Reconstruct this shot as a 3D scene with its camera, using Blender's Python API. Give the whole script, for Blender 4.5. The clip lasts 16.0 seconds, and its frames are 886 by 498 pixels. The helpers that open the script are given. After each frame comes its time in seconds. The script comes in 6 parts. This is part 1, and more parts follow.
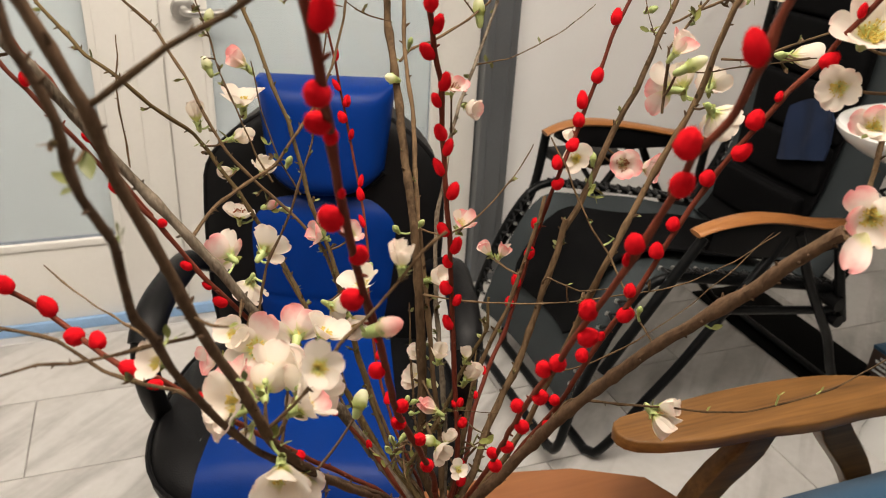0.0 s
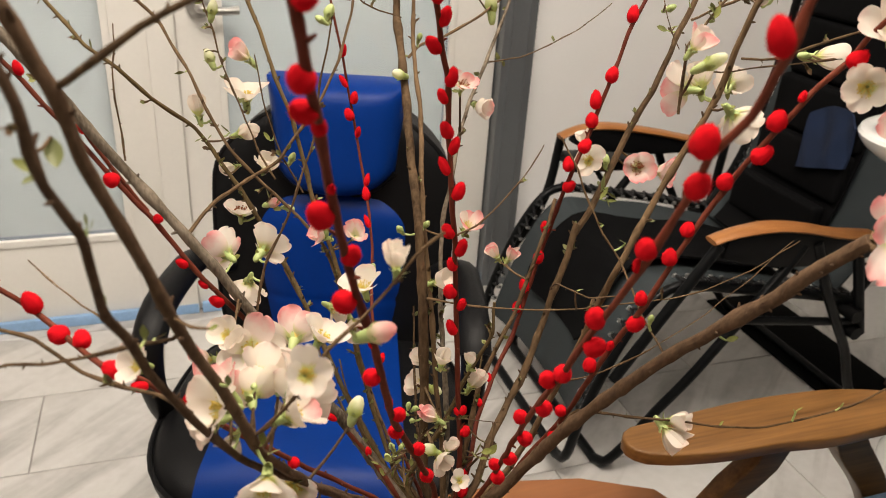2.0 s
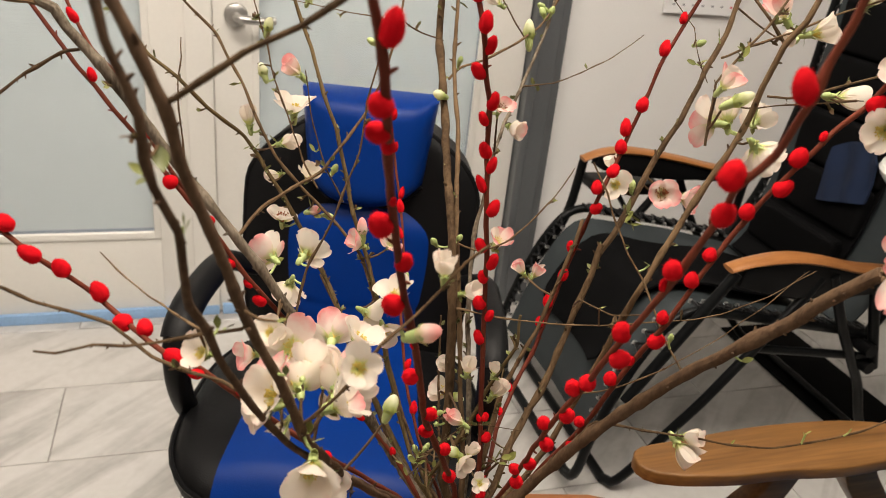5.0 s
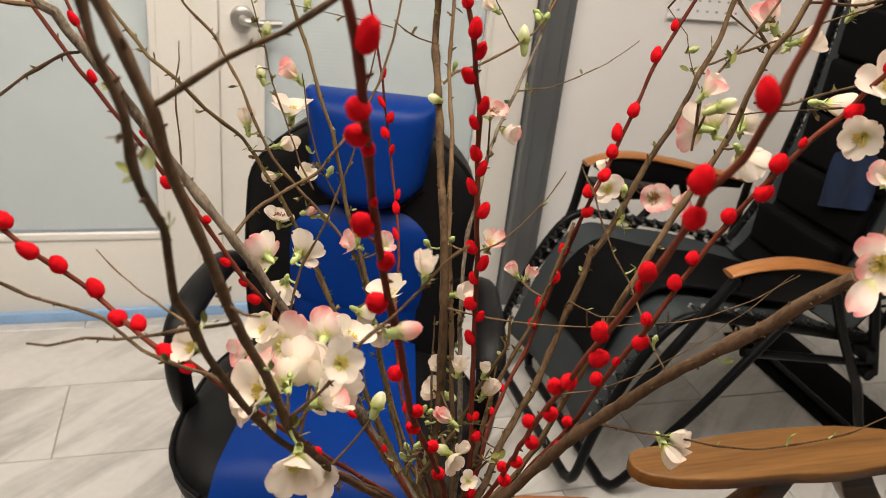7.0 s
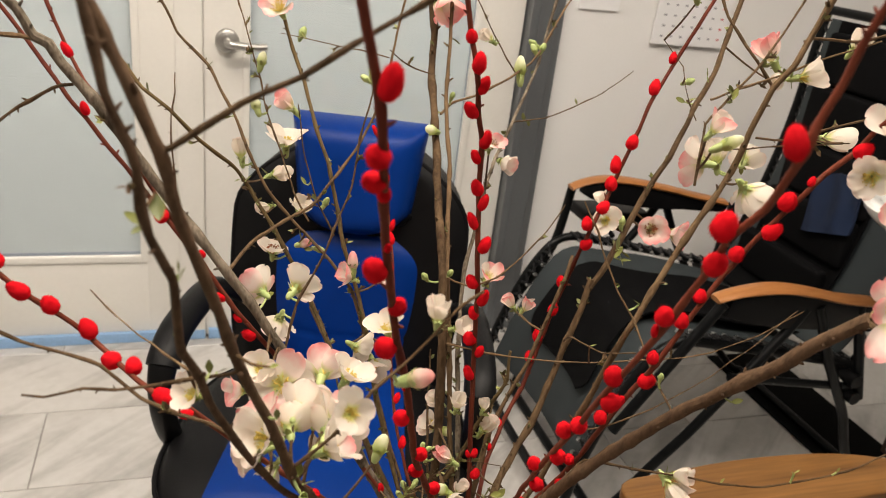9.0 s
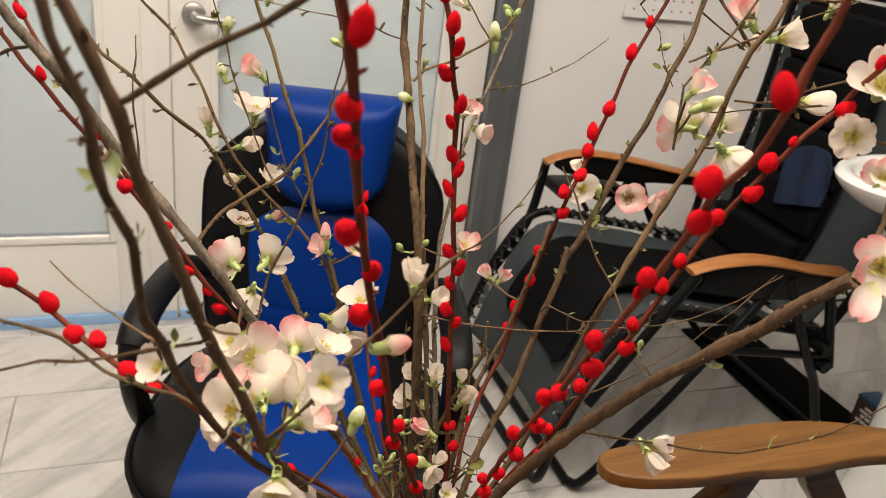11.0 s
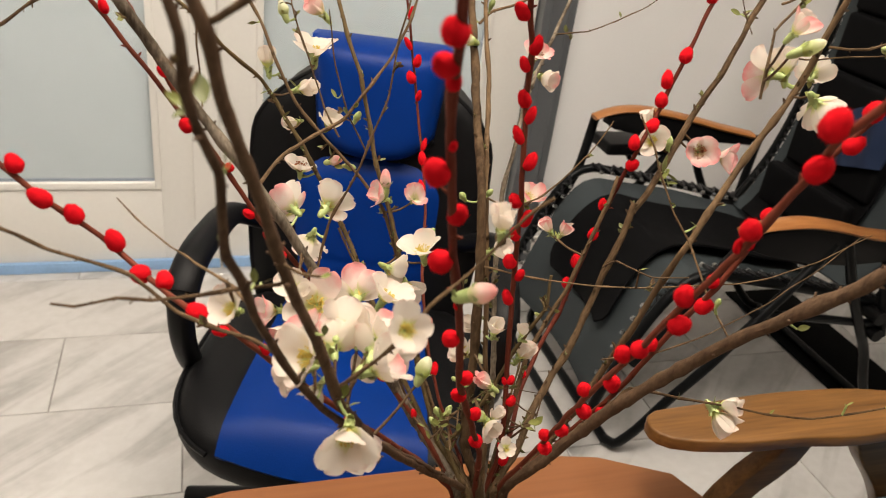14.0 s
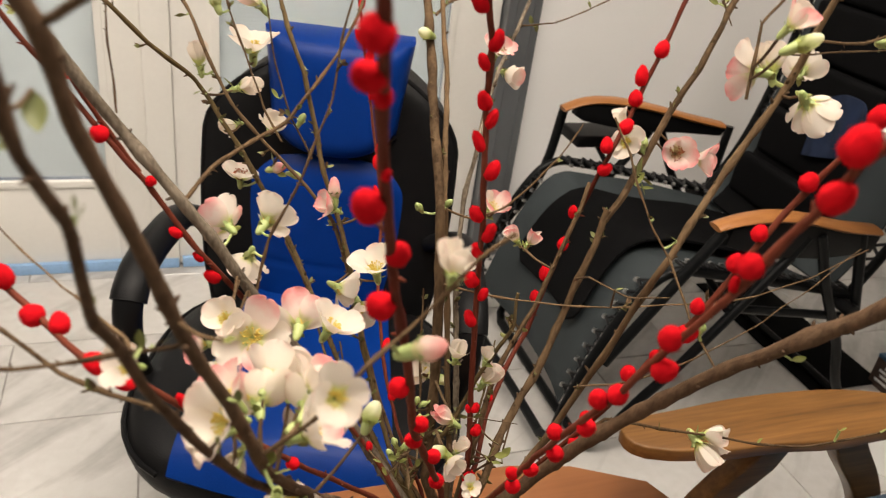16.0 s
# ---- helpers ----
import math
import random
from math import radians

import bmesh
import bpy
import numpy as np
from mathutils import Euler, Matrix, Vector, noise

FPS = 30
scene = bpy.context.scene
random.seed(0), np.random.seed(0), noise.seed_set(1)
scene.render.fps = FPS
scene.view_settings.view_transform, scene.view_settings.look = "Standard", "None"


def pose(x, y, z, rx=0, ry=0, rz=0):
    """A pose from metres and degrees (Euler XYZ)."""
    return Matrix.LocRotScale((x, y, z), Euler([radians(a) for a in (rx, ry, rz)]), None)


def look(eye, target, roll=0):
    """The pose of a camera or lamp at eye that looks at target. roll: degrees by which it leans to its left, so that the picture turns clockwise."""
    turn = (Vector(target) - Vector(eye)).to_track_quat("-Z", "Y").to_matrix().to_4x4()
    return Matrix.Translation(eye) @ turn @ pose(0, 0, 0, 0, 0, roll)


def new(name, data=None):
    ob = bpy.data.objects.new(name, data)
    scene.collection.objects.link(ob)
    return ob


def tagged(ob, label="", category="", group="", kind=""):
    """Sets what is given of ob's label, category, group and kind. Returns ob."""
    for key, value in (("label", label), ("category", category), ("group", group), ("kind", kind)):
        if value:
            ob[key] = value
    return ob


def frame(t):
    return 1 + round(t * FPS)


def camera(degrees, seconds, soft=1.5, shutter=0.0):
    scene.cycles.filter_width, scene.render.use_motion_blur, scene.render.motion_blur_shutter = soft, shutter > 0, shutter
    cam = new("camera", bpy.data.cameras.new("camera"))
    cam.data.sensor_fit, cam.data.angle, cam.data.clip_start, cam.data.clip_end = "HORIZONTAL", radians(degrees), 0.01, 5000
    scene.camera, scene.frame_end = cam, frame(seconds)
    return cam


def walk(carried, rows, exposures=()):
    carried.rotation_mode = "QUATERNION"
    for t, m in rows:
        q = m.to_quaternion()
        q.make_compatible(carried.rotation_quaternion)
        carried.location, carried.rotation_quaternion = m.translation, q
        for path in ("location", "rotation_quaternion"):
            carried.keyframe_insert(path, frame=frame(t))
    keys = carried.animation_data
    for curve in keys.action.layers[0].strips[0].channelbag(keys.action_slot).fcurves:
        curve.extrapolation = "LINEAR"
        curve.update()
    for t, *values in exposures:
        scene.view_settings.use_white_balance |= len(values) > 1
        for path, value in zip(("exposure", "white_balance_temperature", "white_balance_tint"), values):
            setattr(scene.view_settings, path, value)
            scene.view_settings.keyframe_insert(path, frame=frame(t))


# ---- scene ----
cam = camera(59.4, 16.0, soft=0.8, shutter=0.5)
cam.data.dof.use_dof, cam.data.dof.focus_distance, cam.data.dof.aperture_fstop = True, 0.68, 13.0
PATH = [
    (0, (0.262, 0.278, 1.342), (0.91, 1.95, 0.455), 3.2),
    (0.5, (0.27, 0.276, 1.34), (0.922, 1.948, 0.458), 3.4),
    (1, (0.272, 0.282, 1.335), (0.911, 1.964, 0.461), 3.6),
    (1.5, (0.276, 0.289, 1.334), (0.9, 1.975, 0.458), 3.6),
    (2, (0.276, 0.294, 1.332), (0.891, 1.981, 0.45), 3.8),
    (2.5, (0.268, 0.296, 1.331), (0.885, 1.981, 0.447), 4.3),
    (3, (0.265, 0.297, 1.329), (0.886, 1.98, 0.444), 5.3),
    (3.5, (0.257, 0.294, 1.33), (0.869, 1.983, 0.45), 6.0),
    (4, (0.251, 0.285, 1.339), (0.846, 1.988, 0.475), 5.9),
    (6.5, (0.252, 0.255, 1.347), (0.821, 1.976, 0.5), 6.4),
    (7, (0.26, 0.254, 1.349), (0.825, 1.976, 0.504), 6.4),
    (7.5, (0.265, 0.254, 1.352), (0.839, 1.983, 0.525), 6.0),
    (8, (0.264, 0.259, 1.36), (0.847, 1.994, 0.554), 6.1),
    (8.5, (0.248, 0.273, 1.358), (0.835, 2.016, 0.574), 7.0),
    (9, (0.248, 0.273, 1.354), (0.863, 2.003, 0.56), 7.0),
    (11.5, (0.255, 0.288, 1.34), (0.934, 1.965, 0.487), 7.4),
    (12, (0.261, 0.293, 1.342), (0.943, 1.957, 0.466), 7.5),
    (12.5, (0.264, 0.289, 1.34), (0.946, 1.942, 0.444), 7.4),
    (13, (0.258, 0.289, 1.337), (0.932, 1.936, 0.425), 7.5),
    (13.5, (0.25, 0.297, 1.341), (0.889, 1.952, 0.418), 7.7),
    (14, (0.235, 0.304, 1.324), (0.823, 1.966, 0.379), 7.7),
    (14.5, (0.246, 0.306, 1.329), (0.802, 1.971, 0.369), 7.2),
    (15, (0.245, 0.323, 1.332), (0.813, 1.983, 0.371), 8.0),
    (15.5, (0.25, 0.347, 1.329), (0.866, 1.994, 0.376), 8.5),
    (16, (0.266, 0.363, 1.314), (0.923, 1.989, 0.354), 8.1),
]
walk(cam, [(t, look(eye, target, roll)) for t, eye, target, roll in PATH], [(0.0, 0.0), (13.0, 0.0), (14.0, 0.06), (16.0, 0.06)])


# ---- world and light ----
world = bpy.data.worlds.new("world")
scene.world = world
world.use_nodes = True
world.node_tree.nodes["Background"].inputs[0].default_value = (0.9, 0.93, 1.0, 1)
world.node_tree.nodes["Background"].inputs[1].default_value = 0.25


def area(name, m, sx, sy, watts, colour):
    d = bpy.data.lights.new(name, "AREA")
    d.shape, d.size, d.size_y, d.energy, d.color = "RECTANGLE", sx, sy, watts, colour
    ob = new(name, d)
    ob.matrix_world = m
    return ob


WARM = (1.0, 0.872, 0.738)
# added overhead lamps, all unseen; spots and watts chosen for brightness
ADDED_PANELS = [(0.4, 0.85, 28.2), (-0.9, 0.9, 10.5), (0.0, 0.0, 6.0), (1.5, 0.55, 8.5), (1.65, 1.4, 4.0), (-0.2, 1.65, 5.5)]
for px, py, watts in ADDED_PANELS:
    area("added_panel_light", pose(px, py, 2.575, 0, 0, 0), 0.56, 0.56, watts, WARM)


# ---- materials ----
def mat(name, colour, rough=0.5, metal=0.0, vary=0.12, scale=8.0, fine=120.0, bump=0.0, tint=None, sheen=0.0, coat=0.0, sub=0.0, stretch=(1, 1, 1), rnd=0.0, spec=0.5, span=0.2):
    """A principled surface whose colour drifts at two scales, with a fine relief."""
    m = bpy.data.materials.new(name)
    m.use_nodes = True
    nt = m.node_tree
    n, l = nt.nodes, nt.links
    b = n["Principled BSDF"]
    b.inputs["Roughness"].default_value, b.inputs["Metallic"].default_value = rough, metal
    b.inputs["Sheen Weight"].default_value = sheen
    b.inputs["Coat Weight"].default_value = coat
    b.inputs["Specular IOR Level"].default_value = spec
    if sub:
        b.inputs["Subsurface Weight"].default_value = sub
        b.inputs["Subsurface Radius"].default_value = (0.004, 0.003, 0.002)
        b.inputs["Subsurface Scale"].default_value = 1.0
    tc, mp = n.new("ShaderNodeTexCoord"), n.new("ShaderNodeMapping")
    mp.inputs["Scale"].default_value = stretch
    l.new(tc.outputs["Object"], mp.inputs[0])
    big, small = n.new("ShaderNodeTexNoise"), n.new("ShaderNodeTexNoise")
    for t, s, det in ((big, scale, 3), (small, fine, 4)):
        t.inputs["Scale"].default_value, t.inputs["Detail"].default_value = s, det
        l.new(mp.outputs[0], t.inputs[0])
    mix = n.new("ShaderNodeMix")
    mix.data_type = "FLOAT"
    mix.inputs[0].default_value = 0.4
    l.new(big.outputs[0], mix.inputs[2]), l.new(small.outputs[0], mix.inputs[3])
    fac = mix.outputs[0]
    if rnd:
        oi, ma = n.new("ShaderNodeObjectInfo"), n.new("ShaderNodeMath")
        ma.operation = "MULTIPLY_ADD"
        ma.inputs[1].default_value = rnd
        l.new(oi.outputs["Random"], ma.inputs[0]), l.new(fac, ma.inputs[2])
        fac = ma.outputs[0]
    ramp = n.new("ShaderNodeValToRGB")
    lo = [c * (1 - vary) for c in colour]
    hi = tint or [min(1, c * (1 + vary)) for c in colour]
    ramp.color_ramp.elements[0].position, ramp.color_ramp.elements[1].position = 0.5 - span, 0.5 + span + rnd
    ramp.color_ramp.elements[0].color, ramp.color_ramp.elements[1].color = (*lo, 1), (*hi, 1)
    l.new(fac, ramp.inputs[0]), l.new(ramp.outputs[0], b.inputs["Base Color"])
    mr = n.new("ShaderNodeMath")
    mr.operation = "MULTIPLY_ADD"
    mr.inputs[1].default_value, mr.inputs[2].default_value = 0.16, rough - 0.08
    l.new(small.outputs[0], mr.inputs[0]), l.new(mr.outputs[0], b.inputs["Roughness"])
    if bump:
        bp = n.new("ShaderNodeBump")
        bp.inputs["Strength"].default_value, bp.inputs["Distance"].default_value = bump, 0.002
        l.new(small.outputs[0], bp.inputs["Height"]), l.new(bp.outputs[0], b.inputs["Normal"])
    return m


def petal_material(name, base, blade, flush, start, axis=1, foot=0.08, mid=0.24):
    """A thin, light-passing petal: greenish at the claw, pale in the blade, flushed towards the rim."""
    m = bpy.data.materials.new(name)
    m.use_nodes = True
    nt = m.node_tree
    n, l = nt.nodes, nt.links
    b = n["Principled BSDF"]
    b.inputs["Roughness"].default_value = 0.6
    b.inputs["Specular IOR Level"].default_value = 0.25
    tc, sep = n.new("ShaderNodeTexCoord"), n.new("ShaderNodeSeparateXYZ")
    l.new(tc.outputs["Object"], sep.inputs[0])
    no, wave, oi = n.new("ShaderNodeTexNoise"), n.new("ShaderNodeTexWave"), n.new("ShaderNodeObjectInfo")
    no.inputs["Scale"].default_value = 2.6
    l.new(tc.outputs["Object"], no.inputs[0])
    a, c = n.new("ShaderNodeMath"), n.new("ShaderNodeMath")
    a.operation = c.operation = "MULTIPLY_ADD"
    a.inputs[1].default_value, c.inputs[1].default_value = 0.5, 0.22
    l.new(no.outputs[0], a.inputs[0]), l.new(sep.outputs[axis], a.inputs[2])
    l.new(oi.outputs["Random"], c.inputs[0]), l.new(a.outputs[0], c.inputs[2])
    d = n.new("ShaderNodeMath")
    d.operation = "MULTIPLY_ADD"
    d.inputs[1].default_value, d.inputs[2].default_value = 0.7, -0.25
    l.new(c.outputs[0], d.inputs[0])
    ramp = n.new("ShaderNodeValToRGB")
    r = ramp.color_ramp
    r.elements[0].position, r.elements[0].color = foot, (*base, 1)
    r.elements[1].position, r.elements[1].color = mid, (*blade, 1)
    e = r.elements.new(start)
    e.color = (*blade, 1)
    e = r.elements.new(min(1.0, start + 0.28))
    e.color = (*flush, 1)
    l.new(d.outputs[0], ramp.inputs[0]), l.new(ramp.outputs[0], b.inputs["Base Color"])
    wave.inputs["Scale"].default_value, wave.inputs["Distortion"].default_value = 6.0, 2.0
    l.new(tc.outputs["Object"], wave.inputs[0])
    bp = n.new("ShaderNodeBump")
    bp.inputs["Strength"].default_value, bp.inputs["Distance"].default_value = 0.035, 0.02
    l.new(wave.outputs[1], bp.inputs["Height"]), l.new(bp.outputs[0], b.inputs["Normal"])
    tr, ms = n.new("ShaderNodeBsdfTranslucent"), n.new("ShaderNodeMixShader")
    l.new(ramp.outputs[0], tr.inputs[0])
    ms.inputs[0].default_value = 0.5
    l.new(b.outputs[0], ms.inputs[1]), l.new(tr.outputs[0], ms.inputs[2])
    l.new(ms.outputs[0], n["Material Output"].inputs[0])
    return m


def marble():
    """Polished white stone tile with slanting grey veins; each tile draws its own piece of the pattern."""
    m = bpy.data.materials.new("marble_tile")
    m.use_nodes = True
    nt = m.node_tree
    n, l = nt.nodes, nt.links
    b = n["Principled BSDF"]
    tc, oi, mp = n.new("ShaderNodeTexCoord"), n.new("ShaderNodeObjectInfo"), n.new("ShaderNodeMapping")
    off = n.new("ShaderNodeVectorMath")
    off.operation = "SCALE"
    off.inputs[0].default_value = (17.0, 9.0, 5.0)
    l.new(oi.outputs["Random"], off.inputs["Scale"])
    add = n.new("ShaderNodeVectorMath")
    l.new(tc.outputs["Object"], add.inputs[0]), l.new(off.outputs[0], add.inputs[1])
    mp.vector_type = "TEXTURE"
    mp.inputs["Rotation"].default_value = (0, 0, radians(40))
    mp.inputs["Scale"].default_value = (0.42, 0.085, 1.0)
    l.new(add.outputs[0], mp.inputs[0])
    no = n.new("ShaderNodeTexNoise")
    no.inputs["Scale"].default_value, no.inputs["Detail"].default_value, no.inputs["Distortion"].default_value = 0.9, 5, 0.7
    l.new(mp.outputs[0], no.inputs[0])
    ramp = n.new("ShaderNodeValToRGB")
    r = ramp.color_ramp
    r.elements[0].position, r.elements[0].color = 0.33, (0.40, 0.385, 0.365, 1)
    r.elements[1].position, r.elements[1].color = 0.56, (0.59, 0.575, 0.553, 1)
    l.new(no.outputs[0], ramp.inputs[0])
    fi = n.new("ShaderNodeTexNoise")
    fi.inputs["Scale"].default_value, fi.inputs["Detail"].default_value = 40, 4
    l.new(add.outputs[0], fi.inputs[0])
    mx = n.new("ShaderNodeMix")
    mx.data_type, mx.blend_type = "RGBA", "OVERLAY"
    mx.inputs[0].default_value = 0.12
    l.new(ramp.outputs[0], mx.inputs[6]), l.new(fi.outputs[0], mx.inputs[7])
    l.new(mx.outputs[2], b.inputs["Base Color"])
    b.inputs["Roughness"].default_value = 0.17
    b.inputs["Specular IOR Level"].default_value = 0.45
    return m


def wood(name, dark, light, scale=1.0, rough=0.4, axis=0):
    m = bpy.data.materials.new(name)
    m.use_nodes = True
    nt = m.node_tree
    n, l = nt.nodes, nt.links
    b = n["Principled BSDF"]
    b.inputs["Roughness"].default_value = rough
    b.inputs["Coat Weight"].default_value = 0.05
    b.inputs["Specular IOR Level"].default_value = 0.3
    tc, mp = n.new("ShaderNodeTexCoord"), n.new("ShaderNodeMapping")
    s = [34 * scale] * 3
    s[axis] = 2.2 * scale
    mp.inputs["Scale"].default_value = s
    l.new(tc.outputs["Object"], mp.inputs[0])
    no, fi = n.new("ShaderNodeTexNoise"), n.new("ShaderNodeTexNoise")
    no.inputs["Scale"].default_value, no.inputs["Detail"].default_value, no.inputs["Distortion"].default_value = 0.8, 4, 1.2
    fi.inputs["Scale"].default_value, fi.inputs["Detail"].default_value = 6, 5
    l.new(mp.outputs[0], no.inputs[0]), l.new(mp.outputs[0], fi.inputs[0])
    mx = n.new("ShaderNodeMix")
    mx.data_type = "FLOAT"
    mx.inputs[0].default_value = 0.35
    l.new(no.outputs[0], mx.inputs[2]), l.new(fi.outputs[0], mx.inputs[3])
    ramp = n.new("ShaderNodeValToRGB")
    r = ramp.color_ramp
    r.elements[0].position, r.elements[0].color = 0.3, (*dark, 1)
    r.elements[1].position, r.elements[1].color = 0.68, (*light, 1)
    l.new(mx.outputs[0], ramp.inputs[0]), l.new(ramp.outputs[0], b.inputs["Base Color"])
    bp = n.new("ShaderNodeBump")
    bp.inputs["Strength"].default_value, bp.inputs["Distance"].default_value = 0.15, 0.001
    l.new(fi.outputs[0], bp.inputs["Height"]), l.new(bp.outputs[0], b.inputs["Normal"])
    return m


WALL = mat("wall_paint", (0.84, 0.835, 0.825), 0.75, vary=0.03, scale=1.5, fine=220, bump=0.08)
# unseen ceiling and walls: colours darkened so less light bounces into the shade
CEIL = mat("dimmed_unseen_ceiling", (0.62, 0.61, 0.59), 0.85, vary=0.03, scale=2)
DIMWALL = mat("dimmed_unseen_wall", (0.34, 0.325, 0.30), 0.75, vary=0.05, scale=1.5, fine=220, bump=0.08)
DOOR = mat("door_paint", (0.80, 0.78, 0.735), 0.42, vary=0.03, scale=3, fine=90, bump=0.03)
GREYFRAME = mat("grey_metal_frame", (0.155, 0.165, 0.175), 0.42, 0.35, vary=0.08, scale=5)
TAPE = mat("blue_film", (0.30, 0.49, 0.77), 0.40, vary=0.15, scale=9)
GROUT = mat("grout", (0.33, 0.31, 0.29), 0.9, vary=0.2, scale=30)
TILE = marble()
GLASS_BLIND = mat("blind_slat", (0.40, 0.437, 0.452), 0.5, vary=0.03, scale=2)
STEEL = mat("brushed_steel", (0.50, 0.49, 0.47), 0.38, 1.0, vary=0.1, scale=60, stretch=(1, 8, 1))
BLACKPU = mat("black_leatherette", (0.0055, 0.0055, 0.006), 0.40, vary=0.3, scale=14, fine=420, bump=0.25, spec=0.15)
BLUEPU = mat("blue_leatherette", (0.0012, 0.025, 0.170), 0.38, vary=0.12, scale=10, fine=420, bump=0.18, spec=0.13)
BLACKPL = mat("black_plastic", (0.005, 0.005, 0.0055), 0.4, vary=0.2, scale=20, spec=0.15)
TUBE = mat("black_powder_coat", (0.005, 0.0055, 0.006), 0.32, 0.0, vary=0.2, scale=30, spec=0.15)
SLING = mat("grey_sling_fabric", (0.044, 0.053, 0.057), 0.6, vary=0.14, scale=6, fine=700, bump=0.35, spec=0.12)
SLINGB = mat("black_sling_fabric", (0.0045, 0.0045, 0.005), 0.75, vary=0.25, scale=6, fine=700, bump=0.35, spec=0.06)
CORD = mat("black_elastic_cord", (0.012, 0.012, 0.013), 0.3, vary=0.2, scale=50, spec=0.22)
EYELET = mat("eyelet_metal", (0.52, 0.52, 0.52), 0.28, 1.0)
ARMWOOD = wood("honey_wood", (0.28, 0.105, 0.03), (0.44, 0.19, 0.062), 1.0, 0.35, 0)
DARKWOOD = wood("walnut_wood", (0.092, 0.040, 0.010), (0.250, 0.118, 0.034), 1.0, 0.38, 0)
TABLEWOOD = wood("brown_table_wood", (0.20, 0.073, 0.026), (0.28, 0.112, 0.042), 0.5, 0.42, 0)
TEAL = mat("teal_upholstery", (0.008, 0.075, 0.16), 0.8, vary=0.2, scale=12, fine=500, bump=0.5, sheen=0.3)
NAVY = mat("navy_towel", (0.003, 0.012, 0.042), 0.95, vary=0.25, scale=20, fine=600, bump=0.9)
CERAMIC = mat("white_ceramic", (0.82, 0.82, 0.80), 0.12, vary=0.02, coat=0.5)
PAPER = mat("paper", (0.86, 0.86, 0.87), 0.7, vary=0.02)
CARTON = mat("brown_carton", (0.07, 0.042, 0.032), 0.6, vary=0.25, scale=40)
INK = mat("grey_ink", (0.30, 0.30, 0.33), 0.7)
REDINK = mat("red_ink", (0.55, 0.03, 0.05), 0.7)
GREENINK = mat("green_ink", (0.04, 0.22, 0.12), 0.7)
BARK = mat("quince_bark", (0.080, 0.048, 0.025), 0.8, spec=0.12, span=0.11, vary=0.45, scale=60, fine=300, bump=0.9, tint=(0.175, 0.112, 0.060), stretch=(1, 1, 0.35), rnd=0.25)
BROWNBARK = mat("dark_quince_bark", (0.070, 0.040, 0.023), 0.8, spec=0.12, span=0.14, vary=0.35, scale=130, fine=420, bump=0.5, tint=(0.142, 0.088, 0.052), stretch=(1, 1, 0.6), rnd=0.2)
GREYBARK = mat("grey_bark", (0.10, 0.074, 0.050), 0.8, spec=0.12, span=0.12, vary=0.4, scale=45, fine=420, bump=0.7, tint=(0.22, 0.18, 0.135), stretch=(1, 1, 0.35))
TANBARK = mat("tan_quince_bark", (0.085, 0.056, 0.025), 0.8, spec=0.12, span=0.12, vary=0.5, scale=45, fine=420, bump=0.7, tint=(0.165, 0.115, 0.052), stretch=(1, 1, 0.35), rnd=0.2)
REDBARK = mat("dyed_willow_bark", (0.125, 0.016, 0.010), 0.6, spec=0.12, vary=0.5, scale=28, fine=300, bump=0.35, tint=(0.19, 0.050, 0.027), stretch=(1, 1, 0.3), rnd=0.2)
CATKIN = mat("red_catkin_fur", (0.62, 0.005, 0.012), 0.9, vary=0.3, scale=3, fine=40, bump=0.4, rnd=0.2, spec=0.1)
PETAL = petal_material("white_petal", (0.66, 0.69, 0.28), (0.84, 0.77, 0.675), (0.84, 0.63, 0.555), 0.56)
PINK = petal_material("pink_petal", (0.68, 0.66, 0.36), (0.86, 0.72, 0.65), (0.84, 0.34, 0.33), 0.38)
BUDCREAM = petal_material("cream_bud", (0.46, 0.52, 0.16), (0.80, 0.80, 0.58), (0.86, 0.80, 0.66), 0.6, 2, 0.10, 0.48)
BUDPINK = petal_material("pink_bud", (0.60, 0.58, 0.30), (0.86, 0.66, 0.58), (0.86, 0.42, 0.40), 0.3, 2)
CALYX = mat("green_calyx", (0.30, 0.40, 0.11), 0.5, vary=0.35, scale=200, fine=900, tint=(0.48, 0.55, 0.22), rnd=0.3)
LEAF = mat("young_leaf", (0.13, 0.16, 0.035), 0.5, vary=0.4, scale=120, fine=600, tint=(0.27, 0.28, 0.07), rnd=0.3)
SPROUT = mat("leaf_scale", (0.09, 0.095, 0.030), 0.6, vary=0.5, scale=90, fine=600, tint=(0.23, 0.24, 0.075), rnd=0.5)
HUSK = mat("brown_bud_scale", (0.085, 0.045, 0.022), 0.7, vary=0.5, scale=90, fine=600, tint=(0.17, 0.10, 0.045), rnd=0.4)
STAMEN = mat("yellow_stamen", (0.66, 0.50, 0.10), 0.6, vary=0.3, scale=300)
WITHER = mat("withered_stamen", (0.30, 0.09, 0.03), 0.7, vary=0.4, scale=300)
MATTEBLACK = mat("matte_black", (0.004, 0.004, 0.004), 0.8, vary=0.3, scale=30, spec=0.05)
VASE = mat("dark_ceramic", (0.05, 0.04, 0.035), 0.25, vary=0.3, scale=12)
# glowing face of the added, unseen panels
LAMP = bpy.data.materials.new("added_panel_diffuser")
LAMP.use_nodes = True
LAMP.node_tree.nodes["Principled BSDF"].inputs["Emission Color"].default_value = (1, 0.92, 0.82, 1)
LAMP.node_tree.nodes["Principled BSDF"].inputs["Emission Strength"].default_value = 6.0


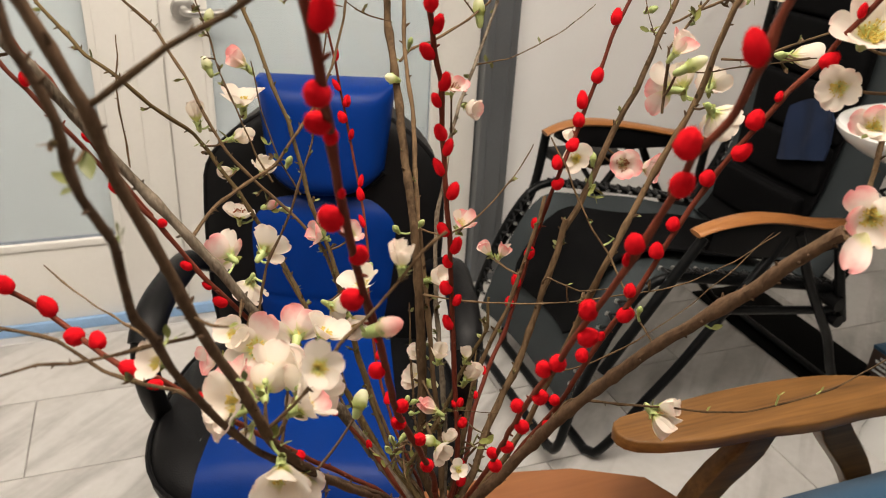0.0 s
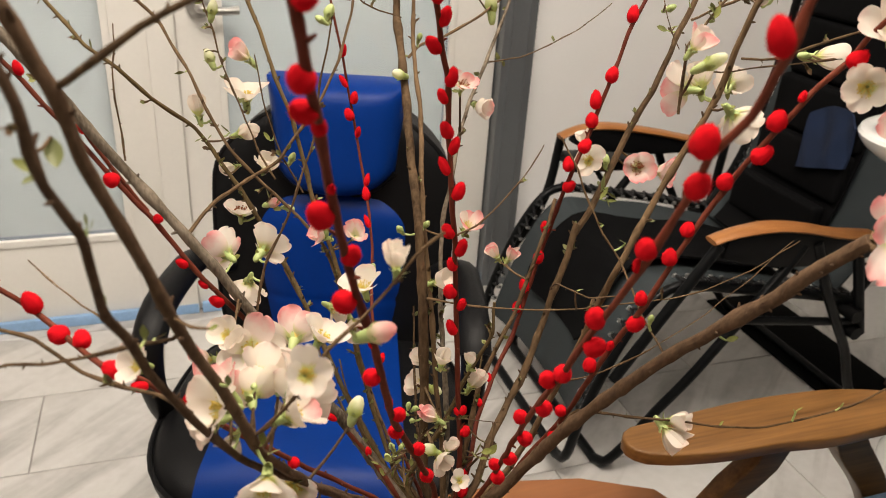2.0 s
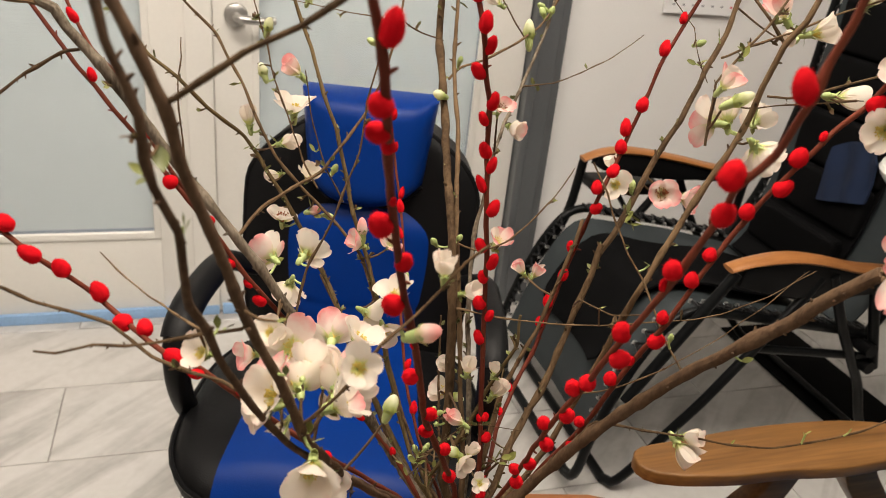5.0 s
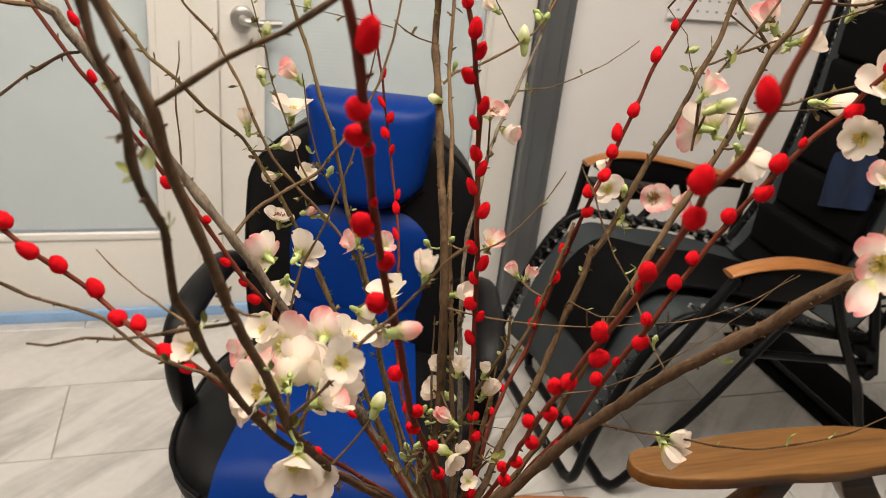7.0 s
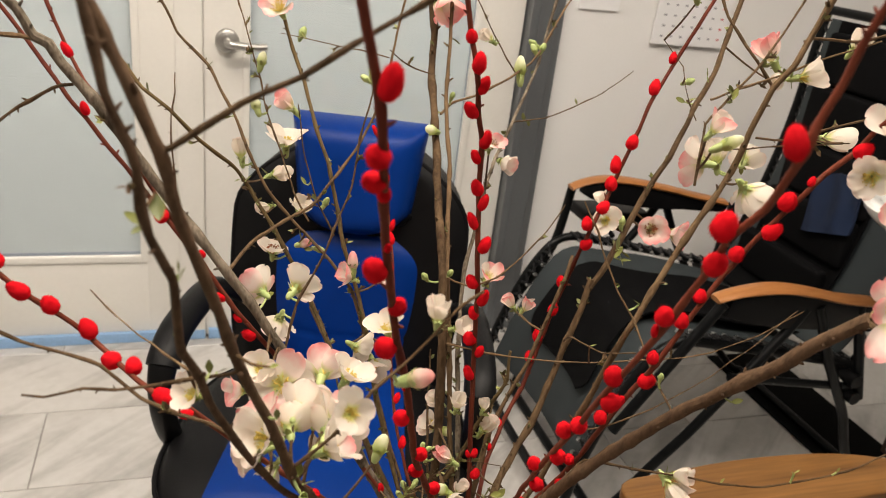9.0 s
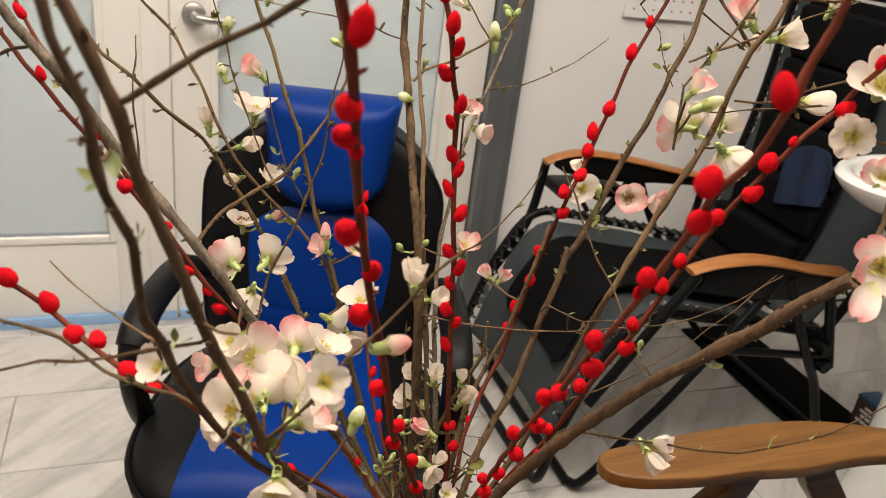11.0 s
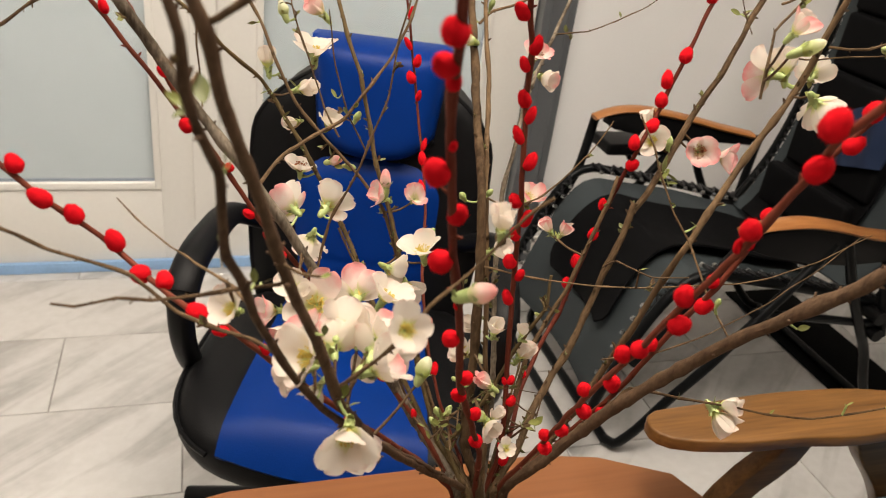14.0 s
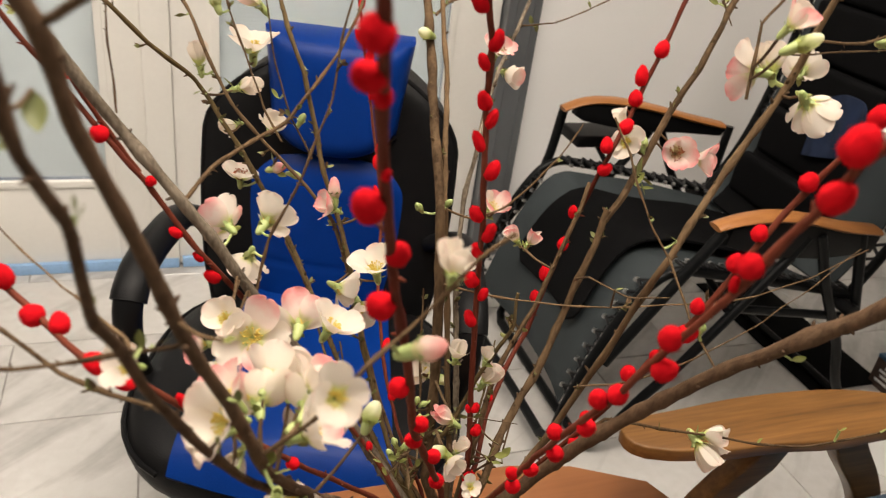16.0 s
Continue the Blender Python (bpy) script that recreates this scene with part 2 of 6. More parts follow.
# ---- modelling helpers ----
def finish(bm, name, material, smooth=True):
    me = bpy.data.meshes.new(name)
    bmesh.ops.recalc_face_normals(bm, faces=bm.faces)
    for f in bm.faces:
        f.smooth = smooth
    bm.to_mesh(me)
    bm.free()
    me.materials.append(material)
    if smooth:
        me.set_sharp_from_angle(angle=radians(40))
    return me


def part(name, bm, material, parent=None, label="", m=None, smooth=True):
    """Links a bmesh as one mesh object, under a thing or a part when a parent is given."""
    ob = new(name, finish(bm, name, material, smooth))
    if parent is not None:
        ob.parent = parent
    if m is not None:
        ob.matrix_basis = m
    if label:
        ob["label"] = label
    return ob


def thing(name, label, category, group="", m=None):
    ob = new(name)
    ob.empty_display_size = 0.05
    if m is not None:
        ob.matrix_world = m
    return tagged(ob, label, category, group)


def box(x0, x1, y0, y1, z0, z1, bev=0.0, seg=2):
    bm = bmesh.new()
    bmesh.ops.create_cube(bm, size=1, matrix=Matrix.LocRotScale(((x0 + x1) / 2, (y0 + y1) / 2, (z0 + z1) / 2), None, (x1 - x0, y1 - y0, z1 - z0)))
    if bev:
        bmesh.ops.bevel(bm, geom=bm.edges[:], offset=bev, segments=seg, affect="EDGES", profile=0.6)
    return bm


def spline(pts, step, slack=1.0):
    """Points along a smooth line through pts, about step apart; less slack gives harder bends."""
    P = [Vector(p) for p in pts]
    P = [P[0] * 2 - P[1]] + P + [P[-1] * 2 - P[-2]]
    out = []
    for i in range(1, len(P) - 2):
        a, b, c, d = P[i - 1:i + 3]
        k = max(1, int((c - b).length / step))
        for j in range(k):
            t = j / k
            m, n = (c - a) * 0.5 * slack, (d - b) * 0.5 * slack
            out.append(b * (2 * t ** 3 - 3 * t * t + 1) + m * (t ** 3 - 2 * t * t + t) + c * (3 * t * t - 2 * t ** 3) + n * (t ** 3 - t * t))
    out.append(P[-2])
    return out


def sweep(bm, line, radii, sides=8, squash=None, cap=True):
    """A tube round a line, with a radius for each point."""
    rings, up = [], None
    for i, p in enumerate(line):
        d = (line[min(i + 1, len(line) - 1)] - line[max(i - 1, 0)]).normalized()
        if up is None:
            up = d.orthogonal().normalized() if squash is None else (squash[2] - d * squash[2].dot(d)).normalized()
        else:
            up = (up - d * up.dot(d)).normalized()
        side = d.cross(up)
        a, b = (1, 1) if squash is None else squash[:2]
        rings.append([bm.verts.new(p + (up * math.cos(k) * b + side * math.sin(k) * a) * radii[i]) for k in [2 * math.pi * j / sides for j in range(sides)]])
    for r, s in zip(rings, rings[1:]):
        for j in range(sides):
            bm.faces.new((r[j], r[(j + 1) % sides], s[(j + 1) % sides], s[j]))
    if cap:
        bm.faces.new(rings[0][::-1])
        bm.faces.new(rings[-1])
    return bm


def tube(pts, r, step=0.02, sides=10, bm=None):
    bm = bm or bmesh.new()
    line = spline(pts, step)
    return sweep(bm, line, [r] * len(line), sides)


def bar(a, b, r, sides=10, bm=None):
    bm = bm or bmesh.new()
    return sweep(bm, [Vector(a), Vector(b)], [r, r], sides)


def cushion(f, nu, nv, thick):
    """A padded sheet: f(u, v) gives the front surface for u, v in -1..1; thick(u, v) its depth along -normal y."""
    bm = bmesh.new()
    front, back = [], []
    for i in range(nu + 1):
        fr, br = [], []
        for j in range(nv + 1):
            u, v = 2 * i / nu - 1, 2 * j / nv - 1
            p, q = f(u, v), thick(u, v)
            fr.append(bm.verts.new(p)), br.append(bm.verts.new(q))
        front.append(fr), back.append(br)
    for i in range(nu):
        for j in range(nv):
            bm.faces.new((front[i][j], front[i + 1][j], front[i + 1][j + 1], front[i][j + 1]))
            bm.faces.new((back[i][j], back[i][j + 1], back[i + 1][j + 1], back[i + 1][j]))
    for i in range(nu):
        bm.faces.new((front[i][0], back[i][0], back[i + 1][0], front[i + 1][0]))
        bm.faces.new((front[i][nv], front[i + 1][nv], back[i + 1][nv], back[i][nv]))
    for j in range(nv):
        bm.faces.new((front[0][j], front[0][j + 1], back[0][j + 1], back[0][j]))
        bm.faces.new((front[nu][j], back[nu][j], back[nu][j + 1], front[nu][j + 1]))
    return bm


def outline_slab(pts, z0, z1, bev=0.004, seg=2):
    """A slab of the given outline (x, y), with eased edges."""
    bm = bmesh.new()
    f = bm.faces.new([bm.verts.new((x, y, z0)) for x, y in pts])
    r = bmesh.ops.extrude_face_region(bm, geom=[f])
    bmesh.ops.translate(bm, vec=(0, 0, z1 - z0), verts=[v for v in r["geom"] if isinstance(v, bmesh.types.BMVert)])
    bmesh.ops.recalc_face_normals(bm, faces=bm.faces)
    if bev:
        bmesh.ops.bevel(bm, geom=[e for e in bm.edges if abs(e.verts[0].co.z - e.verts[1].co.z) < 1e-6], offset=bev, segments=seg, affect="EDGES", profile=0.5)
    return bm


# ---- the room ----
X0, X1, Y0, YW, ZC = -2.2, 3.6, -2.2, 2.56, 2.6


def structure(name, bm, material, label, smooth=False):
    return tagged(part(name, bm, material, None, label, smooth=smooth), kind="structure", category=name.split("_")[0])


floor = structure("floor", box(X0, X1, Y0, YW + 0.3, -0.08, -0.004), GROUT, "floor of polished marble-look tiles with grey grout")
# out-of-view enclosure, its dark tone holds down the bounced light
structure("ceiling", box(X0 - 0.1, X1 + 0.1, Y0 - 0.1, YW + 0.3, ZC, ZC + 0.1), CEIL, "plain unseen ceiling, greyed to cut bounced light")
structure("wall_west", box(X0 - 0.12, X0, Y0 - 0.12, YW + 0.12, 0, ZC), DIMWALL, "plain unseen wall, dark beige to cut bounced light")
structure("wall_east", box(X1, X1 + 0.12, Y0 - 0.12, YW + 0.12, 0, ZC), DIMWALL, "plain unseen wall, dark beige to cut bounced light")
structure("wall_south", box(X0, X1, Y0 - 0.12, Y0, 0, ZC), DIMWALL, "plain unseen wall, dark beige to cut bounced light")
structure("wall_north", box(1.352, X1, YW, YW + 0.12, 0, ZC), WALL, "off-white painted wall beside the glazed doors")
structure("wall_over_doors", box(X0, 1.352, YW, YW + 0.12, 2.08, ZC), WALL, "off-white painted wall over the doors")
structure("wall_north_west", box(X0, -0.66, YW, YW + 0.12, 0, 2.08), WALL, "off-white painted wall beside the doors")
structure("baseboard", box(1.353, X1, YW - 0.014, YW, 0, 0.085, 0.004), DOOR, "white painted baseboard along the wall")
post = structure("trim_post", box(1.243, 1.351, YW - 0.03, YW + 0.1, 0, 2.08, 0.003), GREYFRAME, "dark grey metal door frame post")
part("ridge", box(1.268, 1.275, YW - 0.035, YW - 0.029, 0, 2.08), GREYFRAME, post)
part("ridge", box(1.325, 1.332, YW - 0.035, YW - 0.029, 0, 2.08), GREYFRAME, post)


def glazed_door(name, x0, x1, gx0, gx1, label):
    """A white door leaf with a tall pane that has a fine blind inside it."""
    d = tagged(new(name), label, "door", kind="structure")
    y0, y1, zb, zt, top = YW + 0.012, YW + 0.056, 0.295, 1.93, 2.075
    part("stile", box(x0, gx0 - 0.018, y0, y1, 0.006, top, 0.002), DOOR, d)
    part("stile", box(gx1 + 0.018, x1, y0, y1, 0.006, top, 0.002), DOOR, d)
    part("bottom_rail", box(gx0 - 0.0178, gx1 + 0.0178, y0 + 0.001, y1, 0.006, zb - 0.018, 0.001), DOOR, d)
    part("top_rail", box(gx0 - 0.0178, gx1 + 0.0178, y0 + 0.001, y1, zt + 0.018, top, 0.001), DOOR, d)
    for a, b, c, e in ((gx0 - 0.02, gx0, zb - 0.02, zt + 0.02), (gx1, gx1 + 0.02, zb - 0.02, zt + 0.02)):
        part("glazing_bead", box(a, b, y0 - 0.006, y0 + 0.012, c, e, 0.003), DOOR, d)
    part("glazing_bead", box(gx0, gx1, y0 - 0.006, y0 + 0.012, zb - 0.02, zb, 0.003), DOOR, d)
    part("glazing_bead", box(gx0, gx1, y0 - 0.006, y0 + 0.012, zt, zt + 0.02, 0.003), DOOR, d)
    bm = bmesh.new()
    z = zb + 0.004
    while z < zt - 0.004:
        vs = [bm.verts.new((x, y, zz)) for x, y, zz in ((gx0, y0 + 0.024, z), (gx1, y0 + 0.024, z), (gx1, y0 + 0.02372, z + 0.006), (gx0, y0 + 0.02372, z + 0.006), (gx1, y0 + 0.024, z + 0.0115), (gx0, y0 + 0.024, z + 0.0115))]
        bm.faces.new((vs[0], vs[1], vs[2], vs[3])), bm.faces.new((vs[3], vs[2], vs[4], vs[5]))
        z += 0.0115
    tagged(part("blind", bm, GLASS_BLIND, d, "closed pale blue-green slatted blind", smooth=False), kind="stuff")
    part("pane", box(gx0 + 0.001, gx1 - 0.001, y0 + 0.007, y0 + 0.011, zb + 0.001, zt - 0.001), PANE, d).visible_shadow = False
    return d


PANE = bpy.data.materials.new("window_pane")
PANE.use_nodes = True
PANE.node_tree.nodes["Principled BSDF"].inputs["Transmission Weight"].default_value = 1.0
PANE.node_tree.nodes["Principled BSDF"].inputs["Roughness"].default_value = 0.06
PANE.node_tree.nodes["Principled BSDF"].inputs["Base Color"].default_value = (0.955, 0.98, 0.985, 1)

left_leaf = glazed_door("door_1", -0.655, 0.286, -0.53, 0.10, "white painted double-door leaf with a blind-filled glass pane")
part("astragal", box(0.212, 0.2855, YW - 0.002, YW + 0.0115, 0.006, 2.07, 0.004), DOOR, left_leaf)
# added strip makes the gap shallower, so its shade is paler
part("gap_filler", box(0.2862, 0.2883, YW + 0.017, YW + 0.05, 0.006, 2.07), DOOR, left_leaf)
# added backing, keeps the world's light from showing through the gap
structure("door_stop", box(0.262, 0.318, YW + 0.058, YW + 0.10, 0, 2.08), DOOR, "white strip added behind the door gap to block outside light")
right_leaf = glazed_door("door_2", 0.2885, 1.238, 0.415, 1.08, "white painted door leaf with a blind-filled glass pane and lever handle")
for nm, x0, x1 in (("blue_film_strip", -0.655, 0.284), ("blue_film_strip", 0.295, 1.236)):
    tagged(part(nm, box(x0, x1, YW - 0.004, YW + 0.0115, 0.001, 0.034, 0.001), TAPE, None, "light blue protective film strip along the door bottom"), category="film strip")

# lever handle with a round rose
h = thing("door_handle", "brushed steel lever handle on a round rose", "door handle")
bm = bmesh.new()
line = [Vector((0.352, YW + 0.011, 0.955)), Vector((0.352, YW + 0.002, 0.955)), Vector((0.352, YW - 0.006, 0.955)), Vector((0.352, YW - 0.010, 0.955))]
sweep(bm, line, [0.033, 0.033, 0.031, 0.022], 28)
part("rose", bm, STEEL, h)
bm = bmesh.new()
line = spline([(0.352, YW - 0.008, 0.955), (0.352, YW - 0.045, 0.955), (0.358, YW - 0.055, 0.955), (0.385, YW - 0.057, 0.953), (0.42, YW - 0.055, 0.951), (0.455, YW - 0.050, 0.953)], 0.006)
sweep(bm, line, [0.011] * len(line), 14)
part("lever", bm, STEEL, h)
h.parent = right_leaf

# fittings made up around the added lamps, out of view
for px, py, _ in ADDED_PANELS:
    c = thing("added_ceiling_light", "square flat white ceiling light panel, lit, added out of view", "ceiling light", "ceiling lights")
    part("frame", box(px - 0.31, px + 0.31, py - 0.31, py + 0.31, 2.585, 2.6, 0.003), DOOR, c)
    part("diffuser", box(px - 0.29, px + 0.29, py - 0.29, py + 0.29, 2.58, 2.5848), LAMP, c)

# wall calendar with a grid of dates
cal = thing("wall_calendar", "white paper month calendar hanging on the wall", "calendar")
part("sheet", box(1.680, 1.955, YW - 0.018, YW - 0.012, 1.036, 1.47), PAPER, cal)
part("hanger", box(1.79, 1.85, YW - 0.012, YW - 0.0005, 1.46, 1.475), STEEL, cal)
part("picture", box(1.687, 1.948, YW - 0.0205, YW - 0.0185, 1.238, 1.46), GREENINK, cal)
part("title_bar", box(1.700, 1.745, YW - 0.0205, YW - 0.0185, 1.222, 1.230), REDINK, cal)
part("title_bar", box(1.7455, 1.83, YW - 0.0205, YW - 0.0185, 1.222, 1.230), GREENINK, cal)
for r in range(5):
    for k in range(7):
        x, z = 1.708 + k * 0.036, 1.060 + r * 0.033
        part("date_bar", box(x, x + 0.009, YW - 0.0195, YW - 0.0185, z, z + 0.0055), REDINK if k == 6 else INK, cal)
note = thing("wall_sign", "small white paper notice on the wall", "sign")
part("sheet", box(1.407, 1.545, YW - 0.010, YW - 0.0005, 1.125, 1.32), PAPER, note)


# ---- office chair ----
def office_chair():
    c = thing("office_chair", "black and blue leatherette swivel office chair with padded headrest", "office chair", m=pose(0.464, 1.40, 0, 0, 0, -17.5))

    def back_v(z):
        return 0.265 + (z - 0.45) * 0.16

    # local x to the viewer's right, y away from the viewer
    def wing_half(z):
        k = (z - 0.42) / 0.52
        return 0.205 + 0.022 * math.sin(math.pi * min(1, max(0, k)) * 0.9) - (0.15 * max(0, (k - 0.70) / 0.30) ** 2.0) - 0.05 * max(0, 0.2 - k)

    def f(u, v):
        z = 0.40 + (v + 1) / 2 * 0.545
        w = wing_half(z)
        pad = 0.035 * (1 - abs(u) ** 6) * (1 - abs(v) ** 10)
        return (u * w, back_v(z) - 0.01 - pad - 0.035 * (abs(u) ** 2), z)

    part("backrest", cushion(f, 28, 30, lambda u, v: (u * wing_half(0.40 + (v + 1) / 2 * 0.545) * 0.97, back_v(0.40 + (v + 1) / 2 * 0.545) + 0.055, 0.40 + (v + 1) / 2 * 0.545)), BLACKPU, c)

    up = [0.42 + 0.52 * k / 24 for k in range(25)]
    edge = [Vector((-wing_half(z) * 1.004, back_v(z) - 0.043, z)) for z in up] + [Vector((wing_half(z) * 1.004, back_v(z) - 0.043, z)) for z in up[::-1]]
    bm = bmesh.new()
    sweep(bm, edge, [0.0048] * len(edge), 8)
    part("piping", bm, BLACKPL, c)

    # blue lumbar panel, waisted, with stitched channels
    def half(z):
        k = (z - 0.43) / 0.31
        return 0.118 + 0.036 * math.sin(min(1, max(0, k)) * math.pi * 0.62) ** 1.5 - 0.03 * max(0, (k - 0.86) / 0.14) ** 2

    def g(u, v):
        z = 0.43 + (v + 1) / 2 * 0.315
        puff = 0.022 * (1 - abs(u) ** 5) * (1 - abs(v) ** 8) - 0.0025 * math.exp(-((z - 0.56) / 0.006) ** 2)
        top = 0.02 * (1 - u * u) * max(0, v) ** 3
        return (u * half(z), back_v(z) - 0.045 - puff - 0.012 * (1 - abs(u) ** 2), z + top)

    part("lumbar_panel", cushion(g, 22, 44, lambda u, v: (u * half(0.43 + (v + 1) / 2 * 0.315), back_v(0.43 + (v + 1) / 2 * 0.315) - 0.012, 0.43 + (v + 1) / 2 * 0.315)), BLUEPU, c, "blue padded lumbar panel")

    # headrest: square top, rounded bottom
    def hh(u, v):
        z0 = 0.763 + 0.050 * abs(u) ** 2.6
        z = z0 + (v + 1) / 2 * (0.976 - z0)
        w = 0.110 + 0.019 * (v + 1) / 2
        puff = 0.05 * (1 - abs(u) ** 6) ** 0.7 * (1 - abs(v) ** 8) ** 0.7
        return (0.004 + u * w, back_v(z) - 0.055 - puff, z)

    def hb(u, v):
        x, y, z = hh(u, v)
        return (x * 0.98, back_v(z) - 0.02, z)

    part("headrest", cushion(hh, 24, 24, hb), BLUEPU, c, "blue padded headrest")
    bm = bmesh.new()
    line = [Vector((x, y - 0.004, z)) for x, y, z in [(hh(u, -1)[0], back_v(hh(u, -1)[2]) - 0.052, hh(u, -1)[2] - 0.004) for u in [k / 12 for k in range(-12, 13)]]]
    sweep(bm, line, [0.005] * len(line), 8)
    part("piping", bm, BLACKPU, c)

    # seat
    def rim(a):
        ca, sa = math.cos(a), math.sin(a)
        n = 3.2
        r = 1 / (abs(ca) ** n + abs(sa) ** n) ** (1 / n)
        return r * ca, r * sa

    def seat_mesh(sx, sy, cy, z0, z1, dome, n=56):
        bm = bmesh.new()
        layers = []
        prof = [(0.90, z0), (0.975, z0 + 0.012), (1.0, z0 + (z1 - z0) * 0.45), (0.985, z0 + (z1 - z0) * 0.8), (0.94, z1), (0.86, z1 + dome * 0.35), (0.7, z1 + dome * 0.65), (0.45, z1 + dome * 0.9), (0.2, z1 + dome)]
        for s, z in prof:
            ring = []
            for k in range(n):
                x, y = rim(2 * math.pi * k / n)
                fr = 0.030 * max(0, -y * s) ** 2
                ring.append(bm.verts.new((x * s * sx * (1 - 0.05 * y), cy + y * s * sy, z - fr)))
            layers.append(ring)
        for a, b in zip(layers, layers[1:]):
            for k in range(n):
                bm.faces.new((a[k], a[(k + 1) % n], b[(k + 1) % n], b[k]))
        bm.faces.new(layers[0][::-1]), bm.faces.new(layers[-1])
        return bm

    part("seat", seat_mesh(0.264, 0.250, 0.018, 0.395, 0.468, 0.012), BLACKPU, c)

    def sf(u, v):
        y = -0.236 + (v + 1) / 2 * 0.4625
        w = 0.165 - 0.035 * (v + 1) / 2
        edge = max(0.0, (-0.170 - y) / 0.066)
        y += 0.016 * u * u * min(1, edge)
        z = 0.4875 - 0.030 * max(0, -y / 0.27) ** 2 - (0.056 - 0.026 * u * u) * edge ** 2 + 0.010 * (1 - abs(u) ** 4)
        return (u * w, y, z)

    part("seat_panel", cushion(sf, 18, 34, lambda u, v: (sf(u, v)[0], sf(u, v)[1] + 0.014, sf(u, v)[2] - 0.022)), BLUEPU, c, "blue seat panel")
    bm = bmesh.new()
    line = [Vector((rim(2 * math.pi * k / 60)[0] * 0.264 * (1 - 0.05 * rim(2 * math.pi * k / 60)[1]), 0.018 + rim(2 * math.pi * k / 60)[1] * 0.251, 0.452 - 0.030 * max(0, -rim(2 * math.pi * k / 60)[1]) ** 2)) for k in range(61)]
    line = [line[(k + 51) % 60] for k in range(49)]
    sweep(bm, line, [0.0045] * 49, 6)
    part("piping", bm, BLACKPU, c)

    for s in (-1, 1):
        bm = bmesh.new()
        line = spline([(s * 0.205, 0.245, 0.615), (s * 0.245, 0.19, 0.648), (s * 0.256, 0.10, 0.655), (s * 0.262, 0.01, 0.648), (s * 0.264, -0.045, 0.615), (s * 0.264, -0.055, 0.56), (s * 0.264, -0.04, 0.50), (s * 0.26, -0.01, 0.44), (s * 0.24, 0.02, 0.405), (s * 0.18, 0.03, 0.39)], 0.012)
        n = len(line)
        rad = [0.017 + 0.004 * math.exp(-((i / n - 0.32) / 0.2) ** 2) for i in range(n)]
        sweep(bm, line, rad, 14, (1.25, 0.8, Vector((0, 0, 1))))
        part("armrest", bm, BLACKPL, c)
        # padded sleeve on top of the arm
        seg = [p for p in line if p.z > 0.612]
        bm = bmesh.new()
        sweep(bm, seg, [0.0225] * len(seg), 14, (1.25, 0.85, Vector((0, 0, 1))))
        part("arm_pad", bm, BLACKPU, c)
    part("gas_lift", bar((0, 0.0, 0.10), (0, 0.0, 0.395), 0.026, 16), BLACKPL, c)
    part("tilt_plate", box(-0.10, 0.10, -0.12, 0.12, 0.365, 0.394, 0.006), BLACKPL, c)
    for k in range(5):
        a = math.radians(72 * k + 30)
        d = Vector((math.cos(a), math.sin(a), 0))
        bm = bmesh.new()
        line = spline([tuple(d * 0.02 + Vector((0, 0, 0.12))), tuple(d * 0.14 + Vector((0, 0, 0.105))), tuple(d * 0.30 + Vector((0, 0, 0.075)))], 0.03)
        sweep(bm, line, [0.030 - 0.012 * i / (len(line) - 1) for i in range(len(line))], 10)
        leg = part("base_arm", bm, BLACKPL, c)
        e = d * 0.295
        side = Vector((-d.y, d.x, 0))
        bm = bmesh.new()
        for o in (-0.014, 0.014):
            p = e + side * o + Vector((0, 0, 0.0275))
            sweep(bm, [p - side * 0.009, p + side * 0.009], [0.027, 0.027], 20)
        part("caster", bm, BLACKPL, leg)
    return c


office_chair()


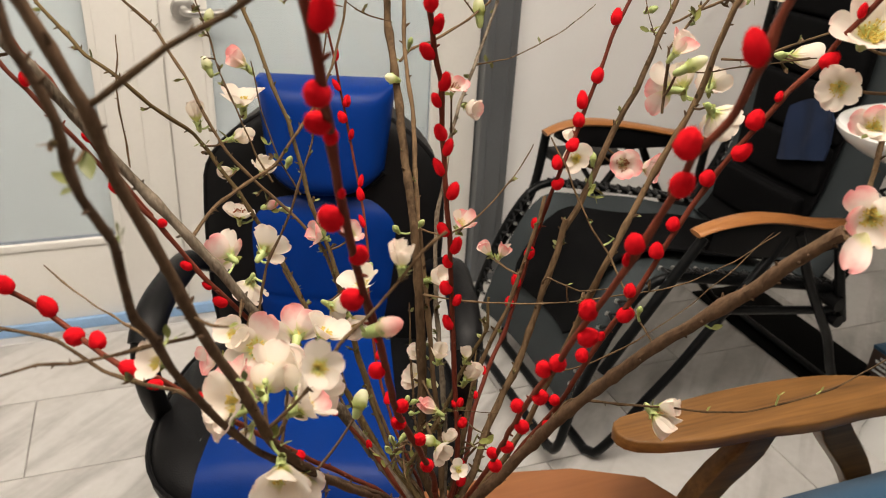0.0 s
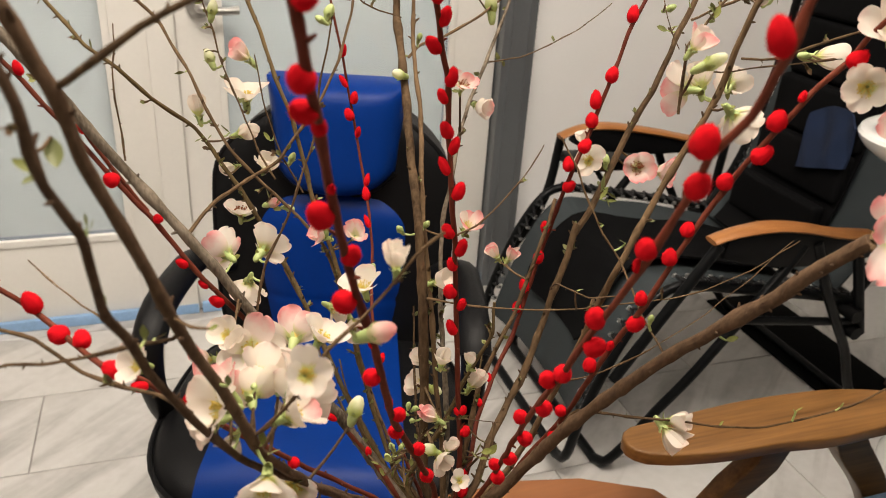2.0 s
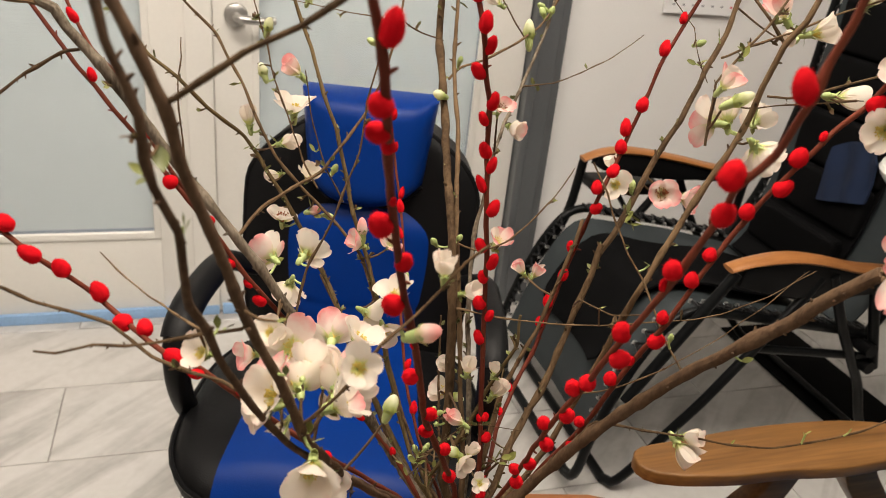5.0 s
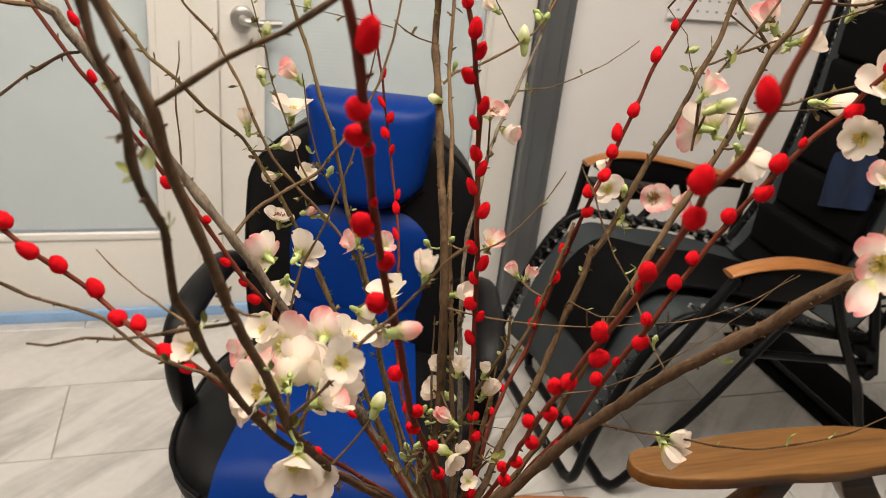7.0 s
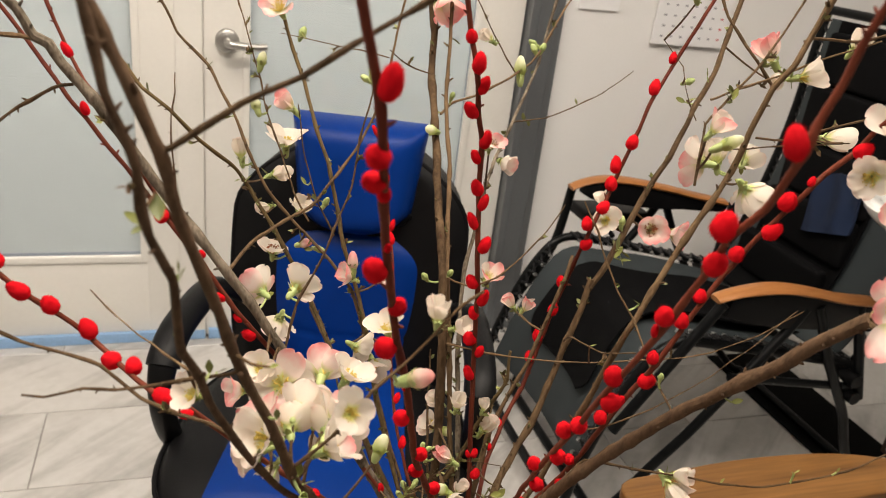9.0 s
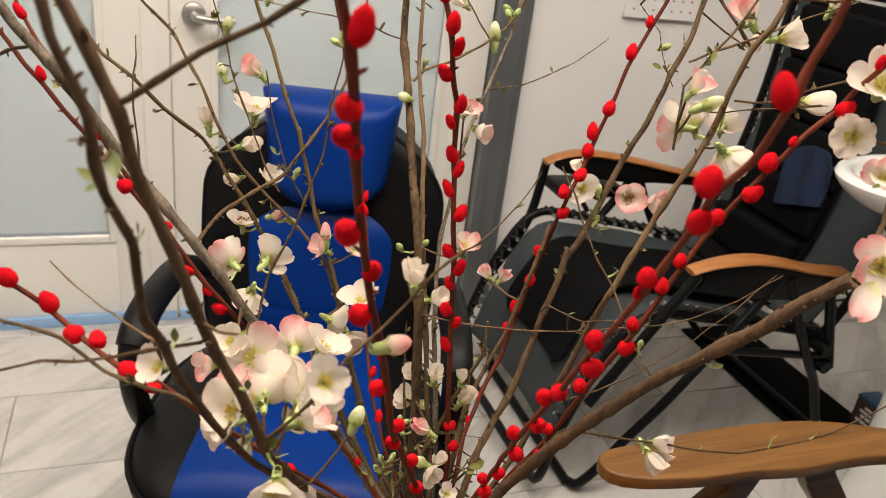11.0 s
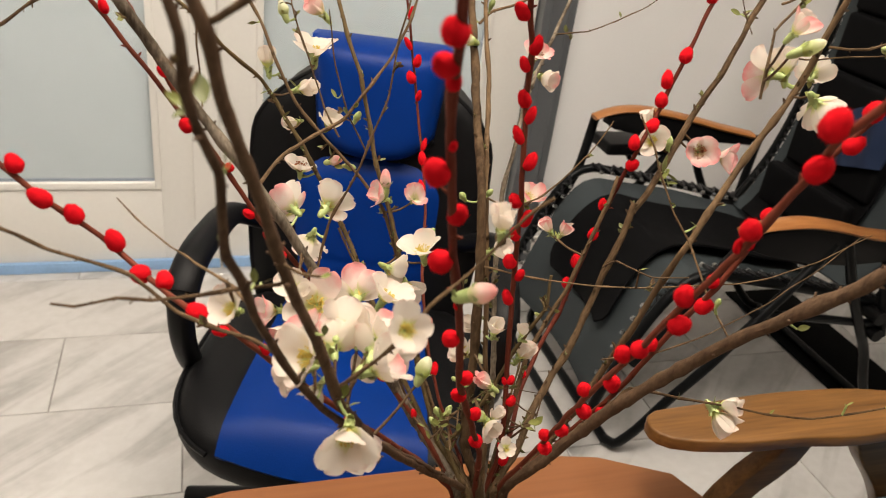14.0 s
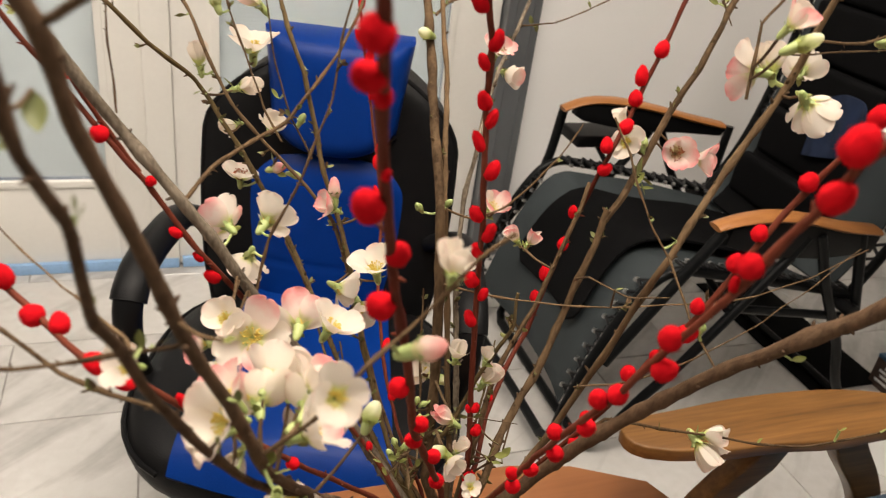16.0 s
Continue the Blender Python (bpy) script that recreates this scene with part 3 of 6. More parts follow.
# ---- folding lounge chair ----
def lounge():
    c = thing("lounge_chair", "black folding zero-gravity lounge chair with laced sling and wooden armrests", "lounge chair")
    NY, FY = 1.56, 2.16
    T = 0.0125

    def side(y, tip, rear, sgn, y0, arm, under):
        part("seat_tube", tube([(1.084, y + sgn * 0.045, 0.052), (1.086, y + sgn * 0.014, 0.062), (1.092, y, 0.10), (1.107, y, 0.177), (1.140, y, 0.286), (1.187, y, 0.400), (1.245, y, 0.490), (1.30, y, 0.520), (1.38, y, 0.512), (1.69, y, 0.452), (1.86, y, 0.415)], T), TUBE, c)
        part("back_tube", tube([(1.808, y, 0.386), (1.84, y, 0.43), (1.92, y, 0.60), (1.972, y, 0.865), (1.985, y, 1.10), (1.995, y, 1.225)], T), TUBE, c)
        part("front_leg", tube([(tip[0] + 0.015, y - sgn * 0.03, tip[2] - 0.02), (1.27, y - sgn * 0.026, 0.478), (1.165, y - sgn * 0.018, 0.30)], T * 1.05), TUBE, c)
        part("cross_leg", tube([(1.195, y + sgn * 0.045, 0.0135), (1.205, y + sgn * 0.012, 0.025), (1.241, y - sgn * 0.005, 0.080), (1.300, y - sgn * 0.015, 0.176), (1.371, y - sgn * 0.025, 0.276), (1.434, y - sgn * 0.03, 0.371), (1.556, y - sgn * 0.03, 0.538), (1.60, y - sgn * 0.03, 0.61)], T), TUBE, c)
        part("cross_leg", tube([(2.045, y + sgn * 0.03, 0.022), (2.01, y + sgn * 0.01, 0.032), (1.912, y - sgn * 0.01, 0.150), (1.845, y - sgn * 0.02, 0.28), (1.786, y - sgn * 0.03, 0.36), (1.708, y - sgn * 0.035, 0.474), (1.63, y - sgn * 0.035, 0.615)], T), TUBE, c)
        part("back_stay", bar((rear[0] + 0.05, y - sgn * 0.03, 0.615), (1.86, y - sgn * 0.03, 0.34), 0.013), TUBE, c)
        part("side_rail", bar((1.45, y - sgn * 0.02, 0.425), (1.83, y - sgn * 0.02, 0.368), 0.011), TUBE, c)
        part("hinge", bar((1.815, y - sgn * 0.05, 0.40), (1.815, y + sgn * 0.01, 0.40), 0.018, 16), BLACKPL, c)
        part("hinge", bar((1.835, y - sgn * 0.045, 0.345), (1.835, y + sgn * 0.0, 0.345), 0.017, 16), BLACKPL, c)
        line = spline([(x, y0, z) for x, z in arm], 0.02)
        n = len(line) - 1
        bm = bmesh.new()
        sweep(bm, line, [0.0275 * min(1, 0.74 + 0.9 * i / n) for i in range(n + 1)], 16, (1.0, 0.36, Vector((0, 0, 1))))
        part("armrest", bm, ARMWOOD, c, "curved honey-coloured wooden armrest")
        top = [(p.x + 0.012, p.z - 0.006) for p in line[1:]]
        bm = outline_slab(top + under[::-1], -0.016, 0.016, 0.004, 2)
        for v in bm.verts:
            v.co = Vector((v.co.x, y0 + v.co.z, v.co.y))
        part("arm_carrier", bm, BLACKPL, c)

    side(NY, (1.350, 1.540, 0.652), (1.705, 1.535, 0.645), 1, 1.538, [(1.345, 0.640), (1.40, 0.654), (1.50, 0.661), (1.60, 0.648), (1.69, 0.628), (1.80, 0.614)], [(1.375, 0.600), (1.44, 0.580), (1.54, 0.562), (1.65, 0.552), (1.80, 0.560)])
    side(FY, (1.288, 2.155, 0.692), (1.825, 2.13, 0.632), -1, 2.145, [(1.272, 0.680), (1.30, 0.692), (1.361, 0.705), (1.45, 0.702), (1.584, 0.680), (1.682, 0.659), (1.80, 0.637)], [(1.308, 0.665), (1.335, 0.650), (1.42, 0.634), (1.50, 0.624), (1.585, 0.617), (1.65, 0.617), (1.80, 0.607)])
    part("floor_bar", bar((1.195, NY + 0.04, 0.0135), (1.195, FY - 0.04, 0.0135), T), TUBE, c)
    part("floor_bar", bar((2.045, NY + 0.03, 0.022), (2.045, FY - 0.03, 0.022), T), TUBE, c)
    part("front_bar", bar((1.084, NY + 0.04, 0.052), (1.084, FY - 0.04, 0.052), T), TUBE, c)
    part("back_bar", bar((1.995, NY, 1.22), (1.995, FY, 1.22), T), TUBE, c)
    part("side_tray", box(1.36, 1.58, FY + 0.02, FY + 0.14, 0.55, 0.585, 0.012, 3), BLACKPL, c)
    part("tray_arm", bar((1.45, FY, 0.52), (1.45, FY + 0.08, 0.552), 0.008), TUBE, c)
    part("seat_bar", bar((1.84, NY, 0.42), (1.84, FY, 0.42), T), TUBE, c)

    # slings: a line in the side plane, carried across
    def sling(name, prof, y0, y1, sag, material, off=0.0, label="", flare=False):
        line = spline([(x, 0, z) for x, z in prof], 0.02)
        n = len(line)

        def f(u, v):
            p = line[min(n - 1, int(round((v + 1) / 2 * (n - 1))))]
            k = (v + 1) / 2
            wid = 1.0
            if flare:
                wid = 0.76 + 0.26 * max(0, 1 - k / 0.42) ** 0.7
                wid *= min(1, 0.80 + 0.20 * math.sqrt(min(1, k / 0.05)))
            y = (y0 + y1) / 2 + u / 2 * (y1 - y0) * wid
            k = sag * (1 - u * u)
            w = 0.003 * math.sin(9 * y + 17 * p.x) + 0.005 * noise.noise(Vector((p.x * 7, y * 11, p.z * 7)))
            q = line[min(n - 1, int(round((v + 1) / 2 * (n - 1))) + 1)] - line[max(0, int(round((v + 1) / 2 * (n - 1))) - 1)]
            nn = Vector((-q.z, 0, q.x)).normalized()
            p2 = p + nn * (off - k + w)
            return (p2.x, y, p2.z)

        def g(u, v):
            a = Vector(f(u, v))
            return (a.x + 0.002, a.y, a.z - 0.006)

        return part(name, cushion(f, 18, n - 1, g), material, c, label)

    seat = [(1.113, 0.150), (1.122, 0.180), (1.152, 0.282), (1.200, 0.395), (1.25, 0.475), (1.30, 0.505), (1.38, 0.498), (1.69, 0.44), (1.84, 0.405)]
    back = [(1.80, 0.42), (1.845, 0.47), (1.91, 0.61), (1.96, 0.865), (1.975, 1.08), (1.985, 1.20)]
    sling("seat_sling", seat, NY + 0.035, FY - 0.035, 0.035, SLING, 0, "grey seat sling")
    sling("back_sling", back, NY + 0.035, FY - 0.035, 0.02, SLING, 0, "grey back sling")
    sling("seat_pad", [(1.160, 0.300)] + seat[3:], NY + 0.13, FY - 0.13, 0.026, SLINGB, 0.007, "black centre panel", True)
    sling("back_pad", back, NY + 0.18, FY - 0.085, 0.012, SLINGB, 0.012, "black padded back panel")
    for z, x, h in ((0.53, 1.862, 0.06), (0.66, 1.915, 0.066), (0.80, 1.942, 0.07), (0.95, 1.962, 0.074), (1.10, 1.972, 0.07)):
        part("back_cushion", box(x - 0.034, x + 0.006, NY + 0.185, FY - 0.088, z - h, z + h, 0.016, 4), SLINGB, c)

    # elastic lacing between tube and sling
    def lacing(prof, y, sgn, step):
        line = spline([(x, y, z) for x, z in prof], step)
        for i, p in enumerate(line[:-1]):
            q = line[i + 1]
            bm = bmesh.new()
            bar(p + Vector((0, -sgn * 0.004, 0.014)), (p + q) / 2 + Vector((0, sgn * 0.034, 0.008)), 0.0042, 6, bm)
            bar((p + q) / 2 + Vector((0, sgn * 0.034, 0.008)), q + Vector((0, -sgn * 0.004, 0.014)), 0.0042, 6, bm)
            e = part("lace", bm, CORD, c)
            bm = bmesh.new()
            m = (p + q) / 2 + Vector((0, sgn * 0.040, 0.006))
            bmesh.ops.create_cone(bm, cap_ends=True, segments=10, radius1=0.0075, radius2=0.0055, depth=0.007, matrix=Matrix.Translation(m))
            part("eyelet", bm, EYELET, e)

    leg_line = [(1.107, 0.177), (1.140, 0.286), (1.187, 0.400), (1.245, 0.490)]
    seat_line = [(1.31, 0.520), (1.38, 0.512), (1.69, 0.452), (1.82, 0.425)]
    back_line = [(1.86, 0.47), (1.92, 0.60), (1.972, 0.865), (1.985, 1.10), (1.99, 1.18)]
    for y, sgn in ((NY, 1), (FY, -1)):
        lacing(leg_line, y, sgn, 0.035)
        lacing(seat_line, y, sgn, 0.035)
        lacing(back_line, y, sgn, 0.045)
    return c


lounge()


# ---- towel, basin, black floor sheet, box ----
def towel():
    t = thing("towel", "navy blue terry towel hung over the lounge chair back", "towel")

    def f(u, v):
        a, b = (1 - u) / 2, (1 + v) / 2
        y = (1.735 + 0.005 * b) * (1 - a) + (1.884 + 0.018 * b) * a
        z = (0.700 + 0.105 * b) * (1 - a) + (0.654 + 0.145 * b) * a + 0.035 * b * (1 - u * u)
        x = 1.872 + (z - 0.66) * 0.19 - 0.012 - 0.005 * math.sin(6 * u + 2 * v) - 0.006 * max(0, math.sin(3 * a + 1.5 * b)) ** 8
        return (x, y, z)

    part("cloth", cushion(f, 20, 18, lambda u, v: (f(u, v)[0] + 0.008, f(u, v)[1], f(u, v)[2])), NAVY, t)


towel()


def basin():
    b = thing("wash_basin", "white ceramic wash basin on a glossy white pedestal", "basin", m=pose(1.80, 1.38, 0))
    bm = bmesh.new()
    prof = [(0.03, 0.822), (0.08, 0.826), (0.125, 0.838), (0.16, 0.856), (0.186, 0.877), (0.198, 0.893), (0.201, 0.902), (0.198, 0.909), (0.190, 0.912), (0.178, 0.912), (0.170, 0.908), (0.164, 0.899), (0.145, 0.868), (0.09, 0.842), (0.02, 0.836)]
    rings = []
    for r, z in prof:
        rings.append([bm.verts.new((r * math.cos(a) * 1.25, r * math.sin(a) * 0.86, z)) for a in [2 * math.pi * k / 40 for k in range(40)]])
    for p, q in zip(rings, rings[1:]):
        for k in range(40):
            bm.faces.new((p[k], p[(k + 1) % 40], q[(k + 1) % 40], q[k]))
    bm.faces.new(rings[-1]), bm.faces.new(rings[0][::-1])
    part("bowl", bm, CERAMIC, b)
    bm = bmesh.new()
    sweep(bm, [Vector((0.235, 0.0, z)) for z in (0, 0.02, 0.05, 0.3, 0.55, 0.84)], [0.098, 0.098, 0.09, 0.085, 0.085, 0.09], 32)
    part("pedestal", bm, CERAMIC, b)


basin()
# thin matte black rectangle, flat on the tiles
mt = thing("floor_sheet", "thin black rectangle lying on the tiles", "mat")
part("sheet", box(1.998, 2.258, 1.66, 2.25, 0.001, 0.009, 0.003), MATTEBLACK, mt)
bx = thing("small_box", "small brown printed carton with a teal top on the floor", "box")
part("carton", box(2.225, 2.30, 1.60, 1.68, 0.001, 0.092, 0.002), CARTON, bx)
part("lid", box(2.224, 2.301, 1.599, 1.681, 0.0925, 0.104, 0.002), TEAL, bx, "teal lid")
for k, (z, w) in enumerate(((0.070, 0.030), (0.055, 0.044), (0.040, 0.036), (0.022, 0.048))):
    part("printed_bar", box(2.238, 2.238 + w, 1.5985, 1.5998, z, z + 0.008), PAPER, bx)
    part("printed_bar", box(2.2238, 2.2248, 1.615, 1.615 + w, z, z + 0.008), PAPER, bx)


# ---- armchair ----
def armchair():
    c = thing("armchair", "wooden armchair with broad shaped arms and teal cushions", "armchair")

    def arm(y, s):
        pts = []
        up = [(0.847, 0.006), (0.848, 0.022), (0.856, 0.034), (0.872, 0.042), (0.95, 0.047), (1.07, 0.055), (1.20, 0.051), (1.28, 0.039), (1.34, 0.020), (1.40, -0.004), (1.50, -0.030), (1.60, -0.045)]
        lo = [(1.60, -0.095), (1.50, -0.088), (1.40, -0.074), (1.34, -0.062), (1.27, -0.056), (1.168, -0.058), (1.077, -0.047), (0.988, -0.044), (0.90, -0.030), (0.868, -0.019), (0.853, -0.007)]
        pts = [(p.x, y + s * p.y) for p in spline([(x, d, 0) for x, d in up], 0.02)] + [(p.x, y + s * p.y) for p in spline([(x, d, 0) for x, d in lo], 0.02)]
        part("arm", outline_slab(pts if s > 0 else pts[::-1], 0.580, 0.602, 0.0035, 3), DARKWOOD, c, "broad walnut-coloured wooden arm")
        # slanting front leg and rear leg, flat tapered boards
        for pts, w0, w1 in (([(1.118, 0.585), (1.10, 0.524), (1.025, 0.44), (0.945, 0.25), (0.89, 0.0)], 0.028, 0.020), ([(1.245, 0.585), (1.275, 0.520), (1.368, 0.40), (1.455, 0.22), (1.52, 0.0)], 0.030, 0.020)):
            line = spline([(x, z, 0) for x, z in pts], 0.03)
            n = len(line) - 1
            a, b = [], []
            for k, p in enumerate(line):
                d = (line[min(n, k + 1)] - line[max(0, k - 1)]).normalized()
                w = Vector((-d.y, d.x, 0)) * (w0 + (w1 - w0) * min(1, k / n * 1.3))
                a.append((p.x + w.x, max(0, p.y + w.y) if k == n else p.y + w.y))
                b.append((p.x - w.x, max(0, p.y - w.y) if k == n else p.y - w.y))
            bm = outline_slab(a + b[::-1], -0.017, 0.017, 0.005, 3)
            for v in bm.verts:
                v.co = Vector((v.co.x, y + v.co.z, v.co.y))
            part("leg", bm, DARKWOOD, c)
        part("rail", box(0.96, 1.48, y - 0.012, y + 0.012, 0.31, 0.36, 0.005), DARKWOOD, c)

    arm(1.025, 1)
    arm(0.42, -1)
    part("front_rail", box(0.965, 0.99, 0.42, 1.02, 0.30, 0.36, 0.005), DARKWOOD, c)
    part("back_rail", box(1.50, 1.53, 0.44, 1.00, 0.45, 0.50, 0.005), DARKWOOD, c)

    def seat(u, v):
        x, y = 1.24 + 0.29 * u, 0.715 + 0.275 * v
        return (x, y, 0.425 + 0.03 * (1 - abs(u) ** 6) * (1 - abs(v) ** 6) + 0.02 * (1 - u * u) * (1 - v * v))

    part("seat_cushion", cushion(seat, 24, 24, lambda u, v: (seat(u, v)[0], seat(u, v)[1], 0.365)), TEAL, c, "teal seat cushion")

    def backc(u, v):
        z, y = 0.66 + 0.24 * v, 0.715 + 0.28 * u
        k = (1 - abs(u) ** 6) * (1 - abs(v) ** 6)
        return (1.47 + (z - 0.45) * 0.28 - 0.05 * k, y, z)

    part("back_cushion", cushion(backc, 24, 20, lambda u, v: (backc(u, v)[0] + 0.10, backc(u, v)[1], backc(u, v)[2])), TEAL, c, "teal back cushion")


armchair()


# ---- low table and vase ----
def low_table():
    t = thing("low_table", "brown wooden low table with cut corners holding the vase", "table")
    x0, x1, y0, y1 = 0.02, 0.985, 0.40, 1.155
    pts = [(x0 + 0.14, y0), (x1 - 0.14, y0), (x1 - 0.03, y0 + 0.06), (x1, y0 + 0.14), (x1, y1 - 0.14), (x1 - 0.03, y1 - 0.075), (x1 - 0.14, y1 - 0.02), (x1 - 0.24, y1), (x0 + 0.24, y1), (x0 + 0.14, y1 - 0.02), (x0 + 0.03, y1 - 0.075), (x0, y1 - 0.14), (x0, y0 + 0.14), (x0 + 0.03, y0 + 0.06)]
    part("tabletop", outline_slab(pts, 0.424, 0.45, 0.006, 3), TABLEWOOD, t)
    for x in (x0 + 0.15, x1 - 0.15):
        for y in (y0 + 0.13, y1 - 0.13):
            bm = bmesh.new()
            sweep(bm, [Vector((x, y, 0.0)), Vector((x, y, 0.42))], [0.016, 0.026], 14)
            part("leg", bm, TABLEWOOD, t)


low_table()


def vase():
    v = thing("vase", "tall dark ceramic vase standing on the low table", "vase", m=pose(0.487, 0.776, 0.45))
    bm = bmesh.new()
    prof = [(0.052, 0.0), (0.06, 0.009), (0.07, 0.078), (0.066, 0.157), (0.05, 0.209), (0.046, 0.231), (0.05, 0.235), (0.046, 0.235), (0.042, 0.228), (0.044, 0.2), (0.06, 0.148), (0.062, 0.078), (0.05, 0.017)]
    rings = [[bm.verts.new((r * math.cos(a), r * math.sin(a), z)) for a in [2 * math.pi * k / 32 for k in range(32)]] for r, z in prof]
    for p, q in zip(rings, rings[1:]):
        for k in range(32):
            bm.faces.new((p[k], p[(k + 1) % 32], q[(k + 1) % 32], q[k]))
    bm.faces.new(rings[-1]), bm.faces.new(rings[0][::-1])
    part("body", bm, VASE, v)


vase()


# ---- branches ----
LINES = {}
rng = random.Random(7)


def stem_mesh(pts, rb, rt, knots, sides=9):
    """A woody stem from base to tip: it tapers, wavers, and swells at its nodes."""
    line = spline(pts, 0.006, 0.4)
    n = len(line)
    rad = []
    for i, p in enumerate(line):
        k = i / max(1, n - 1)
        r = (rb + (rt - rb) * k) * 0.001
        r *= 1 + 0.09 * noise.noise(p * 60) + 0.09 * noise.noise(p * 220)
        rad.append(r)
        if 0 < i < n - 1:
            line[i] = p + Vector((noise.noise(p * 45 + Vector((3, 0, 0))), noise.noise(p * 45 + Vector((0, 7, 0))), noise.noise(p * 45 + Vector((0, 0, 5))))) * 0.0010
    done = set()
    for _ in range(knots):
        c = rng.randrange(1, n - 1)
        s = rng.uniform(1.15, 1.6) if rb < 1.6 else rng.uniform(1.10, 1.32)
        if c not in done:
            done.update((c - 2, c - 1, c, c + 1, c + 2))
            for j, g in ((-1, 0.4), (0, 1.0), (1, 0.5)):
                if 0 < c + j < n:
                    rad[c + j] *= 1 + (s - 1) * g
    bm = bmesh.new()
    sweep(bm, line, rad, sides)
    return bm, line, rad


def node_mesh():
    """A small scaly leaf bud with its swollen foot, unit length along z."""
    bm = bmesh.new()
    prof = [(0.0, 0.30), (0.18, 0.36), (0.4, 0.30), (0.62, 0.26), (0.85, 0.20), (1.0, 0.10)]
    sweep(bm, [Vector((0.05 * math.sin(4 * z), 0, z)) for z, r in prof], [r for z, r in prof], 7)
    return bm


NODE_ME = {m: finish(node_mesh(), "leaf_bud", m) for m in (BARK, REDBARK, GREYBARK, TANBARK, BROWNBARK)}


def nodes(ob, line, rad, count, material):
    for _ in range(count):
        c = rng.randrange(2, len(line) - 2)
        d = (line[c + 1] - line[c - 1]).normalized()
        e1 = d.orthogonal().normalized()
        a = rng.uniform(0, 6.3)
        o = (e1 * math.cos(a) + d.cross(e1) * math.sin(a) + d * rng.uniform(0.3, 1.0)).normalized()
        q = new("leaf_bud", NODE_ME[material])
        q.parent = ob
        ln = rng.uniform(0.0025, 0.0065)
        ln = min(ln, rad[c] * 2.6)
        w = min(ln * 0.8, rad[c] * 1.6, 0.0040)
        q.matrix_basis = Matrix.Translation(line[c] + o * rad[c] * 0.5) @ o.to_track_quat("Z", "Y").to_matrix().to_4x4() @ Matrix.Diagonal((w, w, ln, 1))


def branch_of(kind, pts, rb, rt, material, label, stem_label=""):
    ob = thing(kind, label, "branch", "branches in the vase")
    bm, line, rad = stem_mesh(pts, rb, rt, 26 if kind == "quince_branch" else 10)
    part("stem", bm, material, ob, stem_label)
    nodes(ob, line, rad, 40 if kind == "quince_branch" else 12, material)
    LINES[ob.name] = list(line)
    return ob


def willow(pts, rb, rt):
    return branch_of("willow_branch", pts, rb, rt, REDBARK, "red-dyed pussy willow branch with velvety red catkins, in the vase")


def quince(pts, rb, rt, material=None, label="brown flowering quince branch with white-pink blossoms, in the vase"):
    return branch_of("quince_branch", pts, rb, rt, material or BARK, label)


def twig(parent, pts, rb, rt):
    bm, line, rad = stem_mesh(pts, rb, rt, 9, 7)
    ob = part("twig", bm, BARK, parent)
    nodes(parent, line, rad, 8, BARK)
    LINES[parent.name] += list(line)
    return ob


W1 = willow([(0.490, 0.773, 0.667), (0.474, 0.772, 0.739), (0.462, 0.774, 0.805), (0.445, 0.742, 0.881), (0.415, 0.706, 0.953), (0.388, 0.670, 1.016), (0.369, 0.635, 1.079), (0.361, 0.626, 1.109), (0.350, 0.612, 1.144), (0.338, 0.592, 1.184), (0.330, 0.582, 1.218), (0.325, 0.572, 1.243), (0.317, 0.546, 1.267), (0.312, 0.541, 1.290), (0.307, 0.538, 1.309), (0.303, 0.535, 1.323), (0.281, 0.519, 1.409)], 2.6, 1.9)
W2 = willow([(0.494, 0.772, 0.667), (0.481, 0.771, 0.739), (0.471, 0.772, 0.806), (0.480, 0.776, 0.833), (0.483, 0.786, 0.878), (0.482, 0.796, 0.922), (0.482, 0.806, 0.965), (0.478, 0.811, 1.020), (0.471, 0.804, 1.073), (0.465, 0.803, 1.115), (0.463, 0.811, 1.160), (0.457, 0.804, 1.199), (0.449, 0.799, 1.226), (0.438, 0.784, 1.259), (0.433, 0.790, 1.279), (0.428, 0.791, 1.300), (0.406, 0.804, 1.387)], 2.59, 1.87)
W3 = willow([(0.487, 0.774, 0.667), (0.469, 0.774, 0.738), (0.454, 0.777, 0.805), (0.454, 0.802, 0.820), (0.439, 0.838, 0.861), (0.434, 0.884, 0.903), (0.437, 0.926, 0.944), (0.449, 0.976, 0.983), (0.451, 1.001, 1.012), (0.451, 1.027, 1.041), (0.448, 1.044, 1.074), (0.442, 1.055, 1.115), (0.437, 1.062, 1.150), (0.431, 1.069, 1.184), (0.422, 1.084, 1.233), (0.413, 1.092, 1.265), (0.395, 1.115, 1.350)], 1.73, 1.15)
W4 = willow([(0.495, 0.771, 0.667), (0.484, 0.770, 0.740), (0.475, 0.771, 0.807), (0.499, 0.799, 0.844), (0.516, 0.828, 0.867), (0.540, 0.856, 0.893), (0.565, 0.875, 0.926), (0.580, 0.886, 0.959), (0.588, 0.888, 0.991), (0.596, 0.887, 1.029), (0.597, 0.875, 1.065), (0.603, 0.867, 1.101), (0.612, 0.873, 1.118), (0.628, 0.882, 1.149), (0.639, 0.885, 1.181), (0.654, 0.892, 1.221), (0.671, 0.899, 1.247), (0.688, 0.903, 1.278), (0.704, 0.910, 1.302), (0.749, 0.924, 1.379)], 2.45, 1.58)
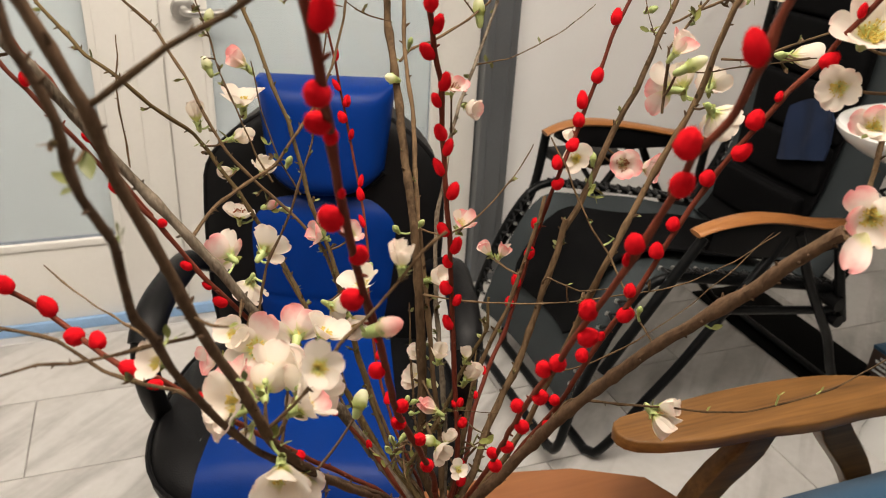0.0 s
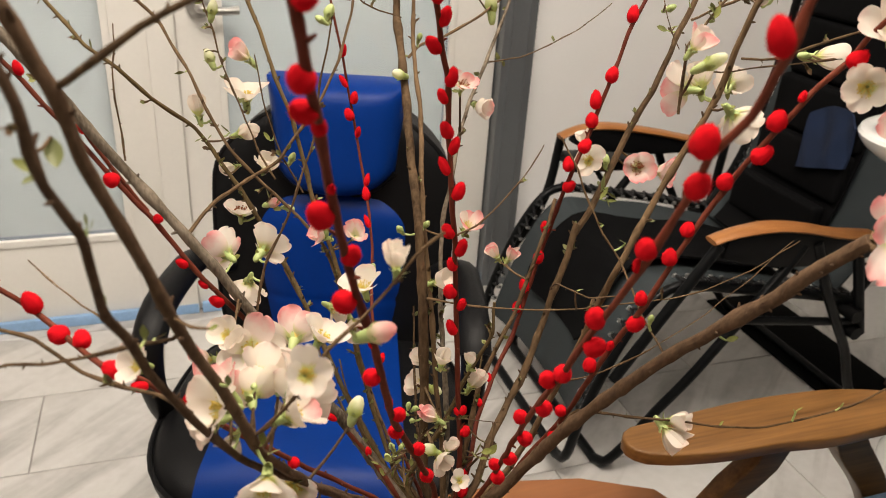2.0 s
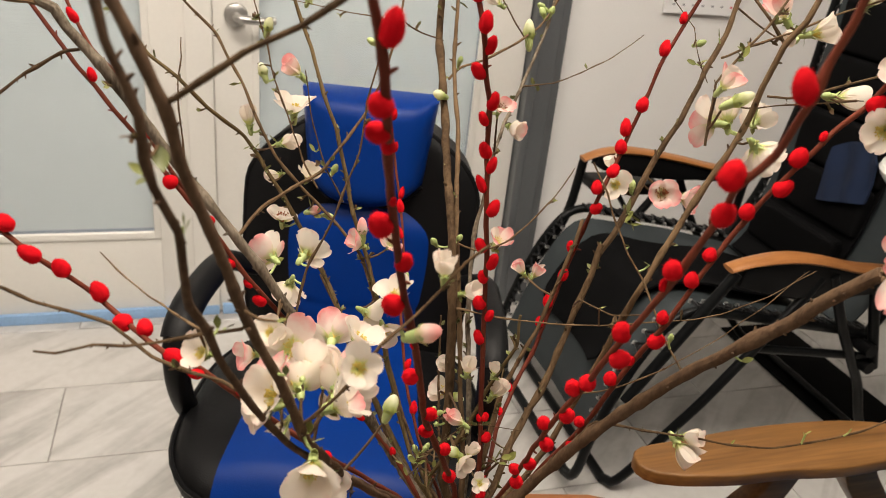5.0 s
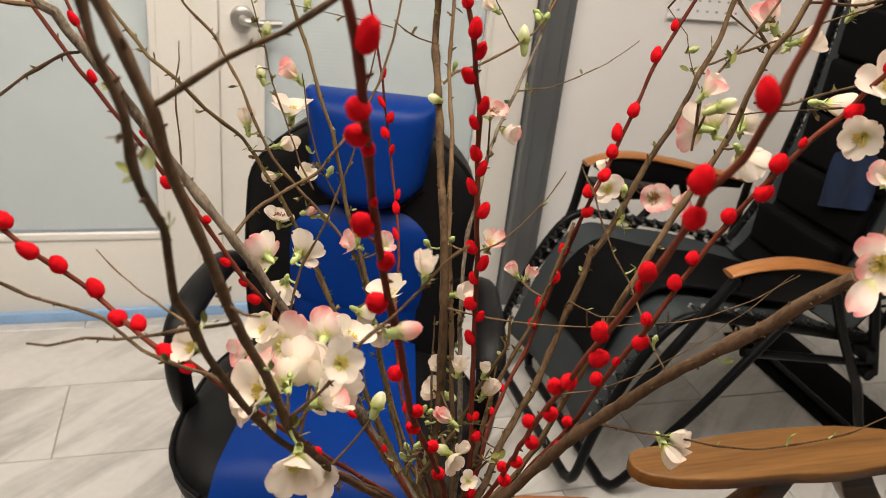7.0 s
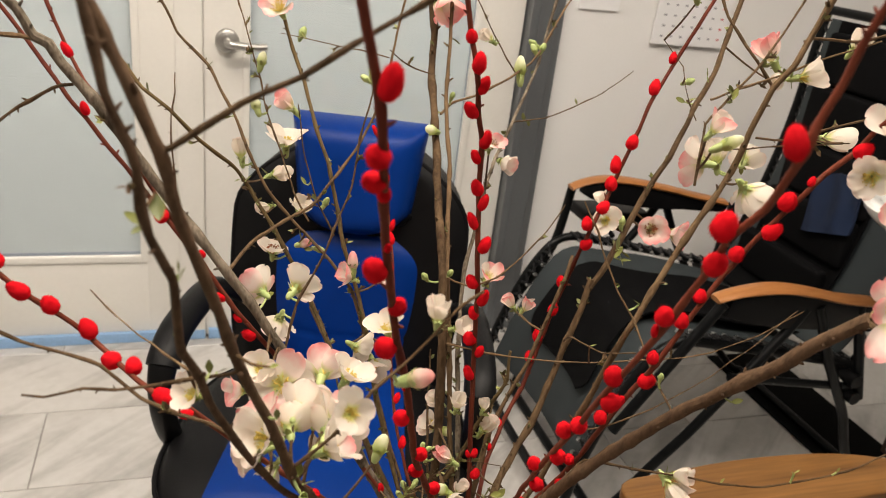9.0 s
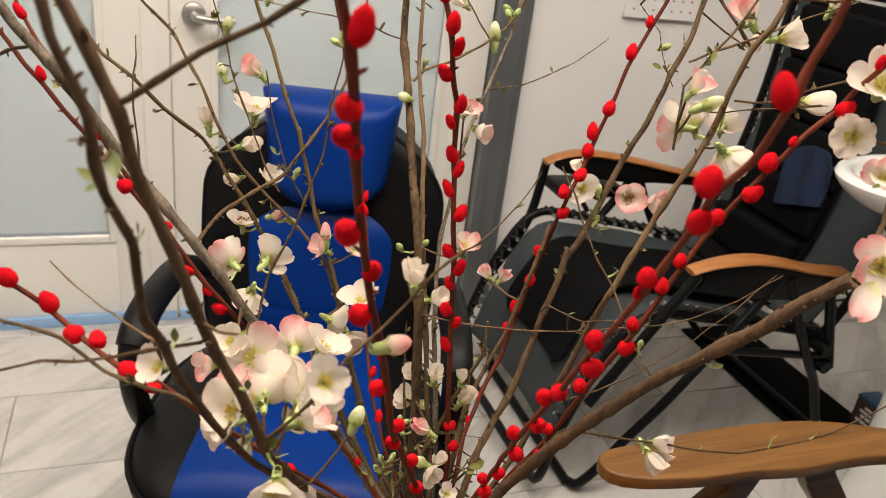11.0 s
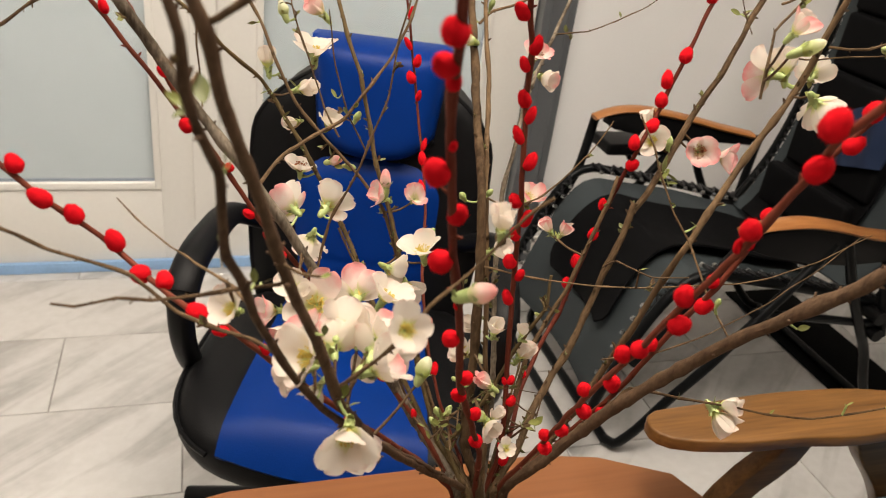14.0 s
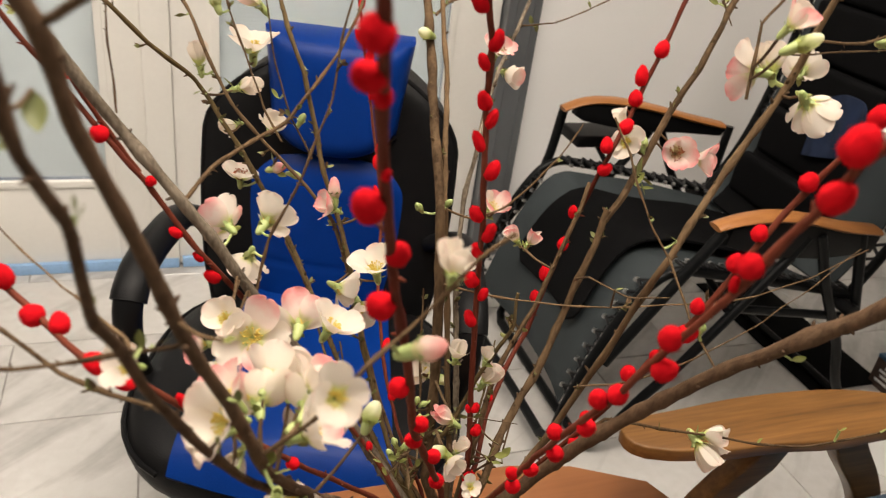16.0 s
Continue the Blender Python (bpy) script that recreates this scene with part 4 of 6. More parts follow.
W5 = willow([(0.498, 0.771, 0.668), (0.489, 0.768, 0.740), (0.482, 0.769, 0.807), (0.489, 0.731, 0.889), (0.480, 0.688, 0.960), (0.470, 0.646, 1.023), (0.466, 0.614, 1.072), (0.467, 0.594, 1.111), (0.472, 0.581, 1.141), (0.474, 0.566, 1.170), (0.478, 0.556, 1.198), (0.476, 0.542, 1.221), (0.473, 0.535, 1.235), (0.479, 0.525, 1.255), (0.476, 0.510, 1.282), (0.478, 0.510, 1.294), (0.480, 0.506, 1.312), (0.479, 0.502, 1.325), (0.478, 0.494, 1.345), (0.472, 0.464, 1.430)], 2.18, 1.66)
W6 = willow([(0.499, 0.770, 0.668), (0.492, 0.768, 0.740), (0.486, 0.768, 0.808), (0.519, 0.762, 0.853), (0.535, 0.746, 0.902), (0.546, 0.725, 0.951), (0.542, 0.693, 1.012), (0.551, 0.680, 1.050), (0.556, 0.667, 1.082), (0.568, 0.663, 1.116), (0.587, 0.661, 1.155), (0.599, 0.654, 1.184), (0.609, 0.643, 1.212), (0.618, 0.638, 1.230), (0.632, 0.632, 1.249), (0.636, 0.628, 1.262), (0.640, 0.621, 1.275), (0.650, 0.612, 1.298), (0.667, 0.592, 1.340)], 2.3, 1.66)
W7 = willow([(0.482, 0.775, 0.666), (0.459, 0.777, 0.737), (0.441, 0.780, 0.803), (0.406, 0.774, 0.849), (0.343, 0.740, 0.928), (0.296, 0.707, 0.995), (0.266, 0.682, 1.042), (0.244, 0.674, 1.070), (0.226, 0.678, 1.079), (0.204, 0.718, 1.075), (0.186, 0.740, 1.083), (0.166, 0.743, 1.100), (0.150, 0.741, 1.115), (0.133, 0.746, 1.131), (0.107, 0.754, 1.153), (0.071, 0.765, 1.185)], 2.16, 1.58)
W0 = willow([(0.484, 0.775, 0.666), (0.462, 0.776, 0.737), (0.445, 0.779, 0.804), (0.412, 0.806, 0.860), (0.365, 0.827, 0.930), (0.315, 0.845, 0.993), (0.278, 0.852, 1.041), (0.250, 0.859, 1.085), (0.223, 0.868, 1.120), (0.195, 0.879, 1.159), (0.165, 0.895, 1.195), (0.136, 0.917, 1.232), (0.120, 0.927, 1.254), (0.070, 0.963, 1.320)], 2.59, 1.44)
W8 = willow([(0.248, 0.867, 1.087), (0.227, 0.870, 1.121), (0.210, 0.871, 1.154), (0.192, 0.879, 1.193), (0.176, 0.887, 1.211), (0.159, 0.903, 1.244), (0.152, 0.909, 1.263), (0.117, 0.941, 1.339)], 1.73, 1.01)
G = quince([(0.485, 0.774, 0.666), (0.464, 0.775, 0.738), (0.447, 0.779, 0.804), (0.416, 0.807, 0.852), (0.367, 0.827, 0.932), (0.325, 0.836, 0.994), (0.310, 0.837, 1.020), (0.288, 0.839, 1.056), (0.270, 0.840, 1.083), (0.241, 0.851, 1.121), (0.225, 0.855, 1.143), (0.205, 0.859, 1.173), (0.184, 0.859, 1.206), (0.164, 0.865, 1.229), (0.157, 0.868, 1.241), (0.148, 0.867, 1.246), (0.139, 0.867, 1.263), (0.083, 0.865, 1.334)], 4.68, 3.24, GREYBARK)
S4 = quince([(0.4860, 0.7740, 0.6660), (0.4660, 0.7750, 0.7380), (0.4500, 0.7780, 0.8040), (0.3960, 0.7350, 0.8830), (0.3373, 0.6710, 0.9740), (0.2963, 0.6160, 1.0480), (0.2773, 0.6040, 1.0800), (0.2633, 0.5940, 1.1110), (0.2543, 0.5860, 1.1350), (0.2503, 0.5790, 1.1540), (0.2433, 0.5720, 1.1710), (0.2413, 0.5650, 1.1920), (0.2403, 0.5580, 1.2120), (0.2333, 0.5530, 1.2320), (0.2303, 0.5540, 1.2440), (0.2293, 0.5510, 1.2600), (0.2263, 0.5500, 1.2730), (0.2213, 0.5490, 1.2870), (0.2183, 0.5510, 1.3010), (0.2163, 0.5520, 1.3120), (0.1983, 0.5600, 1.4000)], 2.4, 1.65, BROWNBARK)
S5 = quince([(0.4870, 0.7740, 0.6670), (0.4680, 0.7740, 0.7380), (0.4530, 0.7770, 0.8040), (0.4000, 0.7400, 0.8720), (0.3433, 0.6760, 0.9640), (0.3033, 0.6200, 1.0490), (0.2923, 0.6100, 1.0800), (0.2843, 0.6030, 1.1080), (0.2733, 0.5960, 1.1330), (0.2653, 0.5920, 1.1560), (0.2593, 0.5880, 1.1790), (0.2523, 0.5840, 1.2010), (0.2433, 0.5780, 1.2300), (0.2363, 0.5740, 1.2590), (0.2293, 0.5750, 1.2790), (0.2203, 0.5780, 1.2970), (0.2153, 0.5790, 1.3090), (0.1773, 0.5900, 1.3900)], 3.2, 2.35, BROWNBARK)
QA = quince([(0.488, 0.773, 0.667), (0.470, 0.774, 0.738), (0.455, 0.776, 0.805), (0.429, 0.822, 0.833), (0.400, 0.866, 0.891), (0.376, 0.909, 0.951), (0.362, 0.935, 0.982), (0.344, 0.959, 1.020), (0.321, 0.980, 1.059), (0.301, 0.997, 1.091), (0.290, 1.002, 1.107), (0.255, 0.979, 1.143), (0.231, 0.972, 1.171), (0.210, 0.984, 1.186), (0.198, 0.996, 1.199), (0.179, 1.018, 1.218), (0.164, 1.043, 1.235), (0.119, 1.104, 1.283)], 2.66, 1.33, TANBARK)
QB = quince([(0.489, 0.773, 0.667), (0.473, 0.773, 0.738), (0.459, 0.775, 0.805), (0.439, 0.817, 0.837), (0.420, 0.856, 0.897), (0.406, 0.894, 0.964), (0.391, 0.919, 1.017), (0.370, 0.933, 1.044), (0.334, 0.956, 1.078), (0.315, 0.967, 1.099), (0.299, 0.977, 1.134), (0.285, 0.995, 1.166), (0.275, 1.009, 1.182), (0.265, 1.026, 1.200), (0.238, 1.042, 1.225), (0.227, 1.052, 1.248), (0.175, 1.086, 1.314)], 1.98, 1.06)
QC = quince([(0.489, 0.773, 0.667), (0.472, 0.773, 0.738), (0.458, 0.776, 0.805), (0.436, 0.813, 0.830), (0.419, 0.849, 0.889), (0.409, 0.878, 0.942), (0.403, 0.900, 0.986), (0.393, 0.917, 1.027), (0.383, 0.930, 1.057), (0.377, 0.943, 1.092), (0.370, 0.956, 1.126), (0.358, 0.971, 1.161), (0.349, 0.988, 1.195), (0.334, 1.012, 1.239), (0.329, 1.017, 1.258), (0.305, 1.053, 1.336)], 2.52, 1.48, TANBARK)
QD = quince([(0.492, 0.772, 0.667), (0.477, 0.772, 0.739), (0.466, 0.773, 0.806), (0.453, 0.791, 0.844), (0.455, 0.805, 0.899), (0.457, 0.819, 0.952), (0.457, 0.832, 1.003), (0.458, 0.855, 1.060), (0.461, 0.886, 1.091), (0.469, 0.937, 1.129), (0.475, 0.984, 1.171), (0.480, 1.023, 1.205), (0.484, 1.043, 1.243), (0.482, 1.053, 1.269), (0.485, 1.092, 1.350)], 4.5, 3.24)
QE = quince([(0.493, 0.772, 0.667), (0.479, 0.771, 0.739), (0.469, 0.773, 0.806), (0.471, 0.797, 0.870), (0.468, 0.818, 0.933), (0.468, 0.841, 0.992), (0.466, 0.866, 1.055), (0.471, 0.896, 1.095), (0.480, 0.931, 1.125), (0.483, 0.972, 1.175), (0.489, 0.999, 1.210), (0.493, 1.014, 1.232), (0.496, 1.031, 1.268), (0.506, 1.074, 1.346)], 2.7, 1.62)
QF = quince([(0.493, 0.772, 0.667), (0.480, 0.771, 0.739), (0.470, 0.772, 0.806), (0.476, 0.793, 0.852), (0.480, 0.822, 0.915), (0.483, 0.859, 0.980), (0.492, 0.892, 1.042), (0.508, 0.918, 1.082), (0.520, 0.940, 1.110), (0.537, 0.964, 1.135), (0.566, 0.999, 1.168), (0.590, 1.025, 1.201), (0.599, 1.035, 1.216), (0.618, 1.059, 1.264), (0.651, 1.098, 1.338)], 2.52, 1.35, GREYBARK)
QG = quince([(0.496, 0.771, 0.667), (0.485, 0.770, 0.740), (0.477, 0.770, 0.807), (0.505, 0.791, 0.833), (0.525, 0.814, 0.856), (0.548, 0.834, 0.878), (0.565, 0.844, 0.898), (0.584, 0.857, 0.936), (0.600, 0.867, 0.979), (0.612, 0.872, 1.011), (0.622, 0.881, 1.039)], 3.5, 3.1)
QI = quince([(0.497, 0.771, 0.668), (0.487, 0.769, 0.740), (0.479, 0.770, 0.807), (0.519, 0.774, 0.843), (0.542, 0.772, 0.889), (0.556, 0.762, 0.949), (0.566, 0.750, 1.003), (0.572, 0.744, 1.040), (0.576, 0.735, 1.073), (0.593, 0.741, 1.101), (0.614, 0.749, 1.135), (0.632, 0.754, 1.162), (0.650, 0.758, 1.194), (0.654, 0.755, 1.226), (0.663, 0.754, 1.260), (0.674, 0.751, 1.278), (0.683, 0.753, 1.300), (0.693, 0.752, 1.328), (0.725, 0.754, 1.413)], 3.0, 2.1)
R = quince([(0.500, 0.770, 0.668), (0.493, 0.767, 0.741), (0.487, 0.767, 0.808), (0.513, 0.753, 0.855), (0.531, 0.735, 0.902), (0.542, 0.710, 0.952), (0.559, 0.682, 1.001), (0.573, 0.657, 1.043), (0.585, 0.631, 1.080), (0.596, 0.608, 1.111), (0.603, 0.583, 1.148), (0.609, 0.564, 1.172)], 5.12, 4.22, BROWNBARK)
QJ = quince([(0.494, 0.772, 0.667), (0.482, 0.770, 0.739), (0.473, 0.772, 0.807), (0.498, 0.803, 0.875), (0.511, 0.820, 0.914), (0.528, 0.832, 0.943), (0.547, 0.840, 0.972), (0.561, 0.847, 1.008), (0.576, 0.852, 1.053), (0.585, 0.861, 1.075)], 2.62, 1.64)
QK = quince([(0.486, 0.774, 0.666), (0.467, 0.775, 0.738), (0.451, 0.777, 0.804), (0.438, 0.795, 0.843), (0.467, 0.797, 0.890), (0.489, 0.805, 0.933), (0.502, 0.807, 0.956), (0.513, 0.808, 0.979), (0.515, 0.814, 1.005)], 2.46, 1.31, TANBARK)
QM = quince([(0.488, 0.773, 0.667), (0.471, 0.774, 0.738), (0.457, 0.776, 0.805), (0.437, 0.792, 0.824), (0.410, 0.823, 0.856), (0.393, 0.855, 0.887), (0.381, 0.886, 0.919), (0.373, 0.907, 0.958)], 3.04, 0.66)
QN = quince([(0.491, 0.773, 0.667), (0.475, 0.772, 0.739), (0.463, 0.774, 0.806), (0.448, 0.810, 0.810), (0.424, 0.851, 0.831), (0.410, 0.892, 0.857), (0.403, 0.915, 0.898)], 2.24, 0.66)
QO = quince([(0.493, 0.772, 0.667), (0.479, 0.771, 0.739), (0.469, 0.773, 0.806), (0.464, 0.809, 0.819), (0.464, 0.850, 0.855), (0.472, 0.891, 0.895), (0.476, 0.915, 0.948)], 2.64, 0.66)
QP = quince([(0.495, 0.772, 0.667), (0.483, 0.770, 0.740), (0.474, 0.771, 0.807), (0.482, 0.791, 0.818), (0.503, 0.822, 0.846), (0.522, 0.853, 0.875), (0.537, 0.878, 0.912)], 1.98, 0.66, TANBARK)
QL = quince([(0.485, 0.774, 0.666), (0.465, 0.775, 0.738), (0.449, 0.778, 0.804), (0.438, 0.806, 0.818), (0.417, 0.848, 0.842), (0.400, 0.897, 0.883), (0.381, 0.937, 0.930), (0.371, 0.952, 0.952), (0.360, 0.966, 0.975)], 1.72, 1.06)
twig(G, [(0.171, 0.862, 1.215), (0.162, 0.869, 1.212), (0.147, 0.875, 1.203), (0.133, 0.871, 1.195), (0.116, 0.864, 1.182), (0.102, 0.859, 1.174), (0.063, 0.843, 1.146)], 1.19, 0.65)
twig(G, [(0.156, 0.868, 1.241), (0.141, 0.864, 1.246), (0.127, 0.852, 1.249), (0.111, 0.837, 1.255), (0.044, 0.780, 1.275)], 1.4, 1.08)
twig(G, [(0.275, 0.842, 1.078), (0.294, 0.879, 1.084), (0.325, 0.917, 1.088), (0.354, 0.938, 1.096), (0.377, 0.951, 1.120), (0.398, 0.967, 1.143), (0.417, 0.986, 1.171), (0.435, 1.016, 1.209), (0.445, 1.039, 1.239), (0.453, 1.053, 1.262), (0.478, 1.103, 1.332)], 1.62, 0.97)
twig(S5, [(0.238, 0.574, 1.259), (0.241, 0.573, 1.261), (0.252, 0.571, 1.269), (0.266, 0.571, 1.279), (0.275, 0.569, 1.284), (0.288, 0.567, 1.291), (0.300, 0.565, 1.300), (0.307, 0.565, 1.305), (0.326, 0.565, 1.317), (0.400, 0.566, 1.368)], 1.35, 0.9)
twig(S5, [(0.270, 0.593, 1.149), (0.265, 0.591, 1.146), (0.249, 0.595, 1.142), (0.228, 0.599, 1.137), (0.213, 0.602, 1.134), (0.199, 0.605, 1.134), (0.182, 0.606, 1.130), (0.173, 0.606, 1.132)], 0.97, 0.49)
twig(S4, [(0.270, 0.601, 1.098), (0.256, 0.611, 1.104), (0.241, 0.621, 1.103), (0.221, 0.635, 1.106), (0.201, 0.648, 1.119), (0.183, 0.656, 1.123), (0.164, 0.661, 1.128), (0.151, 0.661, 1.136), (0.134, 0.660, 1.145), (0.092, 0.657, 1.171)], 1.08, 0.65)
twig(S4, [(0.254, 0.587, 1.137), (0.246, 0.634, 1.121), (0.224, 0.683, 1.110), (0.208, 0.711, 1.109), (0.196, 0.726, 1.115), (0.189, 0.731, 1.121)], 0.86, 0.38)
twig(QA, [(0.237, 0.864, 1.129), (0.237, 0.871, 1.147), (0.234, 0.877, 1.170), (0.235, 0.882, 1.193), (0.238, 0.888, 1.207), (0.238, 0.894, 1.220)], 0.65, 0.43)
twig(QB, [(0.353, 0.953, 1.073), (0.340, 0.964, 1.098), (0.325, 0.978, 1.141), (0.316, 0.988, 1.167), (0.310, 0.999, 1.196), (0.302, 1.008, 1.222), (0.296, 1.021, 1.245), (0.274, 1.058, 1.324)], 0.81, 0.49)
twig(QC, [(0.374, 0.932, 1.067), (0.359, 0.945, 1.096), (0.348, 0.955, 1.132), (0.344, 0.962, 1.156), (0.341, 0.967, 1.181)], 0.76, 0.49)
twig(G, [(0.320, 0.837, 1.003), (0.329, 0.847, 1.041), (0.348, 0.853, 1.077), (0.361, 0.858, 1.109), (0.373, 0.864, 1.140), (0.379, 0.874, 1.177), (0.386, 0.879, 1.204), (0.391, 0.883, 1.228)], 1.08, 0.65)
twig(QD, [(0.481, 0.983, 1.173), (0.497, 0.995, 1.183), (0.520, 1.002, 1.188), (0.553, 1.014, 1.200), (0.586, 1.026, 1.219), (0.605, 1.035, 1.242), (0.622, 1.047, 1.266), (0.674, 1.076, 1.333)], 1.3, 0.76)
twig(QF, [(0.562, 0.994, 1.165), (0.582, 1.009, 1.163), (0.618, 1.031, 1.161), (0.659, 1.051, 1.170), (0.702, 1.067, 1.184), (0.746, 1.086, 1.207)], 0.81, 0.43)
twig(QF, [(0.577, 1.023, 1.201), (0.563, 1.032, 1.220), (0.550, 1.040, 1.240), (0.540, 1.046, 1.258), (0.494, 1.074, 1.330)], 0.7, 0.43)
twig(QD, [(0.463, 0.857, 1.058), (0.483, 0.848, 1.053), (0.505, 0.846, 1.062), (0.521, 0.847, 1.075), (0.546, 0.851, 1.100), (0.566, 0.858, 1.127)], 0.92, 0.38)
twig(QG, [(0.620, 0.878, 1.030), (0.638, 0.885, 1.053), (0.660, 0.899, 1.085), (0.682, 0.913, 1.116), (0.711, 0.927, 1.153), (0.743, 0.948, 1.202), (0.763, 0.960, 1.231), (0.784, 0.979, 1.272), (0.802, 0.995, 1.305), (0.841, 1.030, 1.378)], 3.3, 2.3)
twig(R, [(0.608, 0.566, 1.170), (0.608, 0.551, 1.169), (0.608, 0.543, 1.176), (0.620, 0.532, 1.186), (0.643, 0.497, 1.214)], 1.84, 1.19)
twig(R, [(0.609, 0.564, 1.172), (0.634, 0.578, 1.187), (0.660, 0.600, 1.212), (0.672, 0.612, 1.245), (0.680, 0.620, 1.290)], 1.7, 1.1)
twig(R, [(0.575, 0.660, 1.043), (0.571, 0.689, 1.059), (0.567, 0.721, 1.087), (0.557, 0.733, 1.103), (0.549, 0.745, 1.123), (0.543, 0.757, 1.144), (0.534, 0.770, 1.164)], 0.81, 0.59)
twig(QD, [(0.457, 0.834, 1.006), (0.473, 0.818, 1.008), (0.506, 0.797, 1.010), (0.546, 0.770, 1.019), (0.588, 0.750, 1.029), (0.621, 0.729, 1.043), (0.644, 0.716, 1.055), (0.669, 0.701, 1.078), (0.694, 0.689, 1.105)], 0.81, 0.38)
twig(R, [(0.536, 0.743, 0.968), (0.556, 0.713, 0.993), (0.588, 0.695, 1.024), (0.623, 0.687, 1.053), (0.659, 0.688, 1.081), (0.689, 0.690, 1.105)], 0.65, 0.27)
twig(R, [(0.536, 0.715, 0.946), (0.547, 0.713, 0.963), (0.584, 0.700, 0.959), (0.617, 0.690, 0.957), (0.657, 0.678, 0.952), (0.692, 0.671, 0.950), (0.734, 0.666, 0.956), (0.768, 0.664, 0.961), (0.804, 0.660, 0.979), (0.837, 0.658, 0.997), (0.882, 0.655, 1.020)], 1.03, 0.54)
twig(W6, [(0.592, 0.860, 0.983), (0.558, 0.790, 1.031), (0.558, 0.739, 1.046), (0.579, 0.724, 1.054)], 0.76, 0.49)
twig(S5, [(0.296, 0.613, 1.068), (0.306, 0.607, 1.081), (0.319, 0.585, 1.116), (0.329, 0.576, 1.141), (0.344, 0.582, 1.150), (0.360, 0.584, 1.166), (0.370, 0.582, 1.180), (0.380, 0.579, 1.191)], 0.97, 0.65)
twig(QI, [(0.680, 0.776, 1.259), (0.666, 0.782, 1.275), (0.655, 0.793, 1.290), (0.645, 0.803, 1.304), (0.642, 0.809, 1.315), (0.639, 0.821, 1.339), (0.625, 0.862, 1.418)], 1.19, 0.81)
twig(QI, [(0.618, 0.756, 1.182), (0.623, 0.765, 1.205), (0.627, 0.773, 1.226), (0.637, 0.775, 1.238), (0.648, 0.777, 1.250), (0.664, 0.779, 1.268), (0.685, 0.785, 1.296), (0.702, 0.791, 1.322), (0.707, 0.794, 1.333), (0.751, 0.813, 1.409)], 1.08, 0.65)
twig(QI, [(0.631, 0.780, 1.244), (0.648, 0.778, 1.252), (0.666, 0.775, 1.260), (0.686, 0.772, 1.268), (0.707, 0.769, 1.279), (0.740, 0.764, 1.292), (0.758, 0.761, 1.300)], 0.92, 0.59)
twig(QI, [(0.667, 0.762, 1.220), (0.677, 0.753, 1.221), (0.690, 0.749, 1.223), (0.706, 0.747, 1.229), (0.727, 0.743, 1.237), (0.756, 0.737, 1.246), (0.790, 0.730, 1.257), (0.837, 0.720, 1.272)], 0.92, 0.54)
twig(QI, [(0.648, 0.770, 1.209), (0.663, 0.765, 1.210), (0.689, 0.758, 1.215), (0.714, 0.751, 1.219), (0.741, 0.743, 1.223)], 0.65, 0.43)
twig(QI, [(0.693, 0.769, 1.294), (0.700, 0.768, 1.297), (0.723, 0.760, 1.297), (0.737, 0.756, 1.299), (0.752, 0.754, 1.305), (0.782, 0.747, 1.313), (0.866, 0.729, 1.339)], 1.19, 0.7)
twig(QG, [(0.735, 0.932, 1.189), (0.730, 0.940, 1.202), (0.726, 0.947, 1.216), (0.725, 0.952, 1.226), (0.724, 0.958, 1.238), (0.717, 0.965, 1.246), (0.706, 0.975, 1.260)], 0.54, 0.32)
twig(QA, [(0.435, 1.022, 1.217), (0.409, 1.034, 1.221), (0.388, 1.041, 1.222), (0.357, 1.054, 1.225), (0.334, 1.063, 1.227)], 0.54, 0.32)
twig(QD, [(0.474, 1.004, 1.207), (0.459, 1.011, 1.210), (0.447, 1.017, 1.215), (0.436, 1.026, 1.224)], 0.7, 0.49)
twig(QO, [(0.424, 0.795, 0.858), (0.433, 0.790, 0.877), (0.447, 0.785, 0.899), (0.464, 0.785, 0.912), (0.486, 0.779, 0.914), (0.513, 0.770, 0.912)], 0.54, 0.32)
twig(QN, [(0.439, 0.799, 0.817), (0.447, 0.801, 0.839), (0.460, 0.809, 0.862), (0.473, 0.814, 0.882)], 0.76, 0.49)


# ---- catkins, blossoms, buds and leaves ----
def catkin_mesh(seed):
    """A furry egg, unit length along z, covered in short hairs."""
    r = random.Random(seed)
    bm = bmesh.new()
    bmesh.ops.create_icosphere(bm, subdivisions=3, radius=0.5)
    for v in bm.verts:
        n = v.co.normalized()
        k = 1 + 0.07 * noise.noise(n * 2.2 + Vector((seed, 0, 0))) + 0.05 * noise.noise(n * 7 + Vector((0, seed, 0)))
        v.co = Vector((n.x * 0.5, n.y * 0.5, n.z * 0.5)) * k * 0.97
        v.co.x *= 1 - 0.18 * n.z
        v.co.y *= 1 - 0.18 * n.z
    base = [(v.co.copy(), v.co.normalized()) for v in bm.verts]
    for p, n in base:
        for _ in range(9):
            q = p + Vector((r.uniform(-0.03, 0.03), r.uniform(-0.03, 0.03), r.uniform(-0.03, 0.03)))
            d = (n + Vector((r.uniform(-0.5, 0.5), r.uniform(-0.5, 0.5), r.uniform(-0.1, 0.8)))).normalized()
            s = (d.cross(n) + Vector((0.001, 0, 0))).normalized() * 0.0055
            e = q * 0.97 + d * r.uniform(0.035, 0.105)
            bm.faces.new((bm.verts.new(q * 0.97 - s), bm.verts.new(q * 0.97 + s), bm.verts.new(e)))
    me = bpy.data.meshes.new("catkin")
    for f in bm.faces:
        f.smooth = True
    bm.to_mesh(me)
    bm.free()
    me.materials.append(CATKIN)
    return me


